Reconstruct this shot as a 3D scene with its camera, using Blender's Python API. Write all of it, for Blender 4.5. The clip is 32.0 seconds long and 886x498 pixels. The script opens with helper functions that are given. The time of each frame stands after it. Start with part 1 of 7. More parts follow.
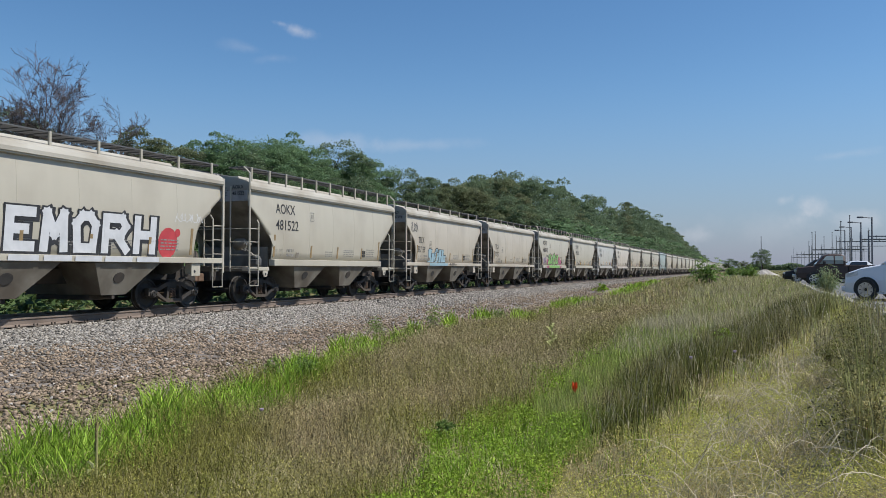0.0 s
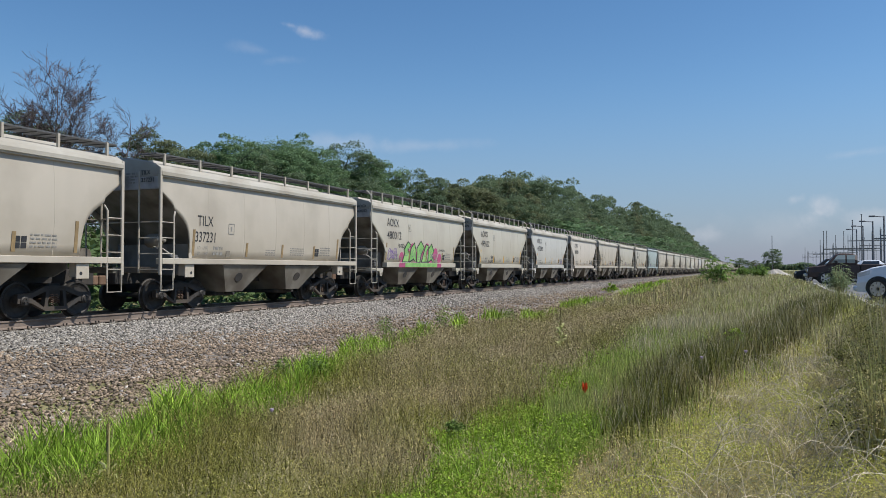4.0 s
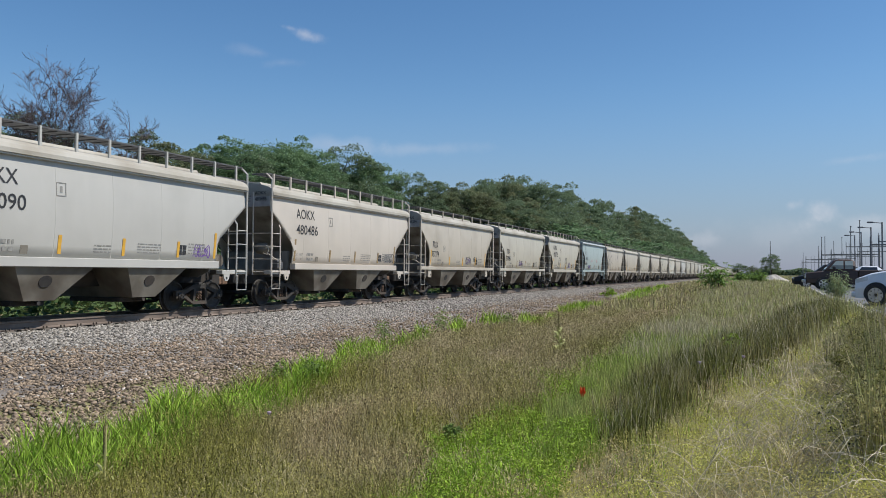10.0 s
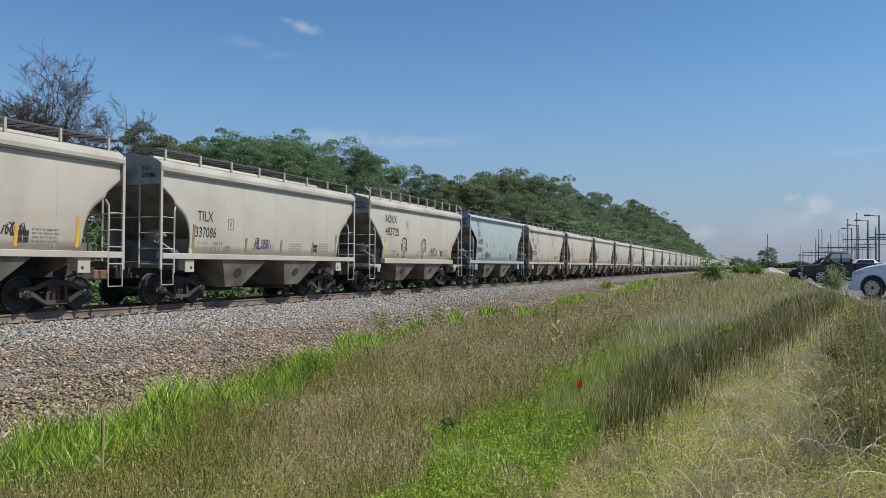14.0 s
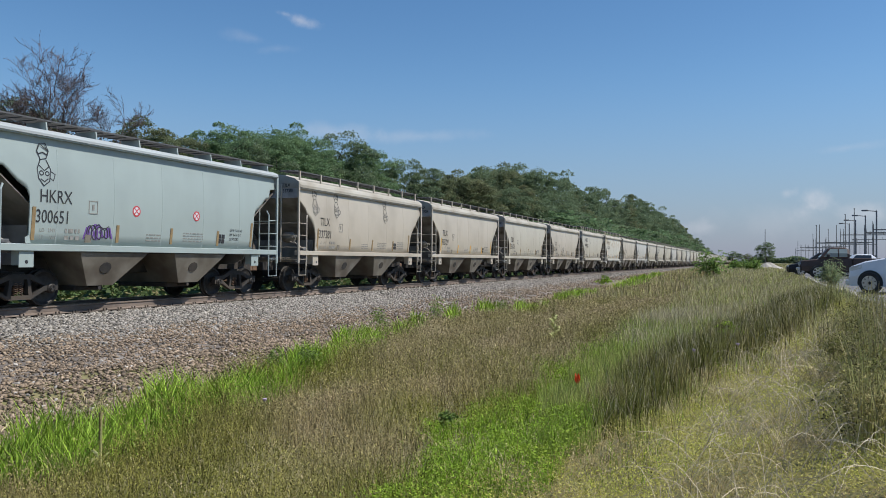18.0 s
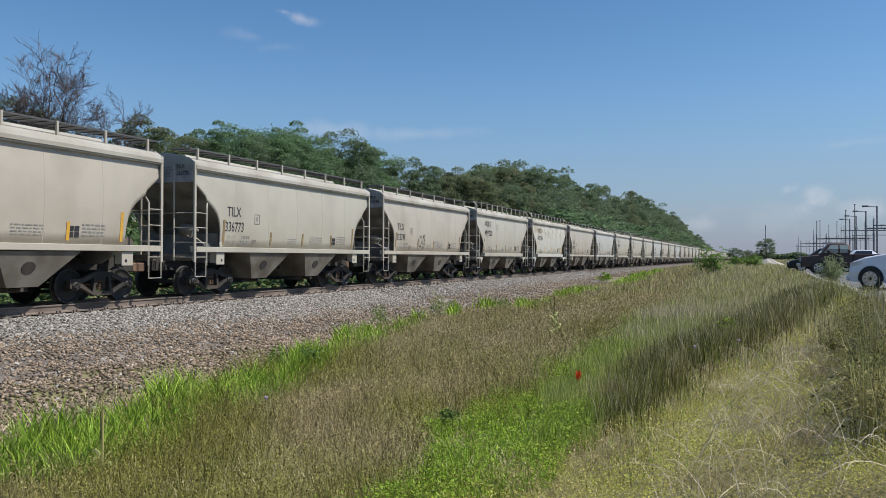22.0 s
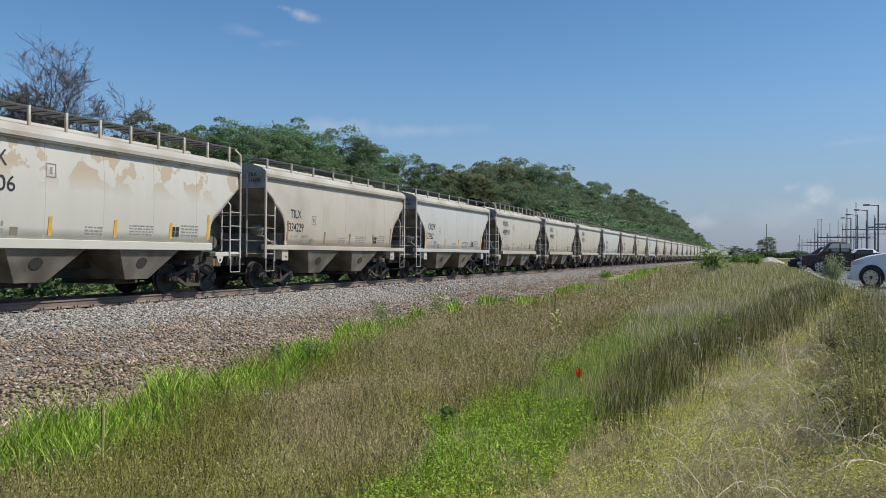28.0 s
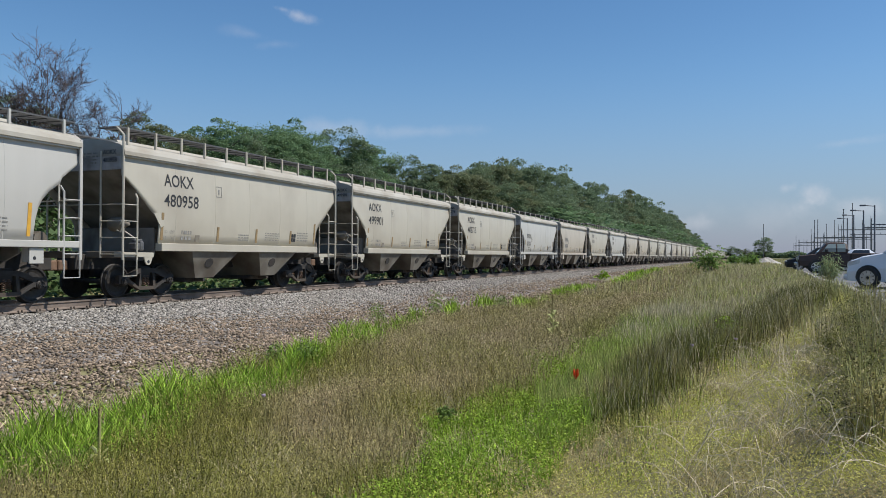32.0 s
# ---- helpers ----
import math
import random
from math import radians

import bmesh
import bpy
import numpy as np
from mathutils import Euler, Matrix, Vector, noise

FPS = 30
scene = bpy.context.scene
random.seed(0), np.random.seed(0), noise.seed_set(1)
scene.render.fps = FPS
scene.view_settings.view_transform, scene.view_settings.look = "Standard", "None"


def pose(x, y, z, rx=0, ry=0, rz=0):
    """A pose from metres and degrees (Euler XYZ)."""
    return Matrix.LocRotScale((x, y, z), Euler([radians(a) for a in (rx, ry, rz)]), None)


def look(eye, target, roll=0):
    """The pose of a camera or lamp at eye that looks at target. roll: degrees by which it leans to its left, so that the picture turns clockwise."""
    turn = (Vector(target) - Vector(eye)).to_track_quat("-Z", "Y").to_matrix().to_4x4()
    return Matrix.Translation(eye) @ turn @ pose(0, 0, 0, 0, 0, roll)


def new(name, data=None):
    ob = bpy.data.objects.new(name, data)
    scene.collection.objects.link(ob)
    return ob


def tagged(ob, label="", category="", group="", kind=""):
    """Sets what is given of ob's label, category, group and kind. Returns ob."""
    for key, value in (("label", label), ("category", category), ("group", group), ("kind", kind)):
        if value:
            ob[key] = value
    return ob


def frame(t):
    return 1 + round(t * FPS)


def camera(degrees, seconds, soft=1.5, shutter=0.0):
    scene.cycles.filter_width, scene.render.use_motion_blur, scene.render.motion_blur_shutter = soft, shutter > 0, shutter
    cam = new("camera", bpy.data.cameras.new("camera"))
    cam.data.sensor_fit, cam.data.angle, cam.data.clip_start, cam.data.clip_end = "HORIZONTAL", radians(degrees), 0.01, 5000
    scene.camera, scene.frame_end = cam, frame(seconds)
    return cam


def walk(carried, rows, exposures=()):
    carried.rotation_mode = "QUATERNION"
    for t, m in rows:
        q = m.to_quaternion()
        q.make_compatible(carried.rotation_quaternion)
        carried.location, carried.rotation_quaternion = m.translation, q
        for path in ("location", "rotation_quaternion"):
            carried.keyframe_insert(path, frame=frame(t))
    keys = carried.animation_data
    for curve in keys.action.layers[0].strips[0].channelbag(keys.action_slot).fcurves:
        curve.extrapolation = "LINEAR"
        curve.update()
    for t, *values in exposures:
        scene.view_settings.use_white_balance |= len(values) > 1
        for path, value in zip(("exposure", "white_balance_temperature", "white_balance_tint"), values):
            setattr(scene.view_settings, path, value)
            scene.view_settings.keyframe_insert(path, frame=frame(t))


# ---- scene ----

EYE = (0.0, 0.0, 1.215)
# seconds, degrees to the left of the track's direction, degrees up, degrees of lean
AIM = [
    (0, 21.21, 1.41, 0.17), (0.5, 21.54, 1.37, 0.28), (1, 21.85, 1.40, 0.40), (1.5, 22.17, 1.42, 0.51),
    (2, 22.20, 1.38, 0.43), (2.5, 22.28, 1.28, 0.23), (3, 22.24, 1.34, 0.10), (3.5, 22.06, 1.40, 0.07),
    (5.5, 21.53, 1.54, -0.24), (6, 21.46, 1.58, -0.28), (6.5, 21.44, 1.57, -0.33), (7, 21.42, 1.54, -0.22),
    (7.5, 21.45, 1.64, -0.29), (8, 21.44, 1.70, -0.17), (8.5, 21.42, 1.76, -0.06), (9, 21.54, 1.71, 0.06),
    (9.5, 21.73, 1.69, 0.11), (10, 21.78, 1.70, 0.34), (10.5, 21.84, 1.55, 0.57), (11, 21.82, 1.46, 0.55),
    (11.5, 21.61, 1.36, 0.54), (12, 21.62, 1.28, 0.47), (12.5, 21.62, 1.26, 0.49), (13, 21.58, 1.28, 0.47),
    (13.5, 21.64, 1.20, 0.36), (14, 21.60, 1.18, 0.35), (14.5, 21.55, 1.14, 0.30), (16.5, 21.37, 0.94, 0.42),
    (17, 21.38, 0.81, 0.37), (17.5, 21.42, 0.81, 0.35), (18, 21.45, 0.79, 0.43), (18.5, 21.46, 0.78, 0.47),
    (19, 21.49, 0.79, 0.44), (19.5, 21.45, 0.70, 0.38), (20, 21.50, 0.62, 0.29), (20.5, 21.51, 0.60, 0.31),
    (21, 21.54, 0.63, 0.23), (21.5, 21.47, 0.60, 0.19), (22, 21.48, 0.61, 0.18), (22.5, 21.54, 0.57, 0.29),
    (23, 21.59, 0.55, 0.35), (23.5, 21.67, 0.55, 0.39), (24, 21.60, 0.52, 0.45), (24.5, 21.65, 0.43, 0.50),
    (25, 21.66, 0.35, 0.55), (25.5, 21.69, 0.37, 0.57), (27.5, 21.59, 0.39, 0.34), (28, 21.54, 0.41, 0.39),
    (28.5, 21.55, 0.40, 0.41), (29, 21.52, 0.40, 0.44), (29.5, 21.49, 0.41, 0.42), (30, 21.48, 0.41, 0.43),
    (30.5, 21.44, 0.41, 0.51), (31, 21.43, 0.42, 0.54), (31.5, 21.41, 0.47, 0.52), (32, 21.34, 0.47, 0.33)
]


def aim(yaw, up, lean):
    a, b = radians(yaw), radians(up)
    way = Vector((-math.sin(a) * math.cos(b), math.cos(a) * math.cos(b), math.sin(b)))
    return look(EYE, Vector(EYE) + way * 10, lean)


cam = camera(58.53, 32.0, soft=0.5)
walk(cam, [(t, aim(a, b, c)) for t, a, b, c in AIM], exposures=[(0, 0.0, 6500, 10), (32, 0.0, 6500, 10)])

# ---- light ----
SUN_WAY = Vector((0.59, 0.16, 0.83)).normalized()
sun_ob = new("sun", bpy.data.lights.new("sun", "SUN"))
sun_ob.data.energy, sun_ob.data.angle, sun_ob.data.color = 5.0, radians(0.6), (1.0, 0.96, 0.90)
sun_ob.matrix_world = look(SUN_WAY * 50, (0, 0, 0))

world = bpy.data.worlds.new("world")
scene.world = world
world.use_nodes = True
wn, wl = world.node_tree.nodes, world.node_tree.links
wn.clear()
sky = wn.new("ShaderNodeTexSky")
sky.sky_type, sky.sun_disc = "NISHITA", False
sky.sun_elevation = math.asin(SUN_WAY.z)
sky.sun_rotation = math.atan2(SUN_WAY.x, SUN_WAY.y)
sky.air_density, sky.dust_density, sky.ozone_density = 1.0, 0.25, 3.2
wco = wn.new("ShaderNodeTexCoord")
wsep = wn.new("ShaderNodeSeparateXYZ")
wl.new(wco.outputs["Generated"], wsep.inputs["Vector"])
whaze = wn.new("ShaderNodeMapRange")
whaze.interpolation_type = "SMOOTHSTEP"
whaze.inputs["From Min"].default_value, whaze.inputs["From Max"].default_value = -0.05, 0.24
whaze.inputs["To Min"].default_value, whaze.inputs["To Max"].default_value = 0.85, 0.0
wl.new(wsep.outputs["Z"], whaze.inputs["Value"])
whue = wn.new("ShaderNodeHueSaturation")
whue.inputs["Saturation"].default_value = 1.2
wl.new(sky.outputs["Color"], whue.inputs["Color"])
wmix = wn.new("ShaderNodeMix")
wmix.data_type = "RGBA"
wl.new(whaze.outputs["Result"], wmix.inputs["Factor"])
wl.new(whue.outputs["Color"], wmix.inputs["A"])
wmix.inputs["B"].default_value = (1.58, 2.02, 3.5, 1)
last = wmix
CLOUDS = (
    (31.9, 16.6, 2.1, 0.62, -16, 22, 0.40), (32.9, 16.95, 1.0, 0.3, -8, 22, 0.25), (35.2, 15.2, 2.4, 0.6, -8, 18, 0.13), (33.5, 14.6, 2.2, 0.55, 5, 18, 0.13),
    (23.2, 8.9, 6.0, 0.7, 2, 14, 0.20), (29.0, 9.0, 4.0, 0.9, 0, 14, 0.26), (-2.1, 4.6, 0.9, 0.6, 0, 40, 0.28), (-4.1, 4.0, 1.6, 1.2, -20, 30, 0.42), (-3.0, 3.3, 1.7, 0.9, 0, 30, 0.30),
    (-0.6, 2.6, 6.0, 1.5, -4, 18, 0.13), (3.6, 2.4, 1.9, 0.9, 0, 24, 0.26), (-6.6, 3.1, 2.2, 1.1, 0, 26, 0.34), (-5.6, 7.4, 2.6, 0.5, 6, 16, 0.20),
)


def cloud(left, up, wide, tall, tilt, grain, amount, soft=0.55):
    """A patch of thin cloud: degrees to the left of the track and up, half sizes in degrees, tilt anticlockwise."""
    global last
    a, b, c = radians(left), radians(up), radians(tilt)
    right = Vector((math.cos(a), math.sin(a), 0))
    over = Vector((math.sin(a) * math.sin(b), -math.cos(a) * math.sin(b), math.cos(b)))
    way = Vector((-math.sin(a) * math.cos(b), math.cos(a) * math.cos(b), math.sin(b)))
    axes = ((right * math.cos(c) + over * math.sin(c), wide), (over * math.cos(c) - right * math.sin(c), tall))
    noise = wn.new("ShaderNodeTexNoise")
    noise.inputs["Scale"].default_value, noise.inputs["Detail"].default_value, noise.inputs["Roughness"].default_value = grain, 6.0, 0.6
    wl.new(wco.outputs["Generated"], noise.inputs["Vector"])
    off = wn.new("ShaderNodeVectorMath")
    off.operation = "SUBTRACT"
    wl.new(wco.outputs["Generated"], off.inputs[0])
    off.inputs[1].default_value = way
    flat = wn.new("ShaderNodeCombineXYZ")
    for axis, size in zip("XY", axes):
        dot = wn.new("ShaderNodeVectorMath")
        dot.operation = "DOT_PRODUCT"
        wl.new(off.outputs["Vector"], dot.inputs[0])
        dot.inputs[1].default_value = size[0] / math.sin(radians(size[1]))
        wl.new(dot.outputs["Value"], flat.inputs[axis])
    ring = wn.new("ShaderNodeVectorMath")
    ring.operation = "LENGTH"
    wl.new(flat.outputs["Vector"], ring.inputs[0])
    rough = wn.new("ShaderNodeMath")
    rough.operation = "MULTIPLY_ADD"
    wl.new(noise.outputs["Fac"], rough.inputs[0])
    rough.inputs[1].default_value = 2.2
    wl.new(ring.outputs["Value"], rough.inputs[2])
    fall = wn.new("ShaderNodeMapRange")
    fall.interpolation_type = "SMOOTHSTEP"
    fall.inputs["From Min"].default_value, fall.inputs["From Max"].default_value = 2.0 - soft * 2, 2.0
    fall.inputs["To Min"].default_value, fall.inputs["To Max"].default_value = amount, 0.0
    wl.new(rough.outputs["Value"], fall.inputs["Value"])
    veil = wn.new("ShaderNodeMix")
    veil.data_type = "RGBA"
    wl.new(fall.outputs["Result"], veil.inputs["Factor"])
    wl.new(last.outputs["Result"], veil.inputs["A"])
    veil.inputs["B"].default_value = (5.9, 6.0, 6.5, 1)
    last = veil


# a bright wisp high up with faint ones beside it, streaks over the woods, low heaps over the switchyard
for patch in CLOUDS:
    cloud(*patch)
wbg = wn.new("ShaderNodeBackground")
wbg.inputs["Strength"].default_value = 0.117
wl.new(last.outputs["Result"], wbg.inputs["Color"])
wout = wn.new("ShaderNodeOutputWorld")
wl.new(wbg.outputs["Background"], wout.inputs["Surface"])

# ---- materials ----


def material(name, c1, c2=None, scale=4.0, rough=0.7, bump=0.0, metal=0.0, c3=None, big=0.4, stretch=(1, 1, 1), island=0.0, each=0.0, through_light=0.0, gloss=0.5, space="Object", edge=(0.45, 0.66), above=None):
    """Two colours mixed by a fine noise, a third by a broad one; islands or objects vary in brightness."""
    m = bpy.data.materials.new(name)
    m.use_nodes = True
    nd, ln = m.node_tree.nodes, m.node_tree.links
    bs = nd["Principled BSDF"]
    bs.inputs["Roughness"].default_value, bs.inputs["Metallic"].default_value = rough, metal
    bs.inputs["Specular IOR Level"].default_value = gloss
    c2 = c2 or tuple(v * 0.75 for v in c1)
    if space == "World":
        vec = nd.new("ShaderNodeNewGeometry").outputs["Position"]
    else:
        vec = nd.new("ShaderNodeTexCoord").outputs["Object"]
    mp = nd.new("ShaderNodeMapping")
    mp.inputs["Scale"].default_value = stretch
    ln.new(vec, mp.inputs["Vector"])
    n1 = nd.new("ShaderNodeTexNoise")
    n1.inputs["Scale"].default_value, n1.inputs["Detail"].default_value = scale, 6
    ln.new(mp.outputs["Vector"], n1.inputs["Vector"])
    r1 = nd.new("ShaderNodeMapRange")
    r1.inputs["From Min"].default_value, r1.inputs["From Max"].default_value = 0.35, 0.68
    ln.new(n1.outputs["Fac"], r1.inputs["Value"])
    mx = nd.new("ShaderNodeMix")
    mx.data_type = "RGBA"
    mx.inputs["A"].default_value, mx.inputs["B"].default_value = (*c1, 1), (*c2, 1)
    ln.new(r1.outputs["Result"], mx.inputs["Factor"])
    col = mx.outputs["Result"]
    if c3:
        n2 = nd.new("ShaderNodeTexNoise")
        n2.inputs["Scale"].default_value, n2.inputs["Detail"].default_value = big, 4
        ln.new(vec, n2.inputs["Vector"])
        r2 = nd.new("ShaderNodeMapRange")
        r2.inputs["From Min"].default_value, r2.inputs["From Max"].default_value = edge
        ln.new(n2.outputs["Fac"], r2.inputs["Value"])
        part_mix = r2.outputs["Result"]
        if above:
            sp = nd.new("ShaderNodeSeparateXYZ")
            ln.new(vec, sp.inputs["Vector"])
            r4 = nd.new("ShaderNodeMapRange")
            r4.inputs["From Min"].default_value, r4.inputs["From Max"].default_value = above - 0.1, above + 0.5
            ln.new(sp.outputs["Z"], r4.inputs["Value"])
            cut = nd.new("ShaderNodeMath")
            cut.operation = "MULTIPLY"
            ln.new(r4.outputs["Result"], cut.inputs[0])
            ln.new(part_mix, cut.inputs[1])
            part_mix = cut.outputs["Value"]
        m2 = nd.new("ShaderNodeMix")
        m2.data_type = "RGBA"
        ln.new(part_mix, m2.inputs["Factor"])
        ln.new(col, m2.inputs["A"])
        m2.inputs["B"].default_value = (*c3, 1)
        col = m2.outputs["Result"]
    if island or each:
        src = nd.new("ShaderNodeNewGeometry").outputs["Random Per Island"] if island else nd.new("ShaderNodeObjectInfo").outputs["Random"]
        amount = island or each
        r3 = nd.new("ShaderNodeMapRange")
        r3.inputs["To Min"].default_value, r3.inputs["To Max"].default_value = 1 - amount, 1 + amount
        ln.new(src, r3.inputs["Value"])
        hs = nd.new("ShaderNodeHueSaturation")
        ln.new(r3.outputs["Result"], hs.inputs["Value"])
        ln.new(col, hs.inputs["Color"])
        col = hs.outputs["Color"]
    ln.new(col, bs.inputs["Base Color"])
    if bump:
        bp = nd.new("ShaderNodeBump")
        bp.inputs["Strength"].default_value, bp.inputs["Distance"].default_value = bump, 0.02
        ln.new(n1.outputs["Fac"], bp.inputs["Height"])
        ln.new(bp.outputs["Normal"], bs.inputs["Normal"])
    if through_light:
        tr = nd.new("ShaderNodeBsdfTranslucent")
        ln.new(col, tr.inputs["Color"])
        ms = nd.new("ShaderNodeMixShader")
        ms.inputs["Fac"].default_value = through_light
        ln.new(bs.outputs["BSDF"], ms.inputs[1])
        ln.new(tr.outputs["BSDF"], ms.inputs[2])
        ln.new(ms.outputs["Shader"], nd["Material Output"].inputs["Surface"])
    return m


def paint(name, c, dirt):
    """Weathered wagon enamel: runs of dirt down the sides, dust towards broad patches."""
    m = material(name, c, tuple(v * 0.95 for v in c), 1.3, 0.38, 0.04, c3=dirt, big=0.55, stretch=(1, 1.6, 0.14), gloss=0.6)
    return m


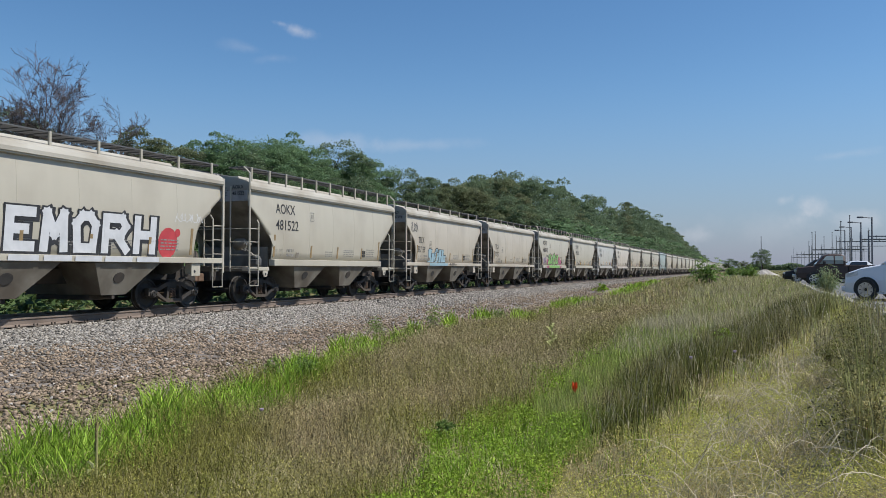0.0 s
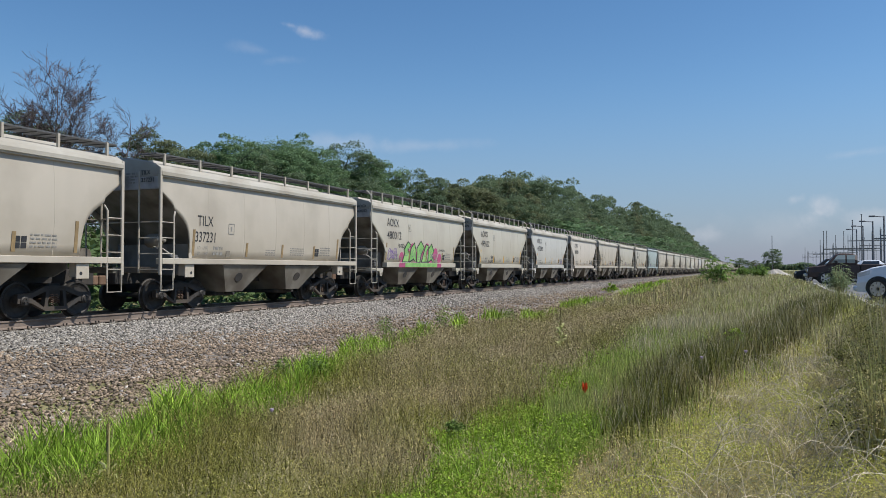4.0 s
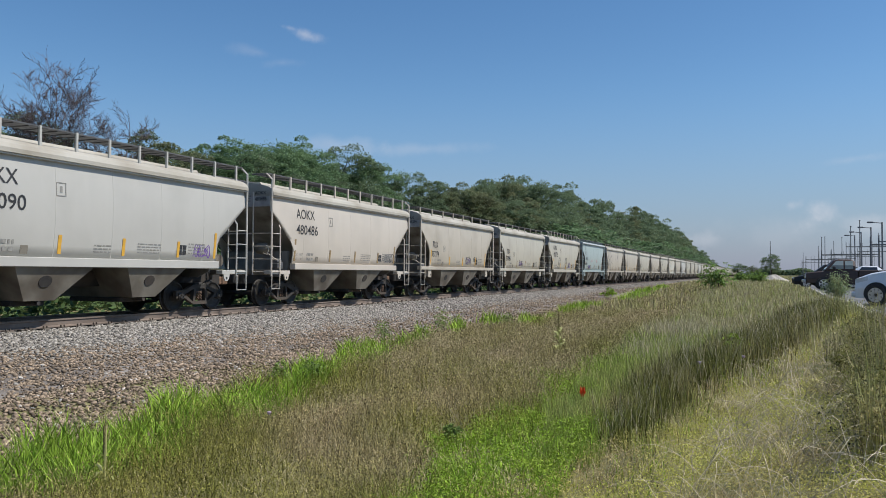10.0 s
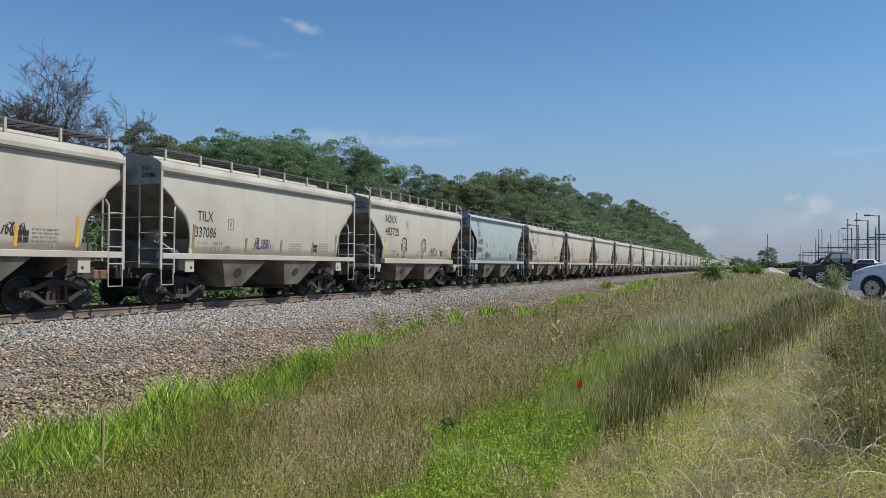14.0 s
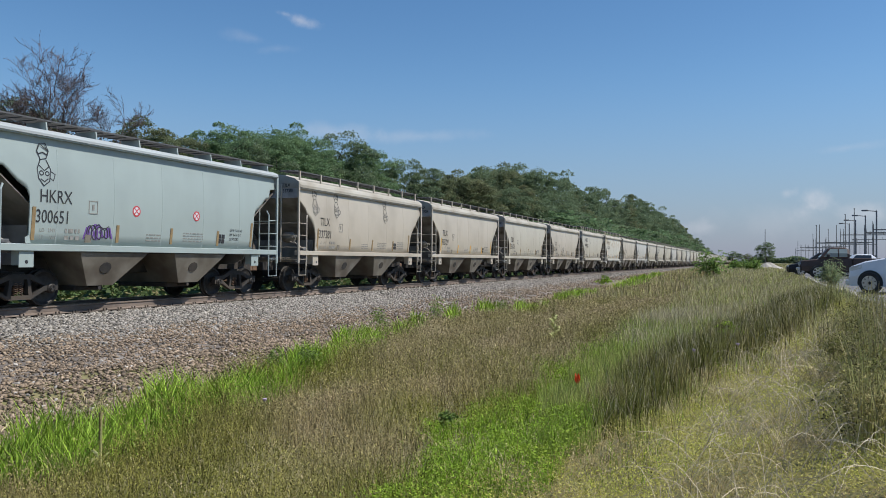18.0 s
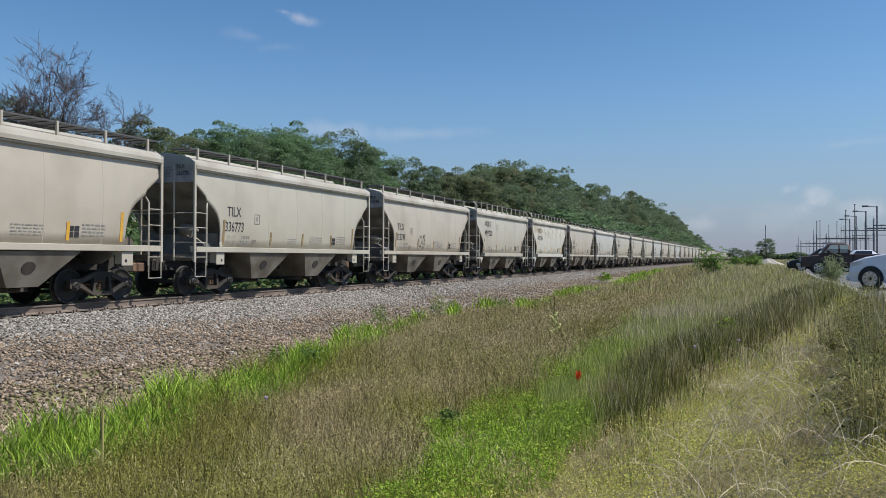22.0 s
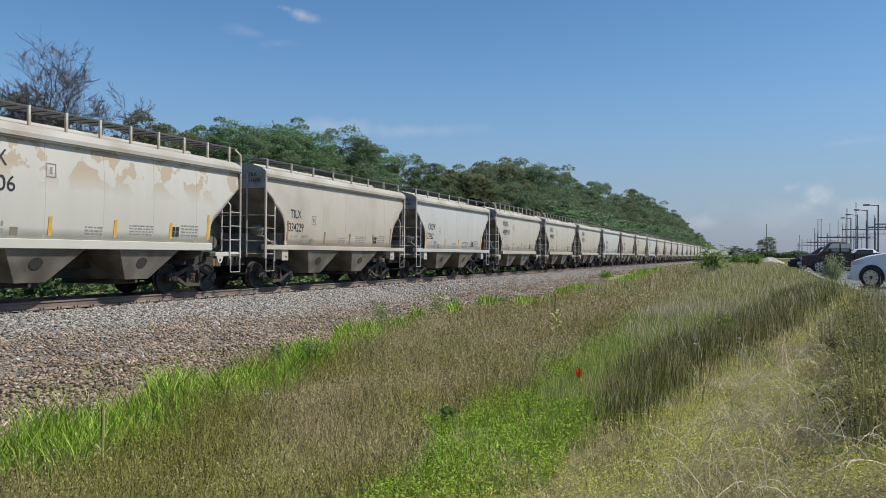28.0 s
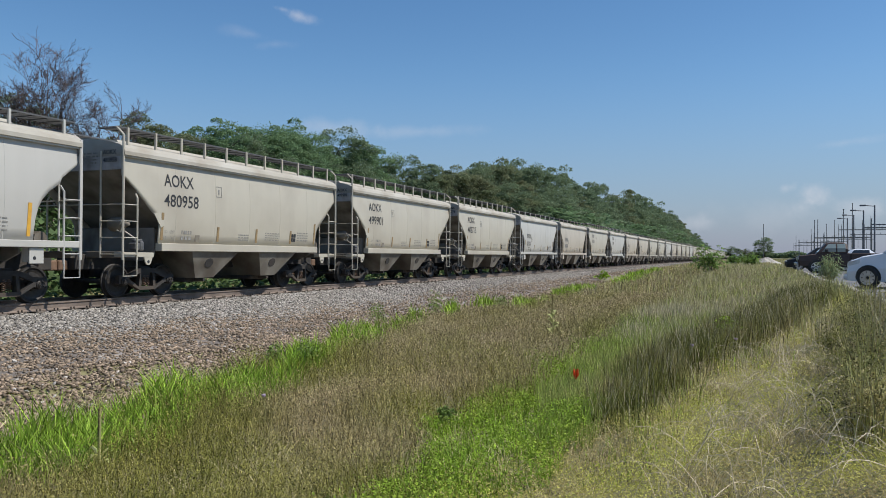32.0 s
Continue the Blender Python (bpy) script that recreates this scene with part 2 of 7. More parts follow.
M = dict(
    cream=paint("cream_paint", (0.457, 0.424, 0.342), (0.387, 0.350, 0.280)),
    white=paint("off_white_paint", (0.471, 0.457, 0.413), (0.417, 0.404, 0.364)),
    peach=paint("pinkish_cream_paint", (0.541, 0.484, 0.409), (0.471, 0.422, 0.355)),
    beige=paint("beige_paint", (0.465, 0.415, 0.335), (0.375, 0.33, 0.26)),
    blue=paint("pale_blue_paint", (0.335, 0.395, 0.375), (0.295, 0.345, 0.33)),
    worn=material("peeling_cream_paint", (0.52, 0.50, 0.43), (0.49, 0.47, 0.40), 1.2, 0.42, 0.04, c3=(0.42, 0.345, 0.24), big=1.7, stretch=(1, 1.6, 0.14), edge=(0.50, 0.525), above=2.75),
    grime=material("sooty_steel", (0.028, 0.026, 0.024), (0.046, 0.041, 0.036), 5, 0.85, 0.2, c3=(0.07, 0.055, 0.042), big=1.5),
    rust=material("rusty_steel", (0.13, 0.075, 0.045), (0.20, 0.125, 0.08), 8, 0.85, 0.2, c3=(0.08, 0.05, 0.035), big=2),
    steel=material("worn_wheel_steel", (0.05, 0.045, 0.04), (0.028, 0.025, 0.022), 8, 0.6, 0.1, metal=0.3),
    galvanised=material("galvanised_grating", (0.13, 0.13, 0.13), (0.085, 0.085, 0.085), 9, 0.6, 0.1, metal=0.3),
    # dusty paint, its tone also lowered for the shade under the bodies
    slope=material("dusty_shaded_hopper_paint", (0.205, 0.185, 0.148), (0.15, 0.131, 0.10), 1.6, 0.8, 0.05, c3=(0.105, 0.086, 0.064), big=0.8),
    roof_grey=material("dusty_roof_paint", (0.42, 0.40, 0.345), (0.36, 0.335, 0.28), 1.2, 0.7, 0.04, c3=(0.31, 0.28, 0.225), big=0.7, stretch=(1, 0.3, 1)),
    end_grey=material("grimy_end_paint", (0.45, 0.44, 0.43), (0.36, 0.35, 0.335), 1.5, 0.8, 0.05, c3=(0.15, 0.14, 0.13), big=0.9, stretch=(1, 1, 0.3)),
    # grimy end paint, darkened further to carry the shade inside the end openings
    end_dark=material("grimy_shaded_end_paint", (0.25, 0.24, 0.22), (0.18, 0.165, 0.145), 1.5, 0.85, 0.05, c3=(0.09, 0.077, 0.063), big=0.9),
    roof_blue=material("dusty_pale_blue_roof", (0.37, 0.41, 0.415), (0.33, 0.36, 0.365), 1.2, 0.7, 0.04, c3=(0.33, 0.36, 0.36), big=0.7, stretch=(1, 0.3, 1)),
    dry_stem=material("dry_grey_stems", (0.56, 0.49, 0.37), (0.38, 0.32, 0.23), 4, 0.85, island=0.5, space="World", gloss=0.12),
    ink=material("black_stencil_paint", (0.022, 0.023, 0.026), (0.035, 0.035, 0.036), 6, 0.6),
    small_ink=material("faded_stencil_paint", (0.20, 0.195, 0.18), (0.30, 0.29, 0.26), 9, 0.7),
    yellow=material("yellow_reflector_tape", (0.68, 0.38, 0.05), (0.55, 0.30, 0.05), 6, 0.45),
    dull_yellow=material("dirty_reflector_tape", (0.30, 0.21, 0.10), (0.20, 0.14, 0.07), 6, 0.6),
    rail_head=material("polished_rail", (0.33, 0.29, 0.26), (0.22, 0.17, 0.14), 3, 0.35, metal=0.7, stretch=(1, 0.1, 1)),
    rail_rust=material("rusty_rail", (0.19, 0.148, 0.118), (0.235, 0.185, 0.15), 6, 0.9, 0.2, c3=(0.135, 0.105, 0.085), big=1.2),
    tie=material("creosoted_timber", (0.085, 0.07, 0.055), (0.13, 0.11, 0.09), 3, 0.9, 0.3, stretch=(6, 1, 1), each=0.25),
    grey_stone=material("grey_ballast", (0.32, 0.295, 0.26), (0.20, 0.18, 0.15), 7, 0.9, 0.1, island=0.6, space="World"),
    brown_stone=material("weathered_ballast", (0.29, 0.22, 0.155), (0.165, 0.122, 0.08), 7, 0.9, 0.1, island=0.65, space="World"),
    pale_stone=material("pale_ballast", (0.46, 0.43, 0.39), (0.36, 0.32, 0.27), 7, 0.9, 0.1, each=0.3),
    soil=material("thatch_and_soil", (0.24, 0.215, 0.095), (0.16, 0.155, 0.06), 2.2, 0.95, 0.4, c3=(0.21, 0.18, 0.10), big=0.35, space="World"),
    bed=material("ballast_bed", (0.20, 0.172, 0.148), (0.075, 0.064, 0.054), 26, 0.95, 0.8, c3=(0.33, 0.30, 0.27), big=0.5, space="World"),
    asphalt=material("weathered_asphalt", (0.15, 0.148, 0.145), (0.115, 0.112, 0.108), 6, 0.9, 0.2, c3=(0.19, 0.185, 0.18), big=0.4, space="World"),
    lush=material("lush_grass", (0.31, 0.45, 0.055), (0.19, 0.31, 0.04), 3, 0.5, island=0.6, through_light=0.25, space="World", gloss=0.12),
    brown_weed=material("brown_weed", (0.40, 0.325, 0.21), (0.28, 0.235, 0.11), 1.5, 0.8, island=0.8, through_light=0.25, c3=(0.22, 0.215, 0.065), big=0.45, space="World", gloss=0.12),
    weed_leaf=material("olive_weed_leaves", (0.28, 0.262, 0.072), (0.175, 0.18, 0.042), 1.5, 0.8, island=0.9, through_light=0.3, c3=(0.38, 0.30, 0.175), big=0.35, space="World", gloss=0.12),
    pale_straw=material("bleached_stalks", (0.62, 0.55, 0.38), (0.46, 0.40, 0.26), 3, 0.85, island=0.5, through_light=0.2, space="World", gloss=0.12),
    # brighter green that carries the sunlight on stalks outside the stand
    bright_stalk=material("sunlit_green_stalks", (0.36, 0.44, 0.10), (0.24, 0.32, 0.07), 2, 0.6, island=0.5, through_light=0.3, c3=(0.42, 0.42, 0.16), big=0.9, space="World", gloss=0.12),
    forb=material("bright_forb_leaves", (0.28, 0.41, 0.045), (0.20, 0.31, 0.03), 1.2, 0.6, island=0.5, through_light=0.35, gloss=0.15, c3=(0.29, 0.36, 0.055), big=0.8, space="World"),
    stiff=material("stiff_olive_grass", (0.46, 0.43, 0.19), (0.31, 0.315, 0.11), 1.5, 0.7, island=0.6, through_light=0.25, gloss=0.3, c3=(0.44, 0.375, 0.25), big=0.6, space="World"),
    # olive darkened for the shade that dense stalks cast on each other
    dark_stalk=material("self_shaded_olive_stalks", (0.22, 0.22, 0.065), (0.115, 0.125, 0.034), 1.5, 0.7, island=0.9, through_light=0.25, c3=(0.30, 0.26, 0.12), big=0.9, space="World", gloss=0.12),
    straw=material("dry_straw", (0.58, 0.50, 0.31), (0.42, 0.36, 0.20), 4, 0.8, island=0.7, through_light=0.25, space="World", gloss=0.12),
    leaf_a=material("oak_leaves", (0.14, 0.20, 0.115), (0.20, 0.26, 0.15), 0.6, 0.75, island=0.25, through_light=0.42, gloss=0.2),
    leaf_b=material("locust_leaves", (0.145, 0.235, 0.12), (0.19, 0.285, 0.14), 0.6, 0.75, island=0.25, through_light=0.42, gloss=0.2),
    leaf_c=material("flowering_tree_leaves", (0.15, 0.195, 0.10), (0.235, 0.245, 0.14), 0.8, 0.75, island=0.3, through_light=0.42, gloss=0.2),
    # leaf green darkened to stand in for shade at the woods' edge
    scrub_leaf=material("shade_dark_scrub_leaves", (0.075, 0.125, 0.045), (0.11, 0.165, 0.06), 0.8, 0.7, island=0.4, through_light=0.3, gloss=0.2),
    leaf_d=material("sumac_leaves", (0.17, 0.27, 0.07), (0.23, 0.34, 0.09), 2, 0.6, island=0.5, through_light=0.3, gloss=0.12),
    weed_green=material("upright_weed_leaves", (0.22, 0.31, 0.085), (0.15, 0.22, 0.06), 2, 0.7, island=0.5, through_light=0.35, gloss=0.12),
    leaf_e=material("grey_green_leaves", (0.30, 0.36, 0.19), (0.22, 0.28, 0.13), 2, 0.6, island=0.5, through_light=0.3, gloss=0.12),
    bark=material("grey_bark", (0.10, 0.08, 0.065), (0.06, 0.048, 0.04), 3, 0.95, 0.3),
    withered=material("withered_leaves", (0.10, 0.10, 0.05), (0.13, 0.095, 0.06), 2, 0.9, island=0.5, through_light=0.2),
    dead_bark=material("dead_bark", (0.125, 0.095, 0.088), (0.08, 0.06, 0.057), 3, 0.95, 0.2),
)

# ---- mesh helpers ----


def geo():
    return ([], [])


def put(g, verts, faces):
    n = len(g[0])
    g[0].extend([tuple(v) for v in verts])
    g[1].extend([tuple(n + i for i in f) for f in faces])
    return g


def box(g, x0, x1, y0, y1, z0, z1, c=0.0):
    """A box, its edges chamfered by c."""
    lo, hi = (x0, y0, z0), (x1, y1, z1)
    if c <= 0:
        v = [((lo, hi)[i & 1][0], (lo, hi)[i >> 1 & 1][1], (lo, hi)[i >> 2][2]) for i in range(8)]
        return put(g, v, [(0, 2, 3, 1), (4, 5, 7, 6), (0, 1, 5, 4), (2, 6, 7, 3), (0, 4, 6, 2), (1, 3, 7, 5)])
    v = []
    for i in range(8):
        for a in range(3):
            p = []
            for k in range(3):
                s = i >> k & 1
                p.append((hi if s else lo)[k] + (0 if k == a else (-c if s else c)))
            v.append(p)
    f = []
    for a in range(3):
        b, d = [k for k in range(3) if k != a]
        for s in (0, 1):
            ring = [(s << a) | (p << b) | (q << d) for p, q in ((0, 0), (1, 0), (1, 1), (0, 1))]
            f.append([3 * i + a for i in ring])
        for p in (0, 1):
            for q in (0, 1):
                i = (p << b) | (q << d)
                j = i | (1 << a)
                f.append((3 * i + b, 3 * j + b, 3 * j + d, 3 * i + d))
    f += [(3 * i, 3 * i + 1, 3 * i + 2) for i in range(8)]
    return put(g, v, f)


def tube(g, pts, r, n=6, r2=None, caps=True):
    """A round bar through pts, from radius r to r2."""
    pts = [Vector(p) for p in pts]
    r2 = r if r2 is None else r2
    v, f = [], []
    for i, p in enumerate(pts):
        d = (pts[min(i + 1, len(pts) - 1)] - pts[max(i - 1, 0)]).normalized()
        a = d.cross(Vector((0.31, 0.87, 0.38) if abs(d.y) < 0.8 else (0.9, 0.1, 0.42))).normalized()
        b = d.cross(a)
        k = r + (r2 - r) * i / max(1, len(pts) - 1)
        v += [p + (a * math.cos(math.tau * j / n) + b * math.sin(math.tau * j / n)) * k for j in range(n)]
    for i in range(len(pts) - 1):
        f += [(i * n + j, i * n + (j + 1) % n, (i + 1) * n + (j + 1) % n, (i + 1) * n + j) for j in range(n)]
    if caps:
        f += [tuple(range(n))[::-1], tuple(range((len(pts) - 1) * n, len(pts) * n))]
    return put(g, v, f)


def prism(g, poly, a, b, axis="x"):
    """A flat outline pushed from a to b along an axis; the outline's pairs are the other two axes in order."""
    def at(p, k):
        return {"x": (k, p[0], p[1]), "y": (p[0], k, p[1]), "z": (p[0], p[1], k)}[axis]
    n = len(poly)
    v = [at(p, a) for p in poly] + [at(p, b) for p in poly]
    f = [tuple(range(n))[::-1], tuple(range(n, 2 * n))] + [(i, (i + 1) % n, n + (i + 1) % n, n + i) for i in range(n)]
    return put(g, v, f)


def lathe_x(g, prof, cx, cy, cz, n=24):
    """Turns (along, radius) pairs about an axle along x."""
    v, f = [], []
    for a, r in prof:
        v += [(cx + a, cy + r * math.cos(math.tau * j / n), cz + r * math.sin(math.tau * j / n)) for j in range(n)]
    for i in range(len(prof) - 1):
        f += [(i * n + j, i * n + (j + 1) % n, (i + 1) * n + (j + 1) % n, (i + 1) * n + j) for j in range(n)]
    f += [tuple(range(n)), tuple(range((len(prof) - 1) * n, len(prof) * n))]
    return put(g, v, f)


def mesh_of(name, g, mat, smooth=False):
    me = bpy.data.meshes.new(name)
    me.from_pydata(g[0], [], g[1])
    if len(g[1]) < 4000:
        bm = bmesh.new()
        bm.from_mesh(me)
        bmesh.ops.recalc_face_normals(bm, faces=bm.faces)
        bm.to_mesh(me)
        bm.free()
    me.materials.append(mat)
    if smooth:
        me.polygons.foreach_set("use_smooth", [True] * len(me.polygons))
    return me


def part(name, g, mat, parent, label="", smooth=False):
    """One mesh object under a thing or a part."""
    me = g if isinstance(g, bpy.types.Mesh) else mesh_of(name, g, mat, smooth)
    ob = new(name, me)
    ob.parent = parent
    return tagged(ob, label)


def bulk(name, verts, faces, mat, smooth=False):
    """A mesh from arrays, all faces with the same number of corners."""
    me = bpy.data.meshes.new(name)
    k = faces.shape[1]
    me.vertices.add(len(verts))
    me.vertices.foreach_set("co", np.ascontiguousarray(verts, np.float32).ravel())
    me.loops.add(faces.size)
    me.loops.foreach_set("vertex_index", np.ascontiguousarray(faces, np.int32).ravel())
    me.polygons.add(len(faces))
    me.polygons.foreach_set("loop_start", np.arange(0, faces.size, k, dtype=np.int32))
    me.materials.append(mat)
    me.update(calc_edges=True)
    if smooth:
        me.polygons.foreach_set("use_smooth", np.ones(len(faces), bool))
    return me


def lettering(text, size, wide=1.0, bold=0.0):
    """Flat letters in the built-in font, as a mesh in the y-z plane that faces +x and reads along y."""
    cu = bpy.data.curves.new("lettering", "FONT")
    cu.body, cu.size, cu.resolution_u, cu.offset = text, size, 3, bold
    ob = bpy.data.objects.new("lettering", cu)
    me = bpy.data.meshes.new_from_object(ob)
    bpy.data.objects.remove(ob)
    bpy.data.curves.remove(cu)
    n = len(me.vertices)
    co = np.empty(n * 3, np.float32)
    me.vertices.foreach_get("co", co)
    co = co.reshape(-1, 3)
    me.vertices.foreach_set("co", np.stack([np.zeros(n), co[:, 0] * wide, co[:, 1]], 1).astype(np.float32).ravel())
    me.update()
    return me


# ---- ground ----
RNG = np.random.default_rng(7)
GX = [-400, -60, -34, -27, -22.5, -20.6, -19.4, -15.85, -15.3, -13.2, -11, -9, -6, -3, 0, 1.8, 2.5, 3.2, 400]
GZ = [16, 5.0, 1.8, 0.1, -0.55, -0.6, -0.275, -0.275, -0.25, -0.52, -0.82, -0.92, -0.9, -0.7, -0.35, 0.12, 0.26, 0.26, 0.26]


def ground_z(x, y):
    """Height of the ground: a swale between the ballast and a bank, which flattens out up the line."""
    x, y = np.asarray(x, float), np.asarray(y, float)
    z = np.interp(x, GX, GZ)
    w = np.clip((y - 28) / 85, 0, 1)
    w = w * w * (3 - 2 * w)
    flat = np.interp(x, [-14.2, -12.5, -8, 2.5], [-0.42, -0.32, -0.02, 0.26])
    z = np.where(x > -14.2, z + (np.maximum(z, flat) - z) * w, z)
    bump = 0.05 * np.sin(x * 1.7 + 0.6 * y) * np.sin(y * 0.9 - x * 0.4) + 0.04 * np.sin(x * 3.1 + 2) * np.sin(y * 2.3)
    return z + bump * np.clip((x + 13) / 2, 0, 1) * np.clip((2.2 - x) / 1.0, 0, 1)


def sheet(xs, ys):
    xx, yy = np.meshgrid(xs, ys)
    v = np.stack([xx.ravel(), yy.ravel(), ground_z(xx, yy).ravel()], 1)
    nx, ny = len(xs), len(ys)
    i = (np.arange(ny - 1)[:, None] * nx + np.arange(nx - 1)[None, :]).ravel()
    return v, np.stack([i, i + 1, i + nx + 1, i + nx], 1)


gxs = np.unique(np.concatenate([np.linspace(-400, -60, 12), np.linspace(-60, -20, 30), np.linspace(-20, 4, 97), np.linspace(4, 60, 20), np.linspace(60, 400, 8)]))
gys = np.unique(np.concatenate([np.linspace(-150, -4, 20), np.linspace(-4, 60, 129), np.linspace(60, 200, 71), np.linspace(200, 900, 36), np.linspace(900, 3000, 12)]))
ground = new("ground", bulk("ground", *sheet(gxs, gys), M["soil"], True))
tagged(ground, "weedy soil and dry thatch beside the railway", "ground", kind="structure")
bxs = np.linspace(-19.9, -10.6, 32)
bv, bf = sheet(bxs, gys[gys >= -60])
edge = np.sin(bv[:, 1] * 0.8) * 0.25 + np.sin(bv[:, 1] * 2.1) * 0.15
bv[:, 0] += np.where(bv[:, 0] > -11.5, edge, 0)
bv[:, 2] = ground_z(bv[:, 0], bv[:, 1]) + np.where((bv[:, 0] > -10.95) | (bv[:, 0] < -19.6), -0.05, 0.02)
bed = new("ballast_bed", bulk("ballast_bed", bv, bf, M["bed"], True))
tagged(bed, "crushed stone bed of the railway track", "ballast", kind="structure")

# ---- track ----
TRACK_X = -17.05
HALF_GAUGE = 0.753
rail_prof = [(-0.036, 0), (-0.037, -0.035), (-0.012, -0.05), (-0.009, -0.155), (-0.075, -0.185), (-0.075, -0.205), (0.075, -0.205), (0.075, -0.185), (0.009, -0.155), (0.012, -0.05), (0.037, -0.035), (0.036, 0)]
for side in (1, -1):
    cx = TRACK_X + side * HALF_GAUGE
    rail = new("rail", mesh_of("rail", prism(geo(), [(cx + a, b) for a, b in rail_prof], -70, 1400, "y"), M["rail_rust"]))
    tagged(rail, "rusty steel running rail on timber sleepers", "rail", "rails of the track", "structure")
    part("rail_head", box(geo(), cx - 0.031, cx + 0.031, -70, 1400, -0.004, 0.003), M["rail_head"], rail, "polished running surface")
sleepers = new("sleepers")
tagged(sleepers, "creosoted timber sleepers set in the stone bed", "sleeper", kind="structure")
tie_me = mesh_of("sleeper", box(geo(), TRACK_X - 1.28, TRACK_X + 1.28, -0.11, 0.11, -0.48, -0.29, 0.012), M["tie"])
plate_g = box(geo(), TRACK_X + HALF_GAUGE - 0.16, TRACK_X + HALF_GAUGE + 0.17, -0.09, 0.09, -0.289, -0.207, 0.004)
for dy in (-0.05, 0.05):
    box(plate_g, TRACK_X + HALF_GAUGE + 0.06, TRACK_X + HALF_GAUGE + 0.10, dy - 0.012, dy + 0.012, -0.206, -0.15, 0.004)
plate_me = mesh_of("tie_plate", plate_g, M["tie"])
for i in range(170):
    tie = part("sleeper", tie_me, None, sleepers)
    tie.location = (0, 4 + i * 0.52, 0)
    if i < 130:
        part("tie_plate", plate_me, None, tie)

# ---- hopper cars ----
BODY = 11.38
SPACING = 12.8
EAVE = 3.83


def half_width(z):
    return 1.60 - 0.08 * ((z - 2.7) / 1.2) ** 2


def hug(ob, y, z, reach):
    """Lays a flat mark against the curved side; reach: from its origin to its middle, upwards."""
    lean = math.degrees(math.atan((half_width(z + reach + 0.1) - half_width(z + reach - 0.1)) / 0.2))
    ob.matrix_basis = pose(half_width(z) + 0.006, y, z, 0, lean, 0)


CUT = dict(
    angled=[(0.0, 3.28), (0.12, 3.22), (0.5, 2.92), (1.0, 2.47), (1.3, 2.24), (1.42, 2.05), (1.46, 1.5)],
    curved=[(0.0, 3.46), (0.10, 3.36), (0.54, 3.03), (0.60, 2.89), (0.93, 2.66), (1.10, 2.48), (1.21, 2.27), (1.27, 2.0), (1.29, 1.72), (1.26, 1.5)],
    stepped=[(0.0, 3.6), (0.35, 3.57), (0.45, 3.27), (0.64, 3.24), (1.0, 2.92), (1.24, 2.78), (1.32, 2.6), (1.34, 1.75), (1.33, 1.5)],
)


def low_edge(y, kind):
    c = CUT[kind]
    e = min(y, BODY - y)
    return float(np.interp(e, [p[0] for p in c[:-1]] + [c[-2][0] + 0.005], [p[1] for p in c[:-1]] + [1.5]))


def side_panel(kind, s):
    ends = [0.0] + [p[0] for p in CUT[kind][1:-1]] + [CUT[kind][-2][0] + 0.005, CUT[kind][-2][0] + 0.03]
    fine = sorted(set(ends + [(a + b) / 2 for a, b in zip(ends, ends[1:])]))
    ys = fine + list(np.linspace(1.9, BODY - 1.9, 12)) + [BODY - e for e in fine[::-1]]
    rows = 9
    v = []
    for d in (0.0, 0.03):
        for y in ys:
            lo = low_edge(y, kind)
            for k in range(rows):
                z = lo + (EAVE - lo) * k / (rows - 1)
                v.append((s * (half_width(z) - d), y, z))
    n = len(ys) * rows
    f = []
    for i in range(len(ys) - 1):
        for k in range(rows - 1):
            a = i * rows + k
            f.append((a, a + 1, a + rows + 1, a + rows))
            f.append((n + a, n + a + rows, n + a + rows + 1, n + a + 1))
        a = i * rows
        f.append((a, a + rows, n + a + rows, n + a))
    for a in (0, (len(ys) - 1) * rows):
        f += [(a + k, a + k + 1, n + a + k + 1, n + a + k) for k in range(rows - 1)]
    return put(geo(), v, f)


ROOF = [(1.60, 3.80), (1.67, 3.83), (1.67, 3.93), (1.62, 4.03), (1.48, 4.12), (1.1, 4.22), (0.6, 4.30), (0.0, 4.33)]
ROOF_LINE = ROOF + [(-a, b) for a, b in ROOF[-2::-1]]


def roof_shell(lift=0.0):
    g = geo()
    n = len(ROOF_LINE)
    v = [(a, y, b if not lift else 3.80 + lift + (b - 3.80) * 0.6) for y in (0.0, BODY) for a, b in ROOF_LINE]
    f = [(i, i + 1, n + i + 1, n + i) for i in range(n - 1)] + [tuple(range(n)), tuple(range(n, 2 * n))] + [(0, n - 1, 2 * n - 1, n)]
    return put(g, v, f)


def end_sheet(kind, y, drop):
    line = [(a * 0.955, b - 0.005) for a, b in ROOF_LINE[1:-1]]
    if kind != "angled":
        line = [(a, b + 0.05) for a, b in line]
    poly = [(1.53, drop)] + line + [(-1.53, drop)]
    return prism(geo(), poly, y - 0.02, y + 0.02, "y")


def slope_sheet(lead):
    """The inclined end floor of the tank, above the truck."""
    def yy(k):
        return k if lead else BODY - k
    a, b = [(0.08, 3.5), (0.09, 3.44), (2.9, 1.32), (2.9, 1.26)], 1.5
    return prism(geo(), [(yy(p), q) for p, q in a], -b, b, "x")


def frustum(y0, y1, y2, y3, z1, z0, w1, w0):
    v = [(s * w1, y, z1) for s in (-1, 1) for y in (y0, y1)] + [(s * w0, y, z0) for s in (-1, 1) for y in (y2, y3)]
    return put(geo(), v, [(0, 1, 3, 2), (4, 6, 7, 5), (0, 4, 5, 1), (2, 3, 7, 6), (0, 2, 6, 4), (1, 5, 7, 3)])


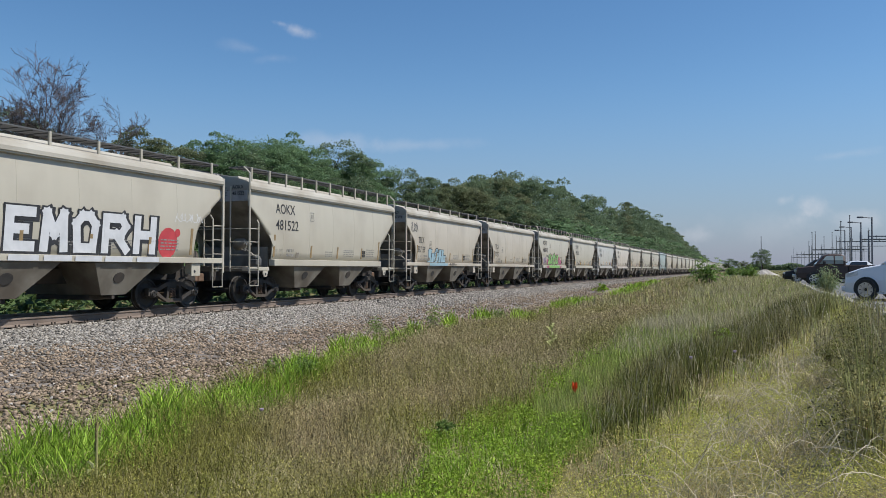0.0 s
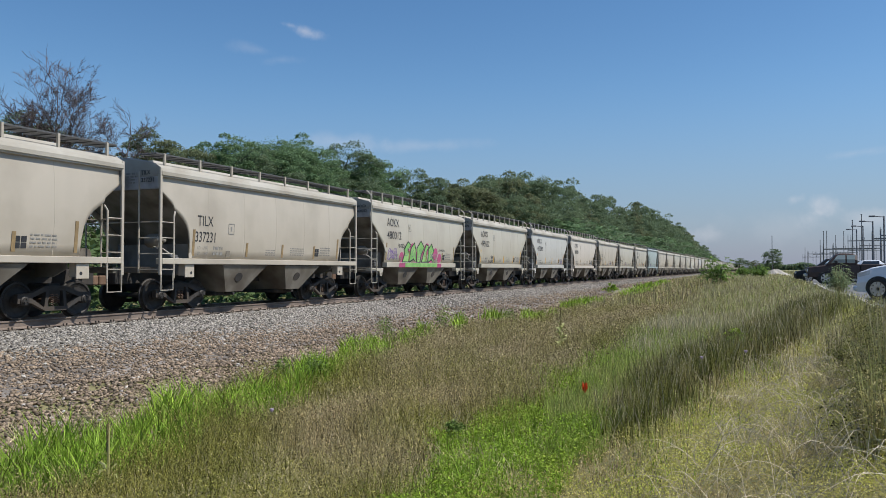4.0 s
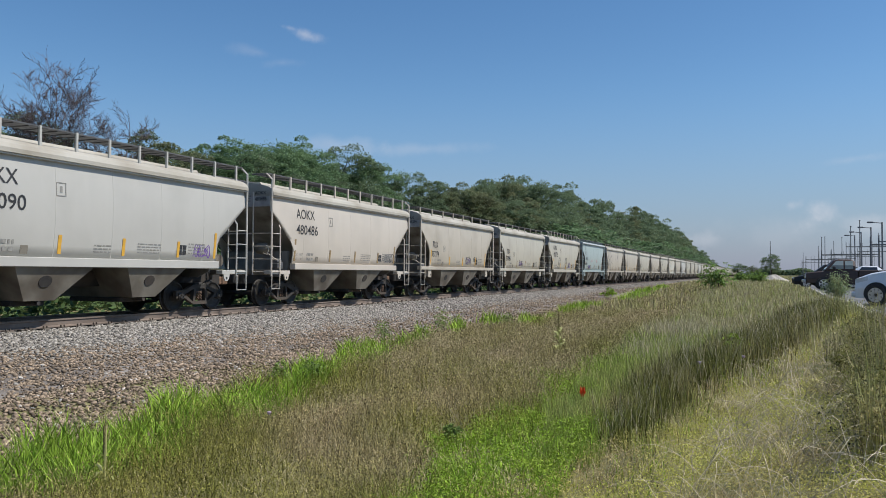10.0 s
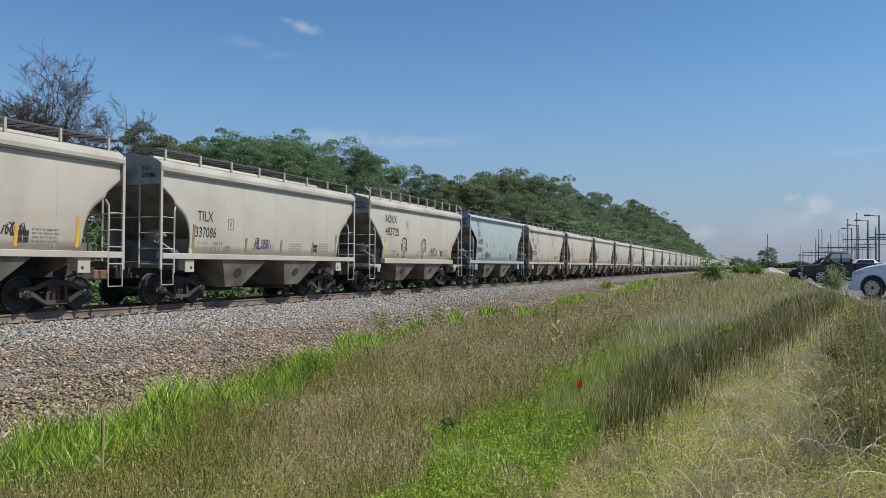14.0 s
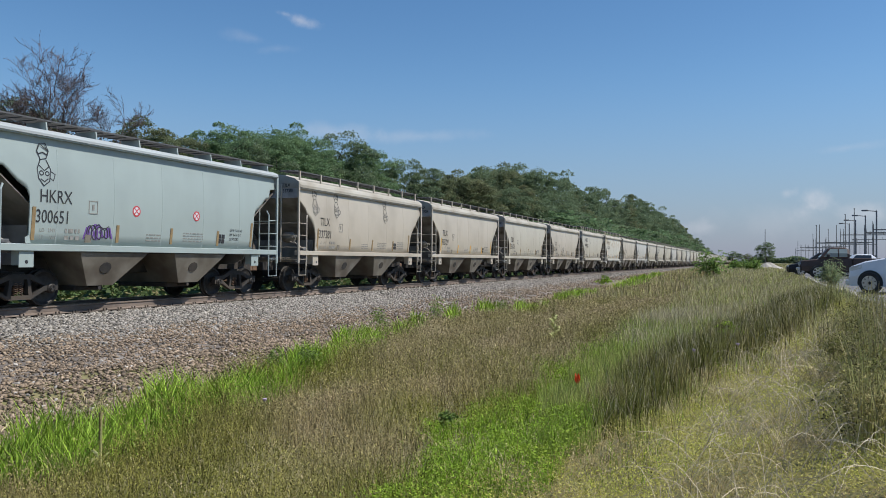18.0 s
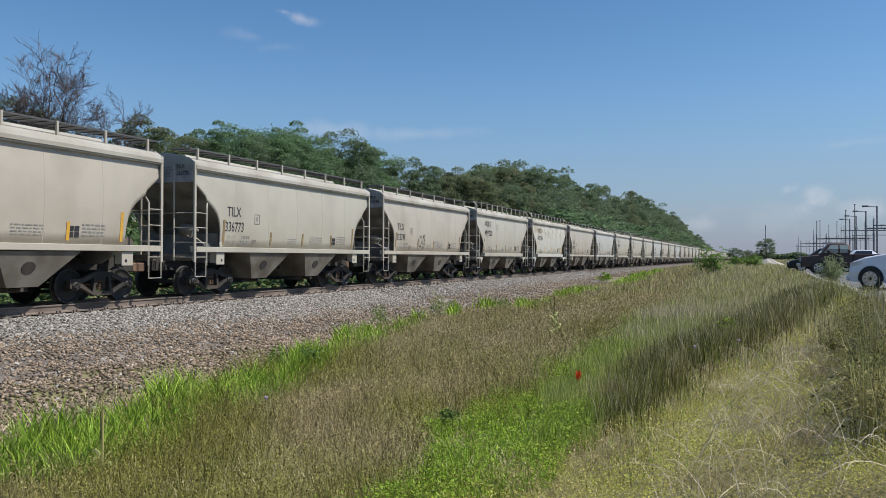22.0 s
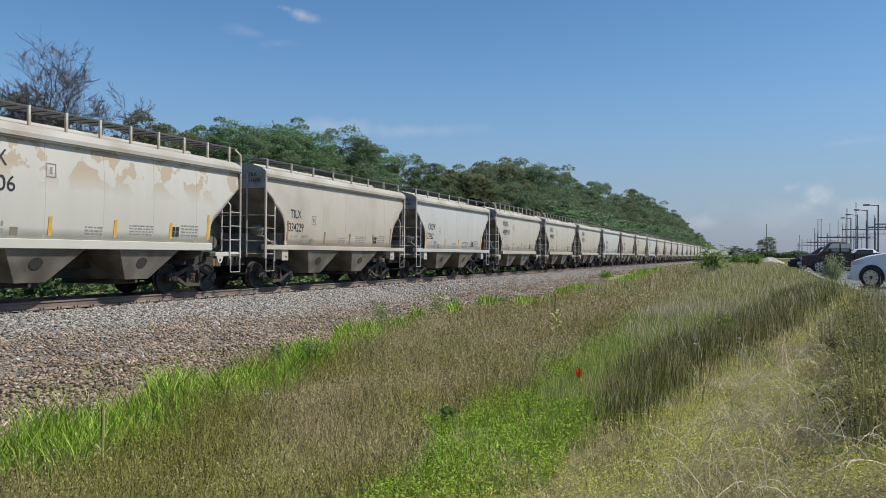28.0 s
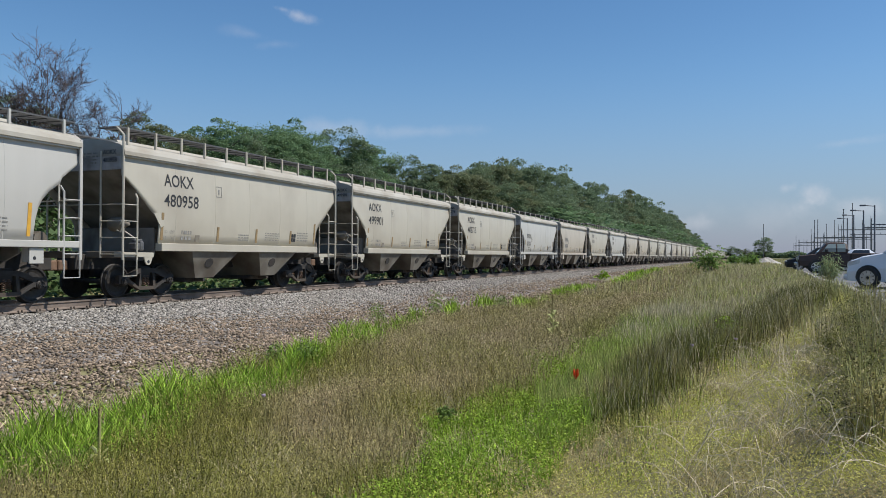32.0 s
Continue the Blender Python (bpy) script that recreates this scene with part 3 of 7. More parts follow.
def side_frame(s):
    """A cast truck side with two window openings, about its truck's middle."""
    g = geo()
    a, b = s * 0.93, s * 1.06
    prism(g, [(-1.08, 0.40), (-1.08, 0.62), (-0.70, 0.64), (-0.70, 0.40)], a, b)
    prism(g, [(1.08, 0.40), (1.08, 0.62), (0.70, 0.64), (0.70, 0.40)], a, b)
    prism(g, [(-0.70, 0.52), (-0.70, 0.64), (-0.30, 0.80), (0.30, 0.80), (0.70, 0.64), (0.70, 0.52), (0.28, 0.68), (-0.28, 0.68)], a, b)
    prism(g, [(-0.70, 0.40), (-0.70, 0.52), (-0.36, 0.30), (-0.30, 0.20)], a, b)
    prism(g, [(0.70, 0.40), (0.70, 0.52), (0.36, 0.30), (0.30, 0.20)], a, b)
    prism(g, [(-0.36, 0.30), (0.36, 0.30), (0.30, 0.20), (-0.30, 0.20)], a, b)
    prism(g, [(-0.34, 0.3), (-0.24, 0.3), (-0.2, 0.68), (-0.28, 0.68)], a, b)
    prism(g, [(0.34, 0.3), (0.24, 0.3), (0.2, 0.68), (0.28, 0.68)], a, b)
    return g


def wheel_pair():
    """Two wheels on an axle with bearing caps, about the axle's middle."""
    g = geo()
    tube(g, [(-0.9, 0, 0), (0.9, 0, 0)], 0.075, 10)
    for s in (1, -1):
        prof = [(0.0, 0.12), (0.0, 0.36), (-0.03, 0.40), (-0.07, 0.485), (-0.035, 0.485), (-0.02, 0.455), (0.075, 0.445), (0.08, 0.40), (0.05, 0.37), (0.03, 0.30), (0.03, 0.16), (0.09, 0.13), (0.09, 0.10)]
        lathe_x(g, [(s * a, r) for a, r in prof], s * 0.735, 0, 0, 28)
        lathe_x(g, [(0, 0.12), (s * 0.14, 0.12), (s * 0.16, 0.09), (s * 0.18, 0.085)], s * 0.94, 0, 0, 14)
        for k in range(3):
            an = math.tau * k / 3
            tube(g, [(s * 1.10, 0.055 * math.cos(an), 0.055 * math.sin(an)), (s * 1.145, 0.055 * math.cos(an), 0.055 * math.sin(an))], 0.018, 6)
    return g


def coil():
    g = geo()
    for dx in (0.985,):
        for dy in (-0.11, 0.02):
            pts = [(dx + 0.05 * math.cos(a), dy + 0.045 + 0.05 * math.sin(a), 0.31 + a * 0.0075) for a in np.arange(0, 38, 0.9)]
            tube(g, pts, 0.013, 4)
    return g


TRUCK_ME = dict(
    side_frame=mesh_of("side_frame", side_frame(1), M["grime"]), far_frame=mesh_of("side_frame", side_frame(-1), M["grime"]),
    bolster=mesh_of("bolster", box(geo(), -1.0, 1.0, -0.19, 0.19, 0.52, 0.86, 0.03), M["grime"]),
    wheelset=mesh_of("wheelset", wheel_pair(), M["steel"], False), spring=mesh_of("spring", coil(), M["rust"]),
    shoe=mesh_of("brake_beam", tube(box(geo(), -0.8, 0.8, -0.04, 0.04, 0.36, 0.46, 0.01), [(0.3, 0.0, 0.42), (0.55, 0.35, 0.62), (0.6, 0.5, 0.7)], 0.03), M["rust"]),
)


def truck(parent, y, keyed):
    t = part("truck", TRUCK_ME["bolster"], None, parent, "sooty cast steel truck")
    t.location = (0, y, 0)
    part("side_frame", TRUCK_ME["side_frame"], None, t)
    part("side_frame", TRUCK_ME["far_frame"], None, t)
    if keyed:
        part("spring", TRUCK_ME["spring"], None, t, "rusty coil springs")
    for dy in (-0.89, 0.89):
        w = part("wheelset", TRUCK_ME["wheelset"], None, t, "worn steel wheels on an axle")
        w.location = (0, dy, 0.455)
        if keyed:
            b = part("brake_beam", TRUCK_ME["shoe"], None, t)
            b.location = (0, dy * 0.42, 0)
    return t


def ladder_stiles(kind, s, d):
    """Two stiles at a body corner; s is the side, d the way along from the corner into the body."""
    g = geo()
    x = s * 1.62
    if kind == "angled":
        tube(g, [(x, 0, 1.05), (x, 0, 4.36), (x - s * 0.24, 0, 4.58)], 0.033, 6)
        tube(g, [(x, d * 0.52, 1.05), (x, d * 0.52, 2.72), (x - s * 0.08, d * 0.54, 2.84)], 0.026, 6)
    else:
        box(g, x - 0.03, x + 0.03, -0.045, 0.045, 1.05, 4.02, 0.008)
        tube(g, [(x + s * 0.02, d * 0.52, 0.95), (x + s * 0.02, d * 0.52, 2.70), (x - s * 0.02, d * 0.60, 2.84)], 0.026, 6)
    return g


def rung(s, d, z):
    return tube(geo(), [(s * 1.63, 0.0, z), (s * 1.63, d * 0.52, z)], 0.016, 6)


def stirrup(s, d):
    return tube(geo(), [(s * 1.63, 0.02 * d, 1.1), (s * 1.63, 0.02 * d, 0.62), (s * 1.63, 0.5 * d, 0.62), (s * 1.63, 0.5 * d, 1.1)], 0.02, 6)


def bracket(s, kind):
    """A jacking bracket with an eye, about its middle along the car."""
    g = geo()
    x0, x1 = sorted((s * 1.36, s * 1.60))
    if kind == "angled":
        box(g, x0, x1, -1.02, 0.22, 1.12, 1.25, 0.012)
        poly = [(-0.16, 1.12), (0.16, 1.12), (0.10, 0.96), (0.05, 0.91), (-0.05, 0.91), (-0.10, 0.96)]
        prism(g, poly, s * 1.56, s * 1.60)
    else:
        box(g, *sorted((s * 1.565, s * 1.60)), -0.2, 0.2, 0.97, 1.349, 0.008)
        for dy in (-0.2, 0.17):
            box(g, *sorted((s * 1.36, s * 1.564)), dy, dy + 0.03, 1.02, 1.349)
    return g


def reflector_spots(kind):
    e = 1.54 if kind == "angled" else 1.44
    return [(e, 1.60, 0.78), (4.05, 1.60, 0.46), (6.1, 1.60, 0.46), (8.2, 1.60, 0.46), (BODY - e, 1.60, 0.78)]


SHARED = {}


def shared(key, make, mat, smooth=False):
    """A mesh made once and used by every part that is alike."""
    if key not in SHARED:
        me = SHARED[key] = mesh_of(key[0], make(), mat, smooth)
        if key[0] == "side_panel":
            for p in me.polygons:
                p.use_smooth = abs(p.normal.x) > 0.6
    return SHARED[key]


def print_row(row, width, thick):
    """One row of small print as plain bars."""
    g, y = geo(), 0.0
    while y < width:
        w = 0.06 + 0.11 * ((row * 7 + int(y * 37)) % 5) / 4
        box(g, 0, 0.003, y, min(y + w, width), -thick, 0)
        y += w + 0.045
    return g


def hopper_car(kind, coat, tape, full):
    """A two-bay covered hopper; its origin is at rail level on the centre line, at the leading corner posts."""
    car = new("hopper_car")
    pm = M[coat]
    near = part("side_panel", shared(("side_panel", kind, coat, 1), lambda: side_panel(kind, 1), pm, True), None, car)
    part("side_panel", shared(("side_panel", kind, coat, -1), lambda: side_panel(kind, -1), pm, True), None, car)
    part("roof", shared(("roof", coat == "blue"), lambda: roof_shell(0.22 if coat == "blue" else 0.0), M["roof_blue" if coat == "blue" else "roof_grey"]), None, car)
    part("end_sheet", shared(("end_sheet", kind, 0), lambda: end_sheet(kind, 0.03, 3.45), M["end_grey"]), None, car)
    part("end_sheet", shared(("end_sheet", kind, 1), lambda: end_sheet(kind, BODY - 0.03, 3.45), M["end_grey"]), None, car)
    part("slope_sheet", shared(("slope_sheet", 0), lambda: slope_sheet(True), M["end_dark"]), None, car, "inclined end floor in grey darkened for shade")
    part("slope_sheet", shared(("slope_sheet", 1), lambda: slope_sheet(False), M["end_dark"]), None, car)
    s0 = 1.44 if kind == "angled" else 0.05
    for s in (1, -1):
        x0, x1 = sorted((s * 1.42, s * 1.66))
        part("side_sill", shared(("side_sill", kind, coat, s), lambda: box(geo(), x0, x1, s0, BODY - s0, 1.29 if kind == "angled" else 1.35, 1.515, 0.012), pm), None, car)
    part("centre_sill", shared(("centre_sill",), lambda: box(geo(), -0.32, 0.32, -0.35, BODY + 0.35, 0.78, 1.2, 0.02), M["grime"]), None, car, "sooty steel beam under the tank")
    for k, y in enumerate((2.8, 6.22)):
        bay = part("hopper_bay", shared(("hopper_bay", k), lambda: frustum(y, y + 2.36, y + 0.5, y + 1.36, 1.335, 0.49, 1.60, 1.31), M["slope"]), None, car, "dusty tapered hopper bay, darkened for underside shade")
        if full:
            part("outlet_gate", shared(("outlet_gate", k), lambda: tube(box(geo(), -0.92, 0.95, y + 0.46, y + 1.40, 0.36, 0.488, 0.02), [(0.95, y + 0.93, 0.43), (1.3, y + 0.93, 0.43)], 0.05, 8), M["grime"]), None, bay)
            badge = part("badge", shared(("badge", k), lambda: prism(geo(), [(y + 0.95 + 0.19 * math.cos(a), 0.15 * math.sin(a)) for a in np.arange(0, math.tau, math.tau / 12)], 0.0, 0.012), M["grime"]), None, bay, "dark cast opening cover")
            badge.matrix_basis = pose(1.470, 0, 0.95, 0, 19, 0)
    # plates added to block the view through the ends, dark like deep shade
    for k, y in enumerate((1.5, BODY - 1.5)):
        part("bolster_web", shared(("bolster_web",), lambda: prism(geo(), [(-1.34, 1.21), (-1.34, 1.95), (1.34, 1.95), (1.34, 1.21), (0.9, 1.02), (-0.9, 1.02)], -0.03, 0.03, "y"), M["end_dark"]), None, car, "added dark plate closing the opening over the truck").location = (0, y, 0)
    truck(car, 1.55, full)
    truck(car, BODY - 1.55, full)
    for y in (-0.55, BODY + 0.55):
        d = 1 if y < 0 else -1
        part("coupler", shared(("coupler", d), lambda: box(box(geo(), -0.09, 0.09, -0.12 * d if d > 0 else -0.2, 0.2 if d > 0 else 0.12, 0.78, 1.0, 0.02), -0.14, 0.14, -0.3, 0.0, 0.76, 1.03, 0.03) if d > 0 else box(geo(), -0.14, 0.14, 0.0, 0.3, 0.76, 1.03, 0.03), M["rust"]), None, car, "rusty knuckle coupler").location = (0, y + 0.15 * d, 0)
    for e, (y, d) in enumerate(((0.0, 1), (BODY, -1))):
        for s in (1, -1) if full else (1,):
            lad = part("ladder", shared(("ladder", kind, coat, s, d), lambda: ladder_stiles(kind, s, d), pm), None, car)
            lad.location = (0, y, 0)
            if s == 1:
                for k, z in enumerate((2.52, 2.08, 1.64, 1.20)) if full else ():
                    part("rung", shared(("rung", coat, d, k), lambda: rung(1, d, z), pm), None, lad)
                part("stirrup_step", shared(("stirrup_step", coat, d), lambda: stirrup(1, d), pm), None, lad)
        if full:
            post = part("end_ladder", shared(("end_ladder", coat), lambda: tube(geo(), [(0.88, 0, 1.1), (0.88, 0, 3.95)], 0.026, 6), pm), None, car)
            post.location = (0, y - 0.03 * d, 0)
            for k, z in enumerate((2.52, 2.08, 1.64, 1.20)):
                part("rung", shared(("end_rung", coat, k), lambda: tube(geo(), [(0.88, 0, z), (1.62, 0, z)] if k else [(-1.5, 0, z), (1.62, 0, z)], 0.016, 6), pm), None, post)
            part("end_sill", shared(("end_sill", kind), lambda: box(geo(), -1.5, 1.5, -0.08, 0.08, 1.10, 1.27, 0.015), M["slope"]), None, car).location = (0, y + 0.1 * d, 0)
        for s in (1, -1) if full else (1,):
            br = part("jacking_bracket", shared(("jacking_bracket", kind, coat, s), lambda: bracket(s, kind), pm), None, car)
            if s == 1 and full:
                part("jacking_eye", shared(("jacking_eye", kind), lambda: tube(geo(), [(1.58, 0.06 if kind == "curved" else 0.0, 1.0 if kind == "angled" else 1.1), (1.604, 0.06 if kind == "curved" else 0.0, 1.0 if kind == "angled" else 1.1)], 0.045, 10), M["ink"]), None, br, "dark hole through the bracket")
            br.matrix_basis = pose(0, y + d * (0.98 if kind == "angled" else 1.25), 0) @ (Matrix.Identity(4) if d > 0 else Matrix.Diagonal((1, -1, 1, 1)))
    for s in (1, -1) if full else (1,):
        part("roof_eave", shared(("roof_eave", coat, s), lambda: box(geo(), *sorted((s * 1.50, s * 1.635)), 0.0, BODY, EAVE + (0.17 if coat == "blue" else -0.05), EAVE + (0.255 if coat == "blue" else 0.035), 0.008), pm), None, car, "projecting lip under the roof")
    if coat == "blue":
        for s in (1, -1):
            part("top_strake", box(geo(), *sorted((s * 1.47, s * 1.53)), 0.0, BODY, EAVE - 0.04, EAVE + 0.168), pm, car, "upper strip of the taller side")
    # roof walkway, lower on the curved-end cars
    deck, count = (4.60, 11) if kind == "angled" else (4.47, 8)
    for s in (1, -1):
        x0, x1 = sorted((s * 0.78, s * 1.42))

        def grating():
            g = geo()
            for k in range(14):
                xx = x0 + (x1 - x0) * k / 13
                box(g, xx - 0.012, xx + 0.012, 0.0, BODY, deck - 0.035, deck)
            for k in range(29):
                yy = 0.02 + k * (BODY - 0.04) / 28
                box(g, x0, x1, yy - 0.015, yy + 0.015, deck - 0.055, deck - 0.036)
            return g
        board = part("running_board", shared(("running_board", s, deck), grating, M["galvanised"]), None, car, "galvanised grating walkway on the roof")
        for k in range(count if s == 1 or full else 0):
            yy = 0.35 + k * (BODY - 0.7) / (count - 1)
            ob = part("bracket_post", shared(("bracket_post", coat, s, deck), lambda: prism(geo(), [(s * 0.82, 4.24), (s * 0.82, deck - 0.056), (s * 1.44, deck - 0.056), (s * 1.50, 4.10)], -0.02, 0.02, "y") if coat == "blue" else box(geo(), *sorted((s * 1.40, s * 1.46)), -0.035, 0.035, 4.12, deck + 0.005, 0.006), pm), None, board)
            ob.location = (0, yy, 0)
    part("hatch_cover", shared(("hatch_cover",), lambda: prism(geo(), [(-0.5, 4.30), (-0.42, 4.42), (0.42, 4.42), (0.5, 4.30)], 1.0, BODY - 1.0, "y"), M["roof_grey"]), None, car)
    # marks of the side
    for k, (y, z, h) in enumerate(reflector_spots(kind)):
        ob = part("reflector", shared(("reflector", tape, round(h, 2)), lambda: box(geo(), 0.0, 0.006, -0.05, 0.05, 0, h), M[tape]), None, near, "upright yellow reflector tape")
        ob.matrix_basis = pose(half_width(z) + 0.009, y, z, 0, math.degrees(math.atan((half_width(z + h) - half_width(z)) / h)), 0)
    if full:
        for k in range(5):
            y = 2.1 + k * (BODY - 4.2) / 4
            def seam():
                g = geo()
                zz = [1.52 + (EAVE - 1.55) * i / 8 for i in range(9)]
                v = [(half_width(z) + dx, dy, z) for z in zz for dx, dy in ((-0.002, -0.012), (0.004, -0.004), (0.004, 0.004), (-0.002, 0.012))]
                f = [(4 * i + j, 4 * i + j + 1, 4 * i + j + 5, 4 * i + j + 4) for i in range(8) for j in range(3)]
                return put(g, v, f)
            part("weld_seam", shared(("weld_seam", coat), seam, pm), None, near).location = (0, y, 0)
        part("brake_cylinder", shared(("brake_cylinder",), lambda: lathe_x(geo(), [(0.0, 0.05), (0.0, 0.17), (0.06, 0.20), (0.34, 0.20), (0.40, 0.15), (0.55, 0.06), (0.62, 0.05)], 0.62, 0.62, 2.02, 16), M["slope"], True), None, car, "dusty grey brake cylinder")
        part("brake_pipe", shared(("brake_pipe",), lambda: tube(geo(), [(1.0, 0.44, 1.85), (1.18, 0.38, 1.80), (1.24, 0.40, 1.98), (1.12, 0.45, 2.12), (0.98, 0.55, 1.92), (1.3, 0.95, 1.56), (1.34, 1.05, 1.42)], 0.02, 6), pm), None, car, "pale bent brake pipe")
        valve = part("brake_valve", shared(("brake_valve",), lambda: box(box(box(geo(), 1.22, 1.48, 0.62, 0.80, 1.32, 1.52, 0.03), 1.26, 1.44, 0.84, 1.0, 1.30, 1.56, 0.03), 1.3, 1.42, 0.66, 0.96, 1.53, 1.62, 0.02), M["galvanised"]), None, car, "grimy cast brake valve")
        part("gusset", shared(("gusset", kind, coat), lambda: prism(geo(), [(1.47, 1.95), (1.18, 2.37), (1.36, 2.44), (1.56, 2.32), (1.62, 2.02)] if kind == "angled" else [(1.22, 1.53), (1.20, 1.66), (1.32, 1.72), (1.36, 1.53)], half_width(2.2) + 0.001, half_width(2.2) + 0.007), pm), None, near, "corner patch plate")
        for k in range(4):
            row = part("stencil_print", shared(("end_print", k), lambda: print_row(k + 3, 0.62, 0.045), M["small_ink"]), None, car)
            tagged(row, kind="stuff")
            row.matrix_basis = pose(0.14, -0.012, 3.92 - 0.085 * k) @ pose(0, 0, 0, 0, 0, -90)
        hug(part("sticker", shared(("sticker",), lambda: box(box(geo(), 0, 0.003, 0, 0.2, 0, 0.2), 0.003, 0.005, 0.03, 0.17, 0.03, 0.14), M["slope"]), None, near, "small grey sticker"), 2.98, 1.58, 0.1)
        part("air_tank", shared(("air_tank",), lambda: tube(geo(), [(0.2, BODY - 0.7, 1.55), (1.1, BODY - 0.7, 1.55)], 0.2, 12), M["slope"]), None, car, "grey air reservoir")
    return car, near


def on_side(me, mat, near, y, z, proud, name, label):
    me.materials.clear()
    me.materials.append(mat)
    ob = part(name, me, None, near, label)
    lean = math.degrees(math.atan((half_width(z + 0.1) - half_width(z - 0.1)) / 0.2))
    ob.matrix_basis = pose(half_width(z) + proud, y, z, 0, lean, 0)
    return ob


def small_print(near, which, lines, width, step, thick, y, z):
    for k in range(lines):
        row = part("stencil_print", shared(("stencil_print", which, k), lambda: print_row(k, width, thick), M["small_ink"]), None, near)
        tagged(row, kind="stuff")
        hug(row, y, z - k * step, -thick / 2)


def side_marks(near, kind, mark, number):
    spot = (3.9, 2.98) if kind == "angled" else (3.05, 2.3)
    if not number:
        z = 3.5 if kind == "angled" else 2.85
        small_print(near, 5, 2, 1.15, 0.55, 0.32, 1.85, z)
    elif kind == "angled":
        on_side(lettering(mark, 0.50, 0.88, 0.003), M["ink"], near, 1.60, 3.14, 0.006, "lettering", "black stencilled letters")
        on_side(lettering(number, 0.50, 1.0, 0.003), M["ink"], near, 1.58, 2.57, 0.006, "lettering", "black stencilled figures")
    else:
        on_side(lettering(mark, 0.44, 0.80, 0.001), M["ink"], near, 1.58, 2.50, 0.006, "lettering", "black stencilled letters")
        on_side(lettering(number, 0.44, 0.76, 0.001), M["ink"], near, 1.48, 2.02, 0.006, "lettering", "black stencilled figures")
    for word, y, z in (("LD", 1.62, 1.80), ("LMT", 1.86, 1.80), ("LT", 1.62, 1.63), ("WT", 1.92, 1.63)):
        on_side(lettering(word, 0.13, 0.9), M["small_ink"], near, y, z, 0.005, "lettering", "small faded stencil")
    small_print(near, 1, 2, 0.45, 0.17, 0.1, 2.35, 1.9)
    if mark == "HKRX":
        for k, line in enumerate(("EX W 15-6 H 6-1", "EW  8-4 H 15-2", "CU FT 3280")):
            on_side(lettering(line, 0.12, 0.75, 0.001), M["ink"], near, 8.78, 2.06 - 0.14 * k, 0.005, "lettering", "small black stencilled figures")
    else:
        small_print(near, 2, 4, 0.75, 0.09, 0.035, BODY - 2.75, 2.02)
    small_print(near, 3, 3, 0.6, 0.08, 0.03, 5.1, 1.86)
    small_print(near, 4, 4, 0.9, 0.075, 0.025, 6.6, 1.95)

    def frame_box():
        g = geo()
        for a in (0, 0.27):
            box(g, 0, 0.003, a, a + 0.02, 0, 0.33)
            box(g, 0, 0.003, 0.02, 0.27, a * 1.15, a * 1.15 + 0.02)
        return box(g, 0, 0.003, 0.11, 0.18, 0.09, 0.24)
    hug(part("stencil_box", shared(("stencil_box",), frame_box, M["small_ink"]), None, near), *spot, 0.16)

    def plate():
        g = geo()
        for a in (0.0, 0.17):
            for b in (0.0, 0.15):
                box(g, 0, 0.005, a, a + 0.14, b, b + 0.13)
        return g
    hug(part("label_plate", shared(("label_plate",), plate, M["ink"]), None, near, "black label plates"), BODY - 3.15, 1.68, 0.14)


# leading mark, number, body kind, coat, tape
TRAIN = [
    ("", "", "curved", "cream", "dull_yellow"), ("AOKX", "481522", "angled", "cream", "dull_yellow"), ("TILX", "337159", "curved", "beige", "dull_yellow"), ("TILX", "337231", "curved", "beige", "dull_yellow"),
    ("AOKX", "480012", "angled", "cream", "dull_yellow"), ("AOKX", "495622", "angled", "cream", "yellow"), ("AOKX", "497090", "angled", "white", "yellow"), ("AOKX", "480486", "angled", "peach", "dull_yellow"),
    ("TILX", "337374", "curved", "beige", "yellow"), ("TILX", "337086", "curved", "cream", "dull_yellow"), ("AOKX", "483725", "angled", "cream", "yellow"), ("HKRX", "300651", "stepped", "blue", "dull_yellow"),
    ("TILX", "337381", "curved", "beige", "dull_yellow"), ("TILX", "333729", "curved", "beige", "yellow"), ("TILX", "336773", "curved", "cream", "dull_yellow"), ("TILX", "333298", "curved", "beige", "dull_yellow"),
    ("AOKX", "499220", "angled", "cream", "dull_yellow"), ("AOKX", "482106", "angled", "worn", "yellow"), ("TILX", "334229", "curved", "beige", "dull_yellow"), ("CRDX", "23262", "curved", "white", "yellow"),
    ("AOKX", "480958", "angled", "cream", "dull_yellow"), ("AOKX", "499901", "angled", "cream", "dull_yellow"), ("AOKX", "482715", "angled", "cream", "dull_yellow"), ("TILX", "", "curved", "white", "dull_yellow"),
    ("TILX", "", "curved", "beige", "dull_yellow"),
]
SHADE = dict(cream="cream", white="off-white", peach="pinkish cream", beige="dusty beige", blue="pale blue-grey", worn="cream and peeling")
FIRST, LAST = -2, 66
cars = {}
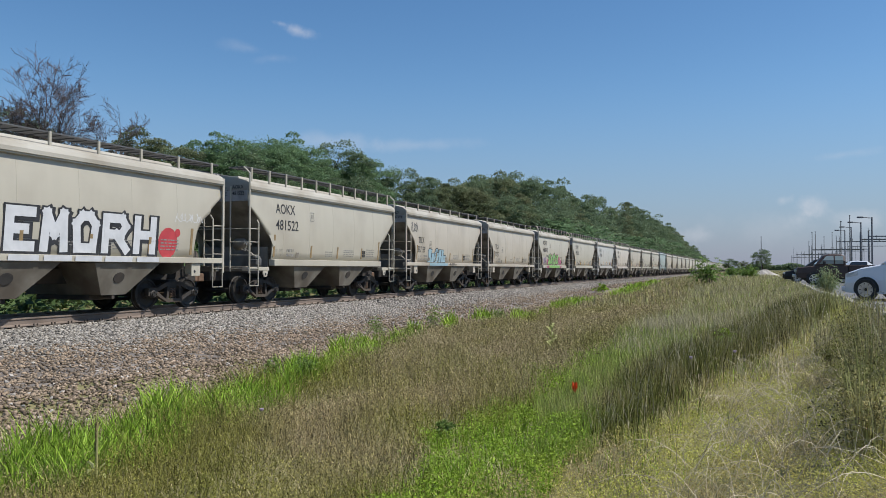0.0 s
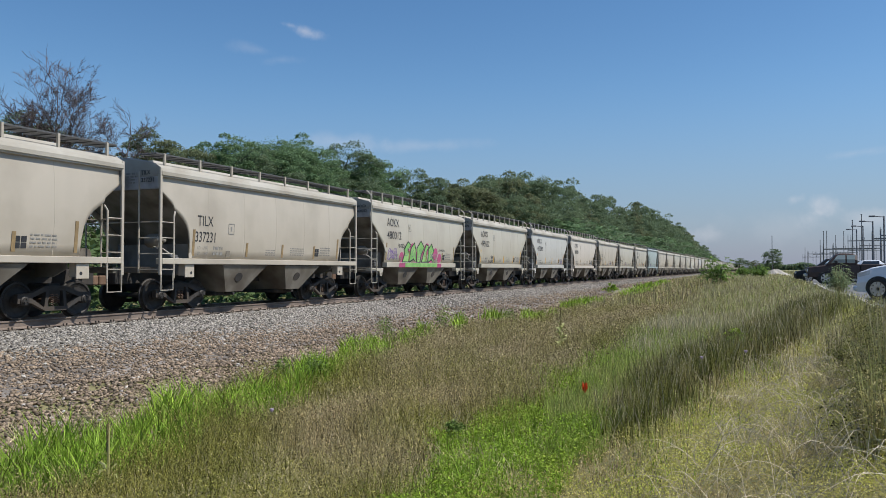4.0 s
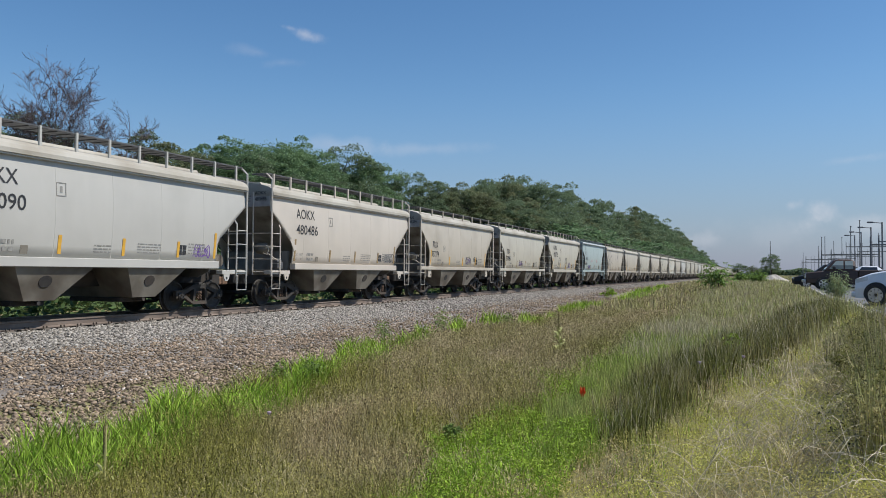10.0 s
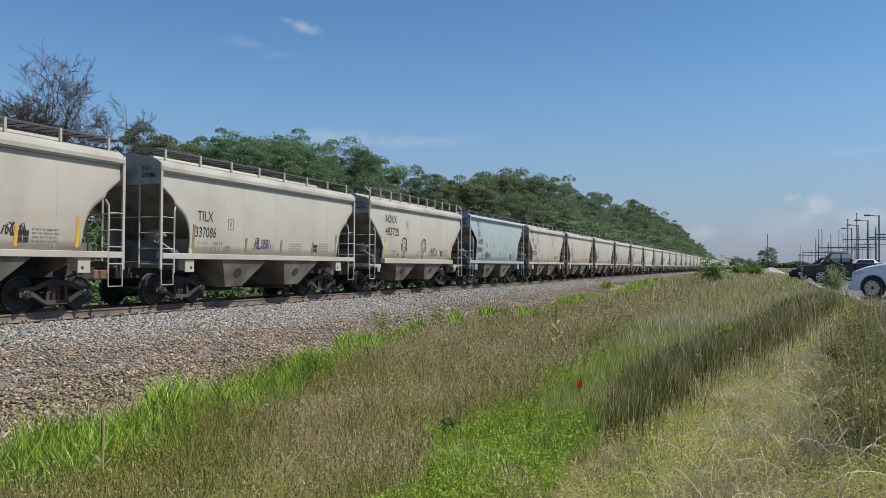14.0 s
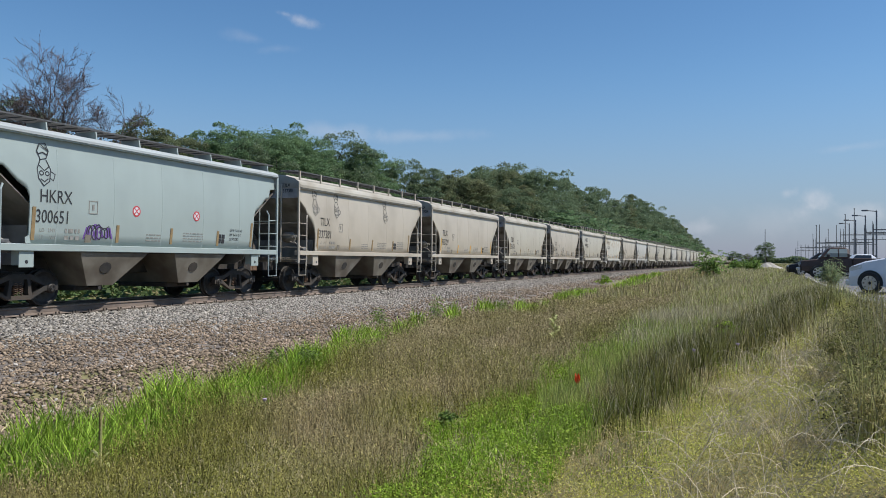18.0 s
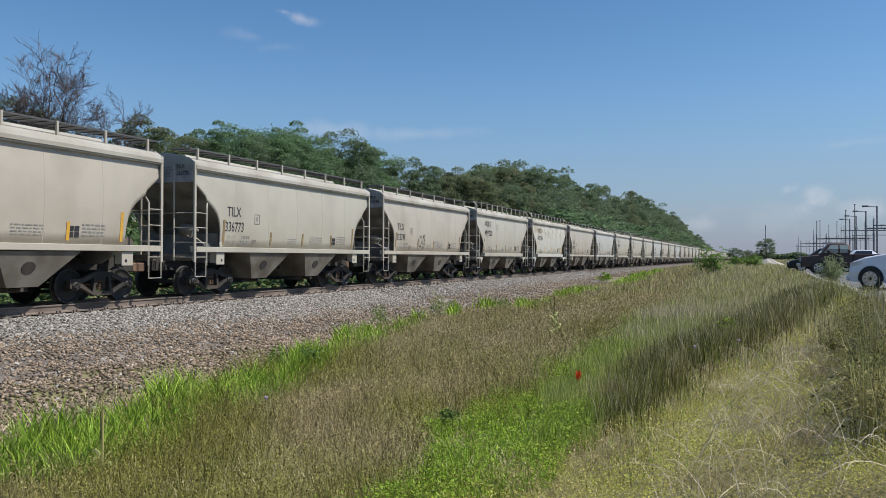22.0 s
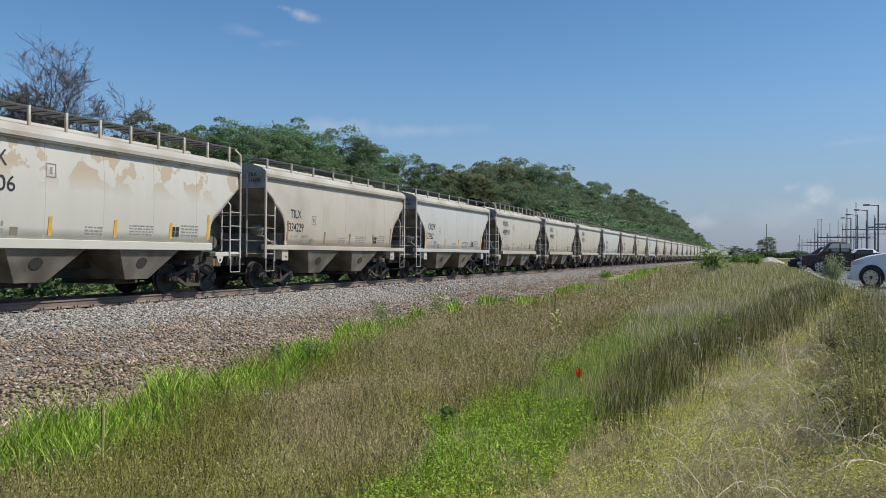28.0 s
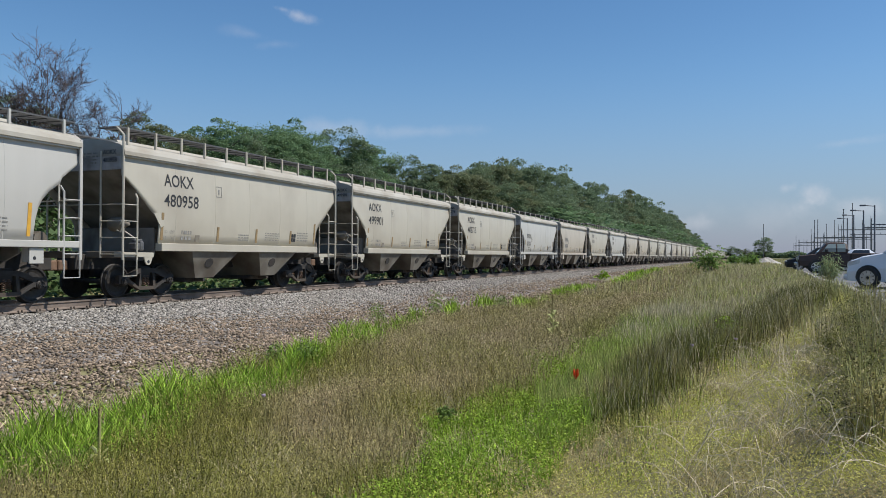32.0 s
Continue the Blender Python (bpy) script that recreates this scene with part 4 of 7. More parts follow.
for c in range(FIRST, LAST):
    if 0 <= c < len(TRAIN):
        mark, number, kind, coat, tape = TRAIN[c]
    else:
        mark, number = "", ""
        kind, coat = (("angled", "cream"), ("curved", "beige"), ("angled", "white"), ("curved", "cream"), ("curved", "beige"))[(c * 7) % 5]
        tape = "dull_yellow"
    full = 0 <= c <= 23
    car, near = hopper_car(kind, coat, tape, full)
    tagged(car, SHADE[coat] + " covered hopper car with two bays on the track", "railway car", "cars of the train")
    if full or c < 40:
        side_marks(near, kind, mark, number if c else " ")
    if mark and number:
        for line, z in ((mark, 3.86), (number, 3.65)):
            end_me = lettering(line, 0.165, 0.95, 0.003)
            end_me.materials.append(M["ink"])
            em = part("lettering", end_me, None, car, "black stencilled letters on the end")
            em.matrix_basis = pose(0.93, -0.012, z, 0, 0, 0) @ pose(0, 0, 0, 0, 0, -90)
    cars[c] = (car, near)


# ---- painted writing on the cars ----
M.update(
    spray_white=material("silver_spray_paint", (0.62, 0.63, 0.64), (0.52, 0.53, 0.54), 3, 0.5), spray_blue=material("light_blue_spray_paint", (0.29, 0.43, 0.49), (0.25, 0.38, 0.44), 3, 0.5),
    spray_green=material("green_spray_paint", (0.16, 0.40, 0.11), (0.30, 0.52, 0.18), 2.5, 0.5), spray_pink=material("pink_spray_paint", (0.46, 0.09, 0.20), (0.36, 0.08, 0.17), 2.5, 0.5),
    spray_black=material("black_spray_paint", (0.02, 0.02, 0.022), (0.04, 0.04, 0.045), 3, 0.5), spray_red=material("red_spray_paint", (0.52, 0.06, 0.07), (0.42, 0.05, 0.06), 3, 0.5),
    spray_purple=material("purple_spray_paint", (0.16, 0.08, 0.30), (0.12, 0.06, 0.24), 3, 0.5), spray_dark=material("washed_out_spray_paint", (0.16, 0.16, 0.17), (0.24, 0.24, 0.24), 5, 0.6),
)


def stroke(g, pts, w):
    """One flat brush line in the y-z plane."""
    n = len(pts)
    v = []
    for k in range(n):
        (a, b), (c, d) = pts[max(k - 1, 0)], pts[min(k + 1, n - 1)]
        ln = math.hypot(c - a, d - b) or 1e-6
        u, q = (c - a) / ln * w / 2, (d - b) / ln * w / 2
        y, z = pts[k]
        x = 0.0006 * (k % 4)
        v += [(x, y - q, z + u), (x, y + q, z - u)]
    return put(g, v, [(2 * k, 2 * k + 1, 2 * k + 3, 2 * k + 2) for k in range(n - 1)])


def scribble(seed, w, h, n=5, thick=0.035):
    """A looping hand-drawn line that runs from end to end."""
    rnd = random.Random(seed)
    size = [(rnd.uniform(0.35, 1.0), rnd.uniform(0.45, 1.0), rnd.uniform(-0.18, 0.18), rnd.choice((1, 1, 1, -1))) for k in range(n + 2)]
    pts, m = [], 12
    for k in range(n * m + 1):
        i, q = k // m, (k % m) / m
        a, b, c = (size[i][e] + (size[i + 1][e] - size[i][e]) * q for e in (0, 1, 2))
        an = math.tau * q
        pts.append((w * (0.08 + 0.84 * k / (n * m)) + 0.34 * h * a * math.sin(an) * size[i][3], h * (0.5 + 0.48 * b * math.cos(an) + c * math.sin(2 * an))))
    return stroke(geo(), [(-0.02, 0.1 * h)] + pts + [(w * 1.02, 0.15 * h)], thick)


def blob(y, z, r, n=14, squash=1.0, depth=0.002):
    return prism(geo(), [(y + r * math.cos(math.tau * k / n), z + squash * r * math.sin(math.tau * k / n)) for k in range(n)], 0, depth)


def spray(c, g, mat, y, z, proud, label):
    near = cars[c][1]
    ob = part("graffiti", mesh_of("graffiti", g, M[mat]) if isinstance(g, tuple) else g, None, near, label)
    if not isinstance(g, tuple):
        g.materials.clear()
        g.materials.append(M[mat])
    lean = math.degrees(math.atan((half_width(z + 0.6) - half_width(z + 0.1)) / 0.5))
    ob.matrix_basis = pose(half_width(z) + proud, y, z, 0, lean, 0)


# block capitals on the first car, as thick bars over a black edge
CAPITALS = dict(E=[(1, 1, 0, 1), (0, 1, 0, 0), (0, 0, 1, 0), (0, 0.5, 0.7, 0.5)], M=[(0, 0, 0.08, 1), (0.08, 1, 0.5, 0.4), (0.5, 0.4, 0.92, 1), (0.92, 1, 1, 0)],
                O=[(0.1, 0, 0, 0.75), (0, 0.75, 0.3, 1), (0.3, 1, 0.7, 1), (0.7, 1, 1, 0.75), (1, 0.75, 0.9, 0), (0.1, 0, 0.9, 0)],
                R=[(0, 0, 0, 1), (0, 1, 0.75, 1), (0.75, 1, 0.95, 0.75), (0.95, 0.75, 0.75, 0.48), (0.75, 0.48, 0.1, 0.48), (0.5, 0.48, 1, 0)], H=[(0, 0, 0, 1), (1, 0, 1, 1), (0, 0.5, 1, 0.5)])


def bars(ch, w, h, thick, out=0.0, drop=0.0):
    """A capital of straight bars, w by h over its middle lines."""
    g = geo()
    for k, (a, b, c, d) in enumerate(CAPITALS[ch]):
        a, c, b, d = a * w, c * w, b * h, d * h
        ln = math.hypot(c - a, d - b)
        u, q = (c - a) / ln, (d - b) / ln
        r = thick / 2 + out
        v = [(p * u - t * q + out * 0.4 + 0.0, p * q + t * u - drop) for p, t in ((-r, -r), (ln + r, -r), (ln + r, r), (-r, r))]
        prism(g, [(a + y, b + z) for y, z in v], 0, 0.0015 + 0.0006 * k)
    return g


for ch, y0, w in (("E", 3.57, 0.91), ("M", 4.53, 0.91), ("O", 5.46, 0.94), ("R", 6.42, 1.06), ("H", 7.54, 0.94)):
    spray(0, bars(ch, w - 0.33, 0.80, 0.24, 0.075, 0.03), "spray_black", y0 + 0.15, 1.70, 0.008, "thick black outline")
    spray(0, bars(ch, w - 0.33, 0.80, 0.24), "spray_white", y0 + 0.15, 1.70, 0.015, "silver block letter with black outline")
    spray(0, prism(geo(), [(0, 0), (0, 0.14), (w * 0.9, 0.14), (w * 0.9, 0)], 0, 0.002), "spray_white", y0 + 0.05, 1.365, 0.176, "silver paint over the sill")
spray(0, blob(8.92, 0.42, 0.40, 16, 1.1), "spray_red", 0, 1.5, 0.008, "red sprayed disc")
spray(0, blob(9.3, 0.72, 0.12), "spray_red", 0, 1.5, 0.008, "red sprayed spot")
spray(0, scribble(3, 1.2, 0.35, 6, 0.02), "spray_white", 9.2, 2.5, 0.008, "thin white scrawl")
# pale blue letters
blue_shapes = [[(0, 0), (0.12, 0.25), (0.02, 0.62), (0.1, 0.72), (0.58, 0.70), (0.5, 0.45), (0.5, 0.0)], [(0.5, 0.0), (0.56, 0.5), (0.92, 0.5), (0.88, 0.0)],
               [(1.22 + 0.34 * math.cos(a), 0.37 + 0.40 * math.sin(a)) for a in np.arange(0, math.tau, math.tau / 14)], [(1.55, 0.0), (1.56, 0.72), (1.92, 0.70), (1.88, 0.0)],
               [(1.9, 0.0), (1.95, 0.70), (2.24, 0.70), (2.22, 0.42), (2.62, 0.40), (2.5, 0.2), (2.6, 0.0)]]
for poly in blue_shapes:
    spray(2, prism(geo(), poly, 0, 0.002), "spray_blue", 2.87, 1.52, 0.006, "pale blue block letter with black outline")
    spray(2, stroke(geo(), poly + poly[:1], 0.05), "spray_black", 2.87, 1.52, 0.009, "black outline")
spray(2, prism(geo(), [(0, 0), (0, 0.145), (2.6, 0.145), (2.6, 0)], 0, 0.002), "spray_blue", 2.9, 1.36, 0.176, "pale blue run over the sill")
for pts in ([(1.02, 0.34), (1.22, 0.40), (1.46, 0.42)], [(1.0, 0.46), (1.22, 0.53), (1.48, 0.55)], [(1.12, 0.10), (1.28, 0.10)], [(1.10, 0.18), (1.16, 0.30), (1.18, 0.16)]):
    spray(2, stroke(geo(), pts, 0.03), "spray_black", 2.87, 1.52, 0.011, "thin black inner line")
for k in range(5):
    spray(2, stroke(geo(), [(1.0 + 0.1 * k, 0.56), (1.06 + 0.09 * k, 0.66)], 0.03), "spray_black", 2.87, 1.52, 0.011, "thin black inner line")
spray(2, scribble(12, 0.85, 0.5, 4, 0.045), "spray_black", 0.66, 3.0, 0.006, "black scrawl")
spray(2, scribble(14, 1.1, 0.14, 8, 0.03), "spray_black", 5.75, 1.37, 0.176, "black scrawl on the sill")
# green and pink letters
for k in range(9):
    spray(4, blob(0.3 + k * 0.58, 0.22 + 0.22 * (k % 3) * (1 if 0 < k < 8 else 0), 0.26 + 0.05 * (k % 2)), "spray_pink", 2.9, 1.53, 0.005 + 0.0004 * k, "pink sprayed cloud")
spray(4, prism(geo(), [(0, 0), (0, 0.2), (3.9, 0.2), (3.9, 0)], 0, 0.003), "spray_green", 3.35, 1.30, 0.177, "green run over the sill")
spray(4, prism(geo(), [(0, 0), (0, 0.2), (5.1, 0.2), (5.1, 0)], 0, 0.002), "spray_pink", 2.7, 1.29, 0.176, "pink run over the sill")
green_shapes = [[(0.0, 0.0), (0.25, 0.55), (0.1, 0.75), (0.55, 1.25), (0.95, 1.05), (0.6, 0.75), (0.85, 0.45), (0.75, 0.0)],
                [(0.85, 0.0), (1.0, 0.9), (1.35, 1.2), (1.6, 0.8), (1.75, 0.0), (1.4, 0.2)], [(1.85, 0.0), (1.75, 0.9), (2.2, 1.35), (2.7, 0.95), (2.35, 0.45), (2.25, 0.0)],
                [(2.5, 0.0), (2.65, 0.55), (2.95, 1.15), (3.35, 1.05), (3.0, 0.6), (3.3, 0.05)], [(3.4, 0.0), (3.3, 0.85), (3.7, 1.2), (4.1, 0.75), (3.85, 0.45), (4.3, 0.0), (3.8, 0.2)]]
for poly in green_shapes:
    poly = [(p * 0.91, q * 0.78) for p, q in poly]
    spray(4, prism(geo(), poly, 0, 0.002), "spray_green", 3.3, 1.53, 0.011, "green angular letter with dark outline")
    spray(4, stroke(geo(), poly + poly[:1], 0.075), "spray_black", 3.3, 1.53, 0.014, "black outline")
    mid = [(sum(p[0] for p in poly) / len(poly) + 0.35 * (p[0] - sum(q[0] for q in poly) / len(poly)), sum(p[1] for p in poly) / len(poly) + 0.35 * (p[1] - sum(q[1] for q in poly) / len(poly))) for p in poly]
    spray(4, stroke(geo(), mid + mid[:1], 0.03), "spray_dark", 3.3, 1.53, 0.014, "grey inner line")
spray(4, scribble(5, 0.9, 0.6, 7, 0.03), "spray_purple", 1.75, 1.58, 0.006, "purple scrawl")
spray(4, scribble(6, 0.75, 0.25, 6, 0.025), "spray_black", 2.75, 2.15, 0.006, "thin black scrawl")
spray(4, scribble(8, 0.8, 0.14, 7, 0.02), "spray_black", 7.7, 2.1, 0.006, "thin black scrawl")
spray(5, scribble(21, 1.0, 0.5, 6, 0.04), "spray_black", 3.3, 1.55, 0.006, "dense black scrawl")
spray(5, scribble(22, 0.7, 0.4, 7, 0.025), "spray_dark", BODY - 2.3, 1.62, 0.006, "thin black scrawl")
spray(6, scribble(23, 0.75, 0.4, 7, 0.03), "spray_purple", BODY - 2.5, 1.60, 0.006, "dark scrawl")
spray(7, scribble(24, 0.7, 0.4, 7, 0.025), "spray_dark", BODY - 2.5, 1.60, 0.006, "faded scrawl")
spray(7, scribble(28, 1.6, 0.42, 9, 0.035), "spray_black", 8.65, 1.62, 0.006, "dark looping scrawl")
for c, y, w in ((8, 6.55, 0.95), (9, 4.5, 0.95), (10, 6.95, 0.95)):
    spray(c, scribble(25 + c, w, 0.46, 4, 0.04), "spray_black", y, 1.66, 0.006, "dark handwritten scrawl")
    spray(c, scribble(45 + c, w * 0.8, 0.4, 3, 0.025), "spray_purple", y + 0.08, 1.68, 0.009, "purple handwritten scrawl")
spray(8, scribble(26, 0.6, 0.3, 4, 0.04), "spray_black", 7.85, 1.82, 0.006, "black scrawl")


def oval(y, z, r, tall, n=14):
    return [(y + r * math.cos(math.tau * k / n), z + tall * math.sin(math.tau * k / n)) for k in range(n + 1)]


# helmet-like heads, drawn in outline
for y in (3.38, 5.72):
    for pts, w in (([(0.03, 0.30), (0.0, 0.62), (0.09, 0.85), (0.30, 0.95), (0.51, 0.85), (0.60, 0.62), (0.57, 0.30)], 0.10), ([(0.12, 0.34), (0.12, 0.62), (0.30, 0.78), (0.48, 0.62), (0.48, 0.34)], 0.05),
                   ([(0.10, 0.58), (0.30, 0.44), (0.50, 0.58)], 0.05), ([(0.08, 0.46), (0.30, 0.32), (0.52, 0.46), (0.52, 0.36), (0.30, 0.22), (0.08, 0.36)], 0.045), (oval(0.30, 0.13, 0.17, 0.15), 0.05), (oval(0.30, 0.14, 0.07, 0.09), 0.035)):
        spray(10, stroke(geo(), pts, w * 0.68), "spray_black", y, 1.57, 0.006, "black drawn outline of a helmet")
spray(11, scribble(31, 0.9, 0.46, 6, 0.045), "spray_purple", 2.95, 1.62, 0.006, "purple handwritten scrawl")
spray(11, scribble(33, 0.8, 0.40, 5, 0.03), "spray_black", 3.0, 1.64, 0.009, "black handwritten scrawl")
for y in (4.69, 7.15):
    spray(11, blob(y, 0.14, 0.15), "spray_red", 0, 2.32, 0.006, "round red and white notice")
    spray(11, blob(y, 0.14, 0.11), "spray_white", 0, 2.32, 0.009, "white middle of the notice")
    spray(11, stroke(geo(), [(y - 0.09, 0.05), (y + 0.09, 0.23)], 0.03), "spray_red", 0, 2.32, 0.012, "red bar of the notice")
    spray(11, stroke(geo(), [(y - 0.09, 0.23), (y + 0.09, 0.05)], 0.03), "spray_red", 0, 2.32, 0.014, "red bar of the notice")
# long-headed figures, drawn in outline
for c, y in ((11, 1.5), (12, 1.0), (12, 2.65), (12, 7.1)):
    for pts in ([(0.10, 1.0), (0.02, 0.82), (0.12, 0.62), (0.30, 0.66), (0.38, 0.85), (0.28, 1.03), (0.10, 1.0), (0.24, 0.92), (0.38, 0.85)], [(0.04, 0.74), (0.20, 0.80), (0.36, 0.74)], [(0.12, 0.62), (0.02, 0.40), (0.06, 0.16), (0.22, 0.0), (0.40, 0.12), (0.44, 0.40), (0.30, 0.62)],
                [(0.08, 0.48), (0.24, 0.36), (0.40, 0.48)], oval(0.15, 0.30, 0.06, 0.05, 9), oval(0.33, 0.30, 0.06, 0.05, 9), [(0.12, 0.16), (0.24, 0.10), (0.36, 0.18)], [(0.44, 0.36), (0.58, 0.30), (0.52, 0.14), (0.42, 0.2)]):
        spray(c, stroke(geo(), [(p * 0.9, q * 0.98) for p, q in pts], 0.03), "spray_black", y, 2.88 if c == 11 else 2.84, 0.008, "black drawn outline of a figure")
spray(15, scribble(41, 0.85, 0.75, 3, 0.04), "spray_black", 4.1, 1.62, 0.006, "looping black scrawl")
spray(15, scribble(42, 1.0, 0.6, 4, 0.03), "spray_dark", 6.2, 1.6, 0.006, "thin grey scrawl")
spray(19, scribble(43, 1.3, 0.35, 8, 0.04), "spray_dark", 7.3, 1.62, 0.006, "grey-blue scrawl")

# ---- trees ----


def blades(px, py, pz, h, w, lean, az=None):
    """Arrays for tapered bent blades: three triangles each."""
    n = len(px)
    az = RNG.uniform(0, math.tau, n) if az is None else az
    out = RNG.uniform(0, math.tau, n)
    dx, dy = np.cos(az) * w / 2, np.sin(az) * w / 2
    lx, ly = np.cos(out) * lean * h, np.sin(out) * lean * h
    v = np.empty((n, 5, 3), np.float32)
    for k, (s, q, u) in enumerate(((-1, 0, 0), (1, 0, 0), (-0.8, 0.55, 0.3), (0.8, 0.55, 0.3), (0, 1, 1))):
        v[:, k, 0], v[:, k, 1], v[:, k, 2] = px + dx * s + lx * u, py + dy * s + ly * u, pz + h * q
    f = (np.arange(n)[:, None, None] * 5 + np.array([[0, 1, 3], [0, 3, 2], [2, 3, 4]])[None]).reshape(-1, 3)
    return v.reshape(-1, 3), f


def leaves(cx, cy, cz, size, up=0.5, long=1.6):
    """Arrays for kite-shaped leaves, turned at random with a bias to lie flat."""
    n = len(cx)
    nrm = RNG.normal(size=(n, 3))
    nrm[:, 2] = np.abs(nrm[:, 2]) + up + 0.2
    nrm /= np.linalg.norm(nrm, axis=1)[:, None]
    a = np.cross(nrm, RNG.normal(size=(n, 3)))
    a /= np.linalg.norm(a, axis=1)[:, None]
    b = np.cross(nrm, a)
    c = np.stack([cx, cy, cz], 1)
    s = np.broadcast_to(np.asarray(size, float), (n,))[:, None]
    v = np.stack([c - a * s * long / 2, c + b * s * 0.5 - nrm * s * 0.12, c + a * s * long / 2, c - b * s * 0.5 - nrm * s * 0.12], 1)
    return v.reshape(-1, 3), np.arange(n * 4).reshape(-1, 4)


def crown(seed, height, width, base, count, size, pads):
    """Leaves on flat-bottomed pads that cover a few large boughs, so that lit tops stand over shaded hollows."""
    rg = np.random.default_rng(seed)
    pts, share = [], count / pads
    boughs = []
    for k in range(9):
        u = (k + 0.5) / 9
        a, q = k * 2.4 + rg.uniform(-0.4, 0.4), width * 0.5 * math.sqrt(max(0.08, 1 - (1.75 * u - 0.62) ** 2)) * rg.uniform(0.45, 0.72)
        boughs.append((np.array([math.cos(a) * q, math.sin(a) * q, base + (height - base) * (0.16 + 0.66 * u)]), width * rg.uniform(0.19, 0.27)))
    for k in range(pads):
        c, r = boughs[k % 9]
        d = rg.normal(size=3)
        d[2] = d[2] * 0.7 + 0.35
        d /= np.linalg.norm(d)
        p = c + d * r * rg.uniform(0.75, 1.05) * np.array([1, 1, 0.85])
        rad = width * rg.uniform(0.05, 0.105)
        p[2] = min(p[2], height - rad * 0.5)
        m = int(share)
        e = rg.normal(size=(m, 3))
        e[:, 2] = np.abs(e[:, 2]) * 0.9 - 0.2
        e /= np.linalg.norm(e, axis=1)[:, None]
        wave = 1 + 0.22 * np.sin(e[:, 0] * 8 + k) * np.sin(e[:, 1] * 7 + 2 * k)
        pts.append(p + e * (rad * wave * rg.uniform(0.5, 1.08, m) ** 0.4)[:, None] * np.array([1, 1, 0.62]))
    for c, r in boughs:
        m = int(count * 0.028)
        e = rg.normal(size=(m, 3))
        e /= np.linalg.norm(e, axis=1)[:, None]
        pts.append(c + e * (r * rg.uniform(0.55, 0.98, m))[:, None] * np.array([1, 1, 0.85]))
    p = np.concatenate(pts)
    return leaves(p[:, 0], p[:, 1], p[:, 2], size * rg.uniform(0.6, 1.3, len(p)), 0.7, 1.4)


def limbs(seed, height, width, base, thick):
    rnd = random.Random(seed)
    g = geo()
    tube(g, [(0, 0, -0.4), (0.08, 0.05, height * 0.25), (-0.1, 0.1, height * 0.5), (0.05, -0.05, height * 0.72)], thick, 7, thick * 0.25)
    for k in range(9):
        z = base * 0.7 + (height * 0.75 - base * 0.7) * k / 9
        a, r = k * 2.4, width * rnd.uniform(0.2, 0.33)
        tube(g, [(0, 0, z), (math.cos(a) * r * 0.5, math.sin(a) * r * 0.5, z + r * 0.35), (math.cos(a) * r, math.sin(a) * r, z + r * 0.8)], thick * 0.4, 5, thick * 0.1)
    return g


def bare(seed, height, thick, reach, boughs):
    """A leafless tree: one leader to the top, crooked upturned boughs, fine twigs."""
    rnd = random.Random(seed)
    g = geo()

    def way(k=1.0):
        return Vector((rnd.gauss(0, k), rnd.gauss(0, k), rnd.gauss(0, k)))

    def grow(p, d, ln, r, depth):
        n = 4 if depth > 1 else 3
        pts, q = [p], d
        for k in range(n):
            q = (q + way(0.20) + Vector((0, 0, 0.07))).normalized()
            pts.append(pts[-1] + q * ln / n)
        tube(g, pts, max(r, 0.009), 5 if depth > 2 else 3, max(r * 0.35, 0.007), caps=False)
        if depth == 0:
            return
        for k in range((0, 5, 6, 7)[depth]):
            at = 0.2 + 0.8 * (k + rnd.uniform(0, 1)) / (0, 5, 6, 7)[depth]
            i = min(int(at * n), n - 1)
            o = pts[i] + (pts[i + 1] - pts[i]) * min(1.0, at * n - i)
            side = q.cross(way()).normalized()
            grow(o, (q + side * rnd.uniform(0.6, 1.15) + Vector((0, 0, 0.15))).normalized(), ln * rnd.uniform(0.38, 0.62), r * 0.45, depth - 1)
    lead = [Vector((0.25 * math.sin(0.9 * k + seed), 0.25 * math.sin(1.3 * k + seed), height * k / 9 - 0.3)) for k in range(10)]
    trunk = tube(geo(), lead, thick, 7, 0.012, caps=False)
    for k in range(boughs):
        u = 0.22 + 0.74 * (k + rnd.uniform(0, 0.8)) / boughs
        i = min(int(u * 9), 8)
        o = lead[i] + (lead[i + 1] - lead[i]) * (u * 9 - i)
        a = k * 2.4 + rnd.uniform(-0.4, 0.4)
        d = Vector((math.cos(a), math.sin(a), 0.35 + 0.7 * u)).normalized()
        grow(o, d, reach * math.sin(math.pi * min(1.0, 0.22 + (1 - u) * 0.85)) * rnd.uniform(0.75, 1.15), thick * (0.55 - 0.4 * u), 3 if u < 0.85 else 2)
    return trunk, g


KINDS = []
for k, (mat, word) in enumerate((("leaf_a", "oak-like tree"), ("leaf_b", "locust tree"), ("leaf_c", "olive-green tree with pale tufts"), ("leaf_a", "broad oak-like tree"), ("leaf_b", "feathery green tree"), ("leaf_c", "olive-green tree"))):
    for count, size, pads in ((30000, 0.095, 110), (14000, 0.15, 90), (3600, 0.32, 60)):
        h, w = 10.0, (8.2, 7.6, 7.0, 9.0, 8.6, 7.6)[k]
        v, f = crown(100 + k, h, w, 1.4, count, size, pads)
        KINDS.append((mesh_of("trunk", limbs(200 + k, h, w, 2.0, 0.2), M["bark"]), bulk("crown", v, f, M[mat]), word, h))


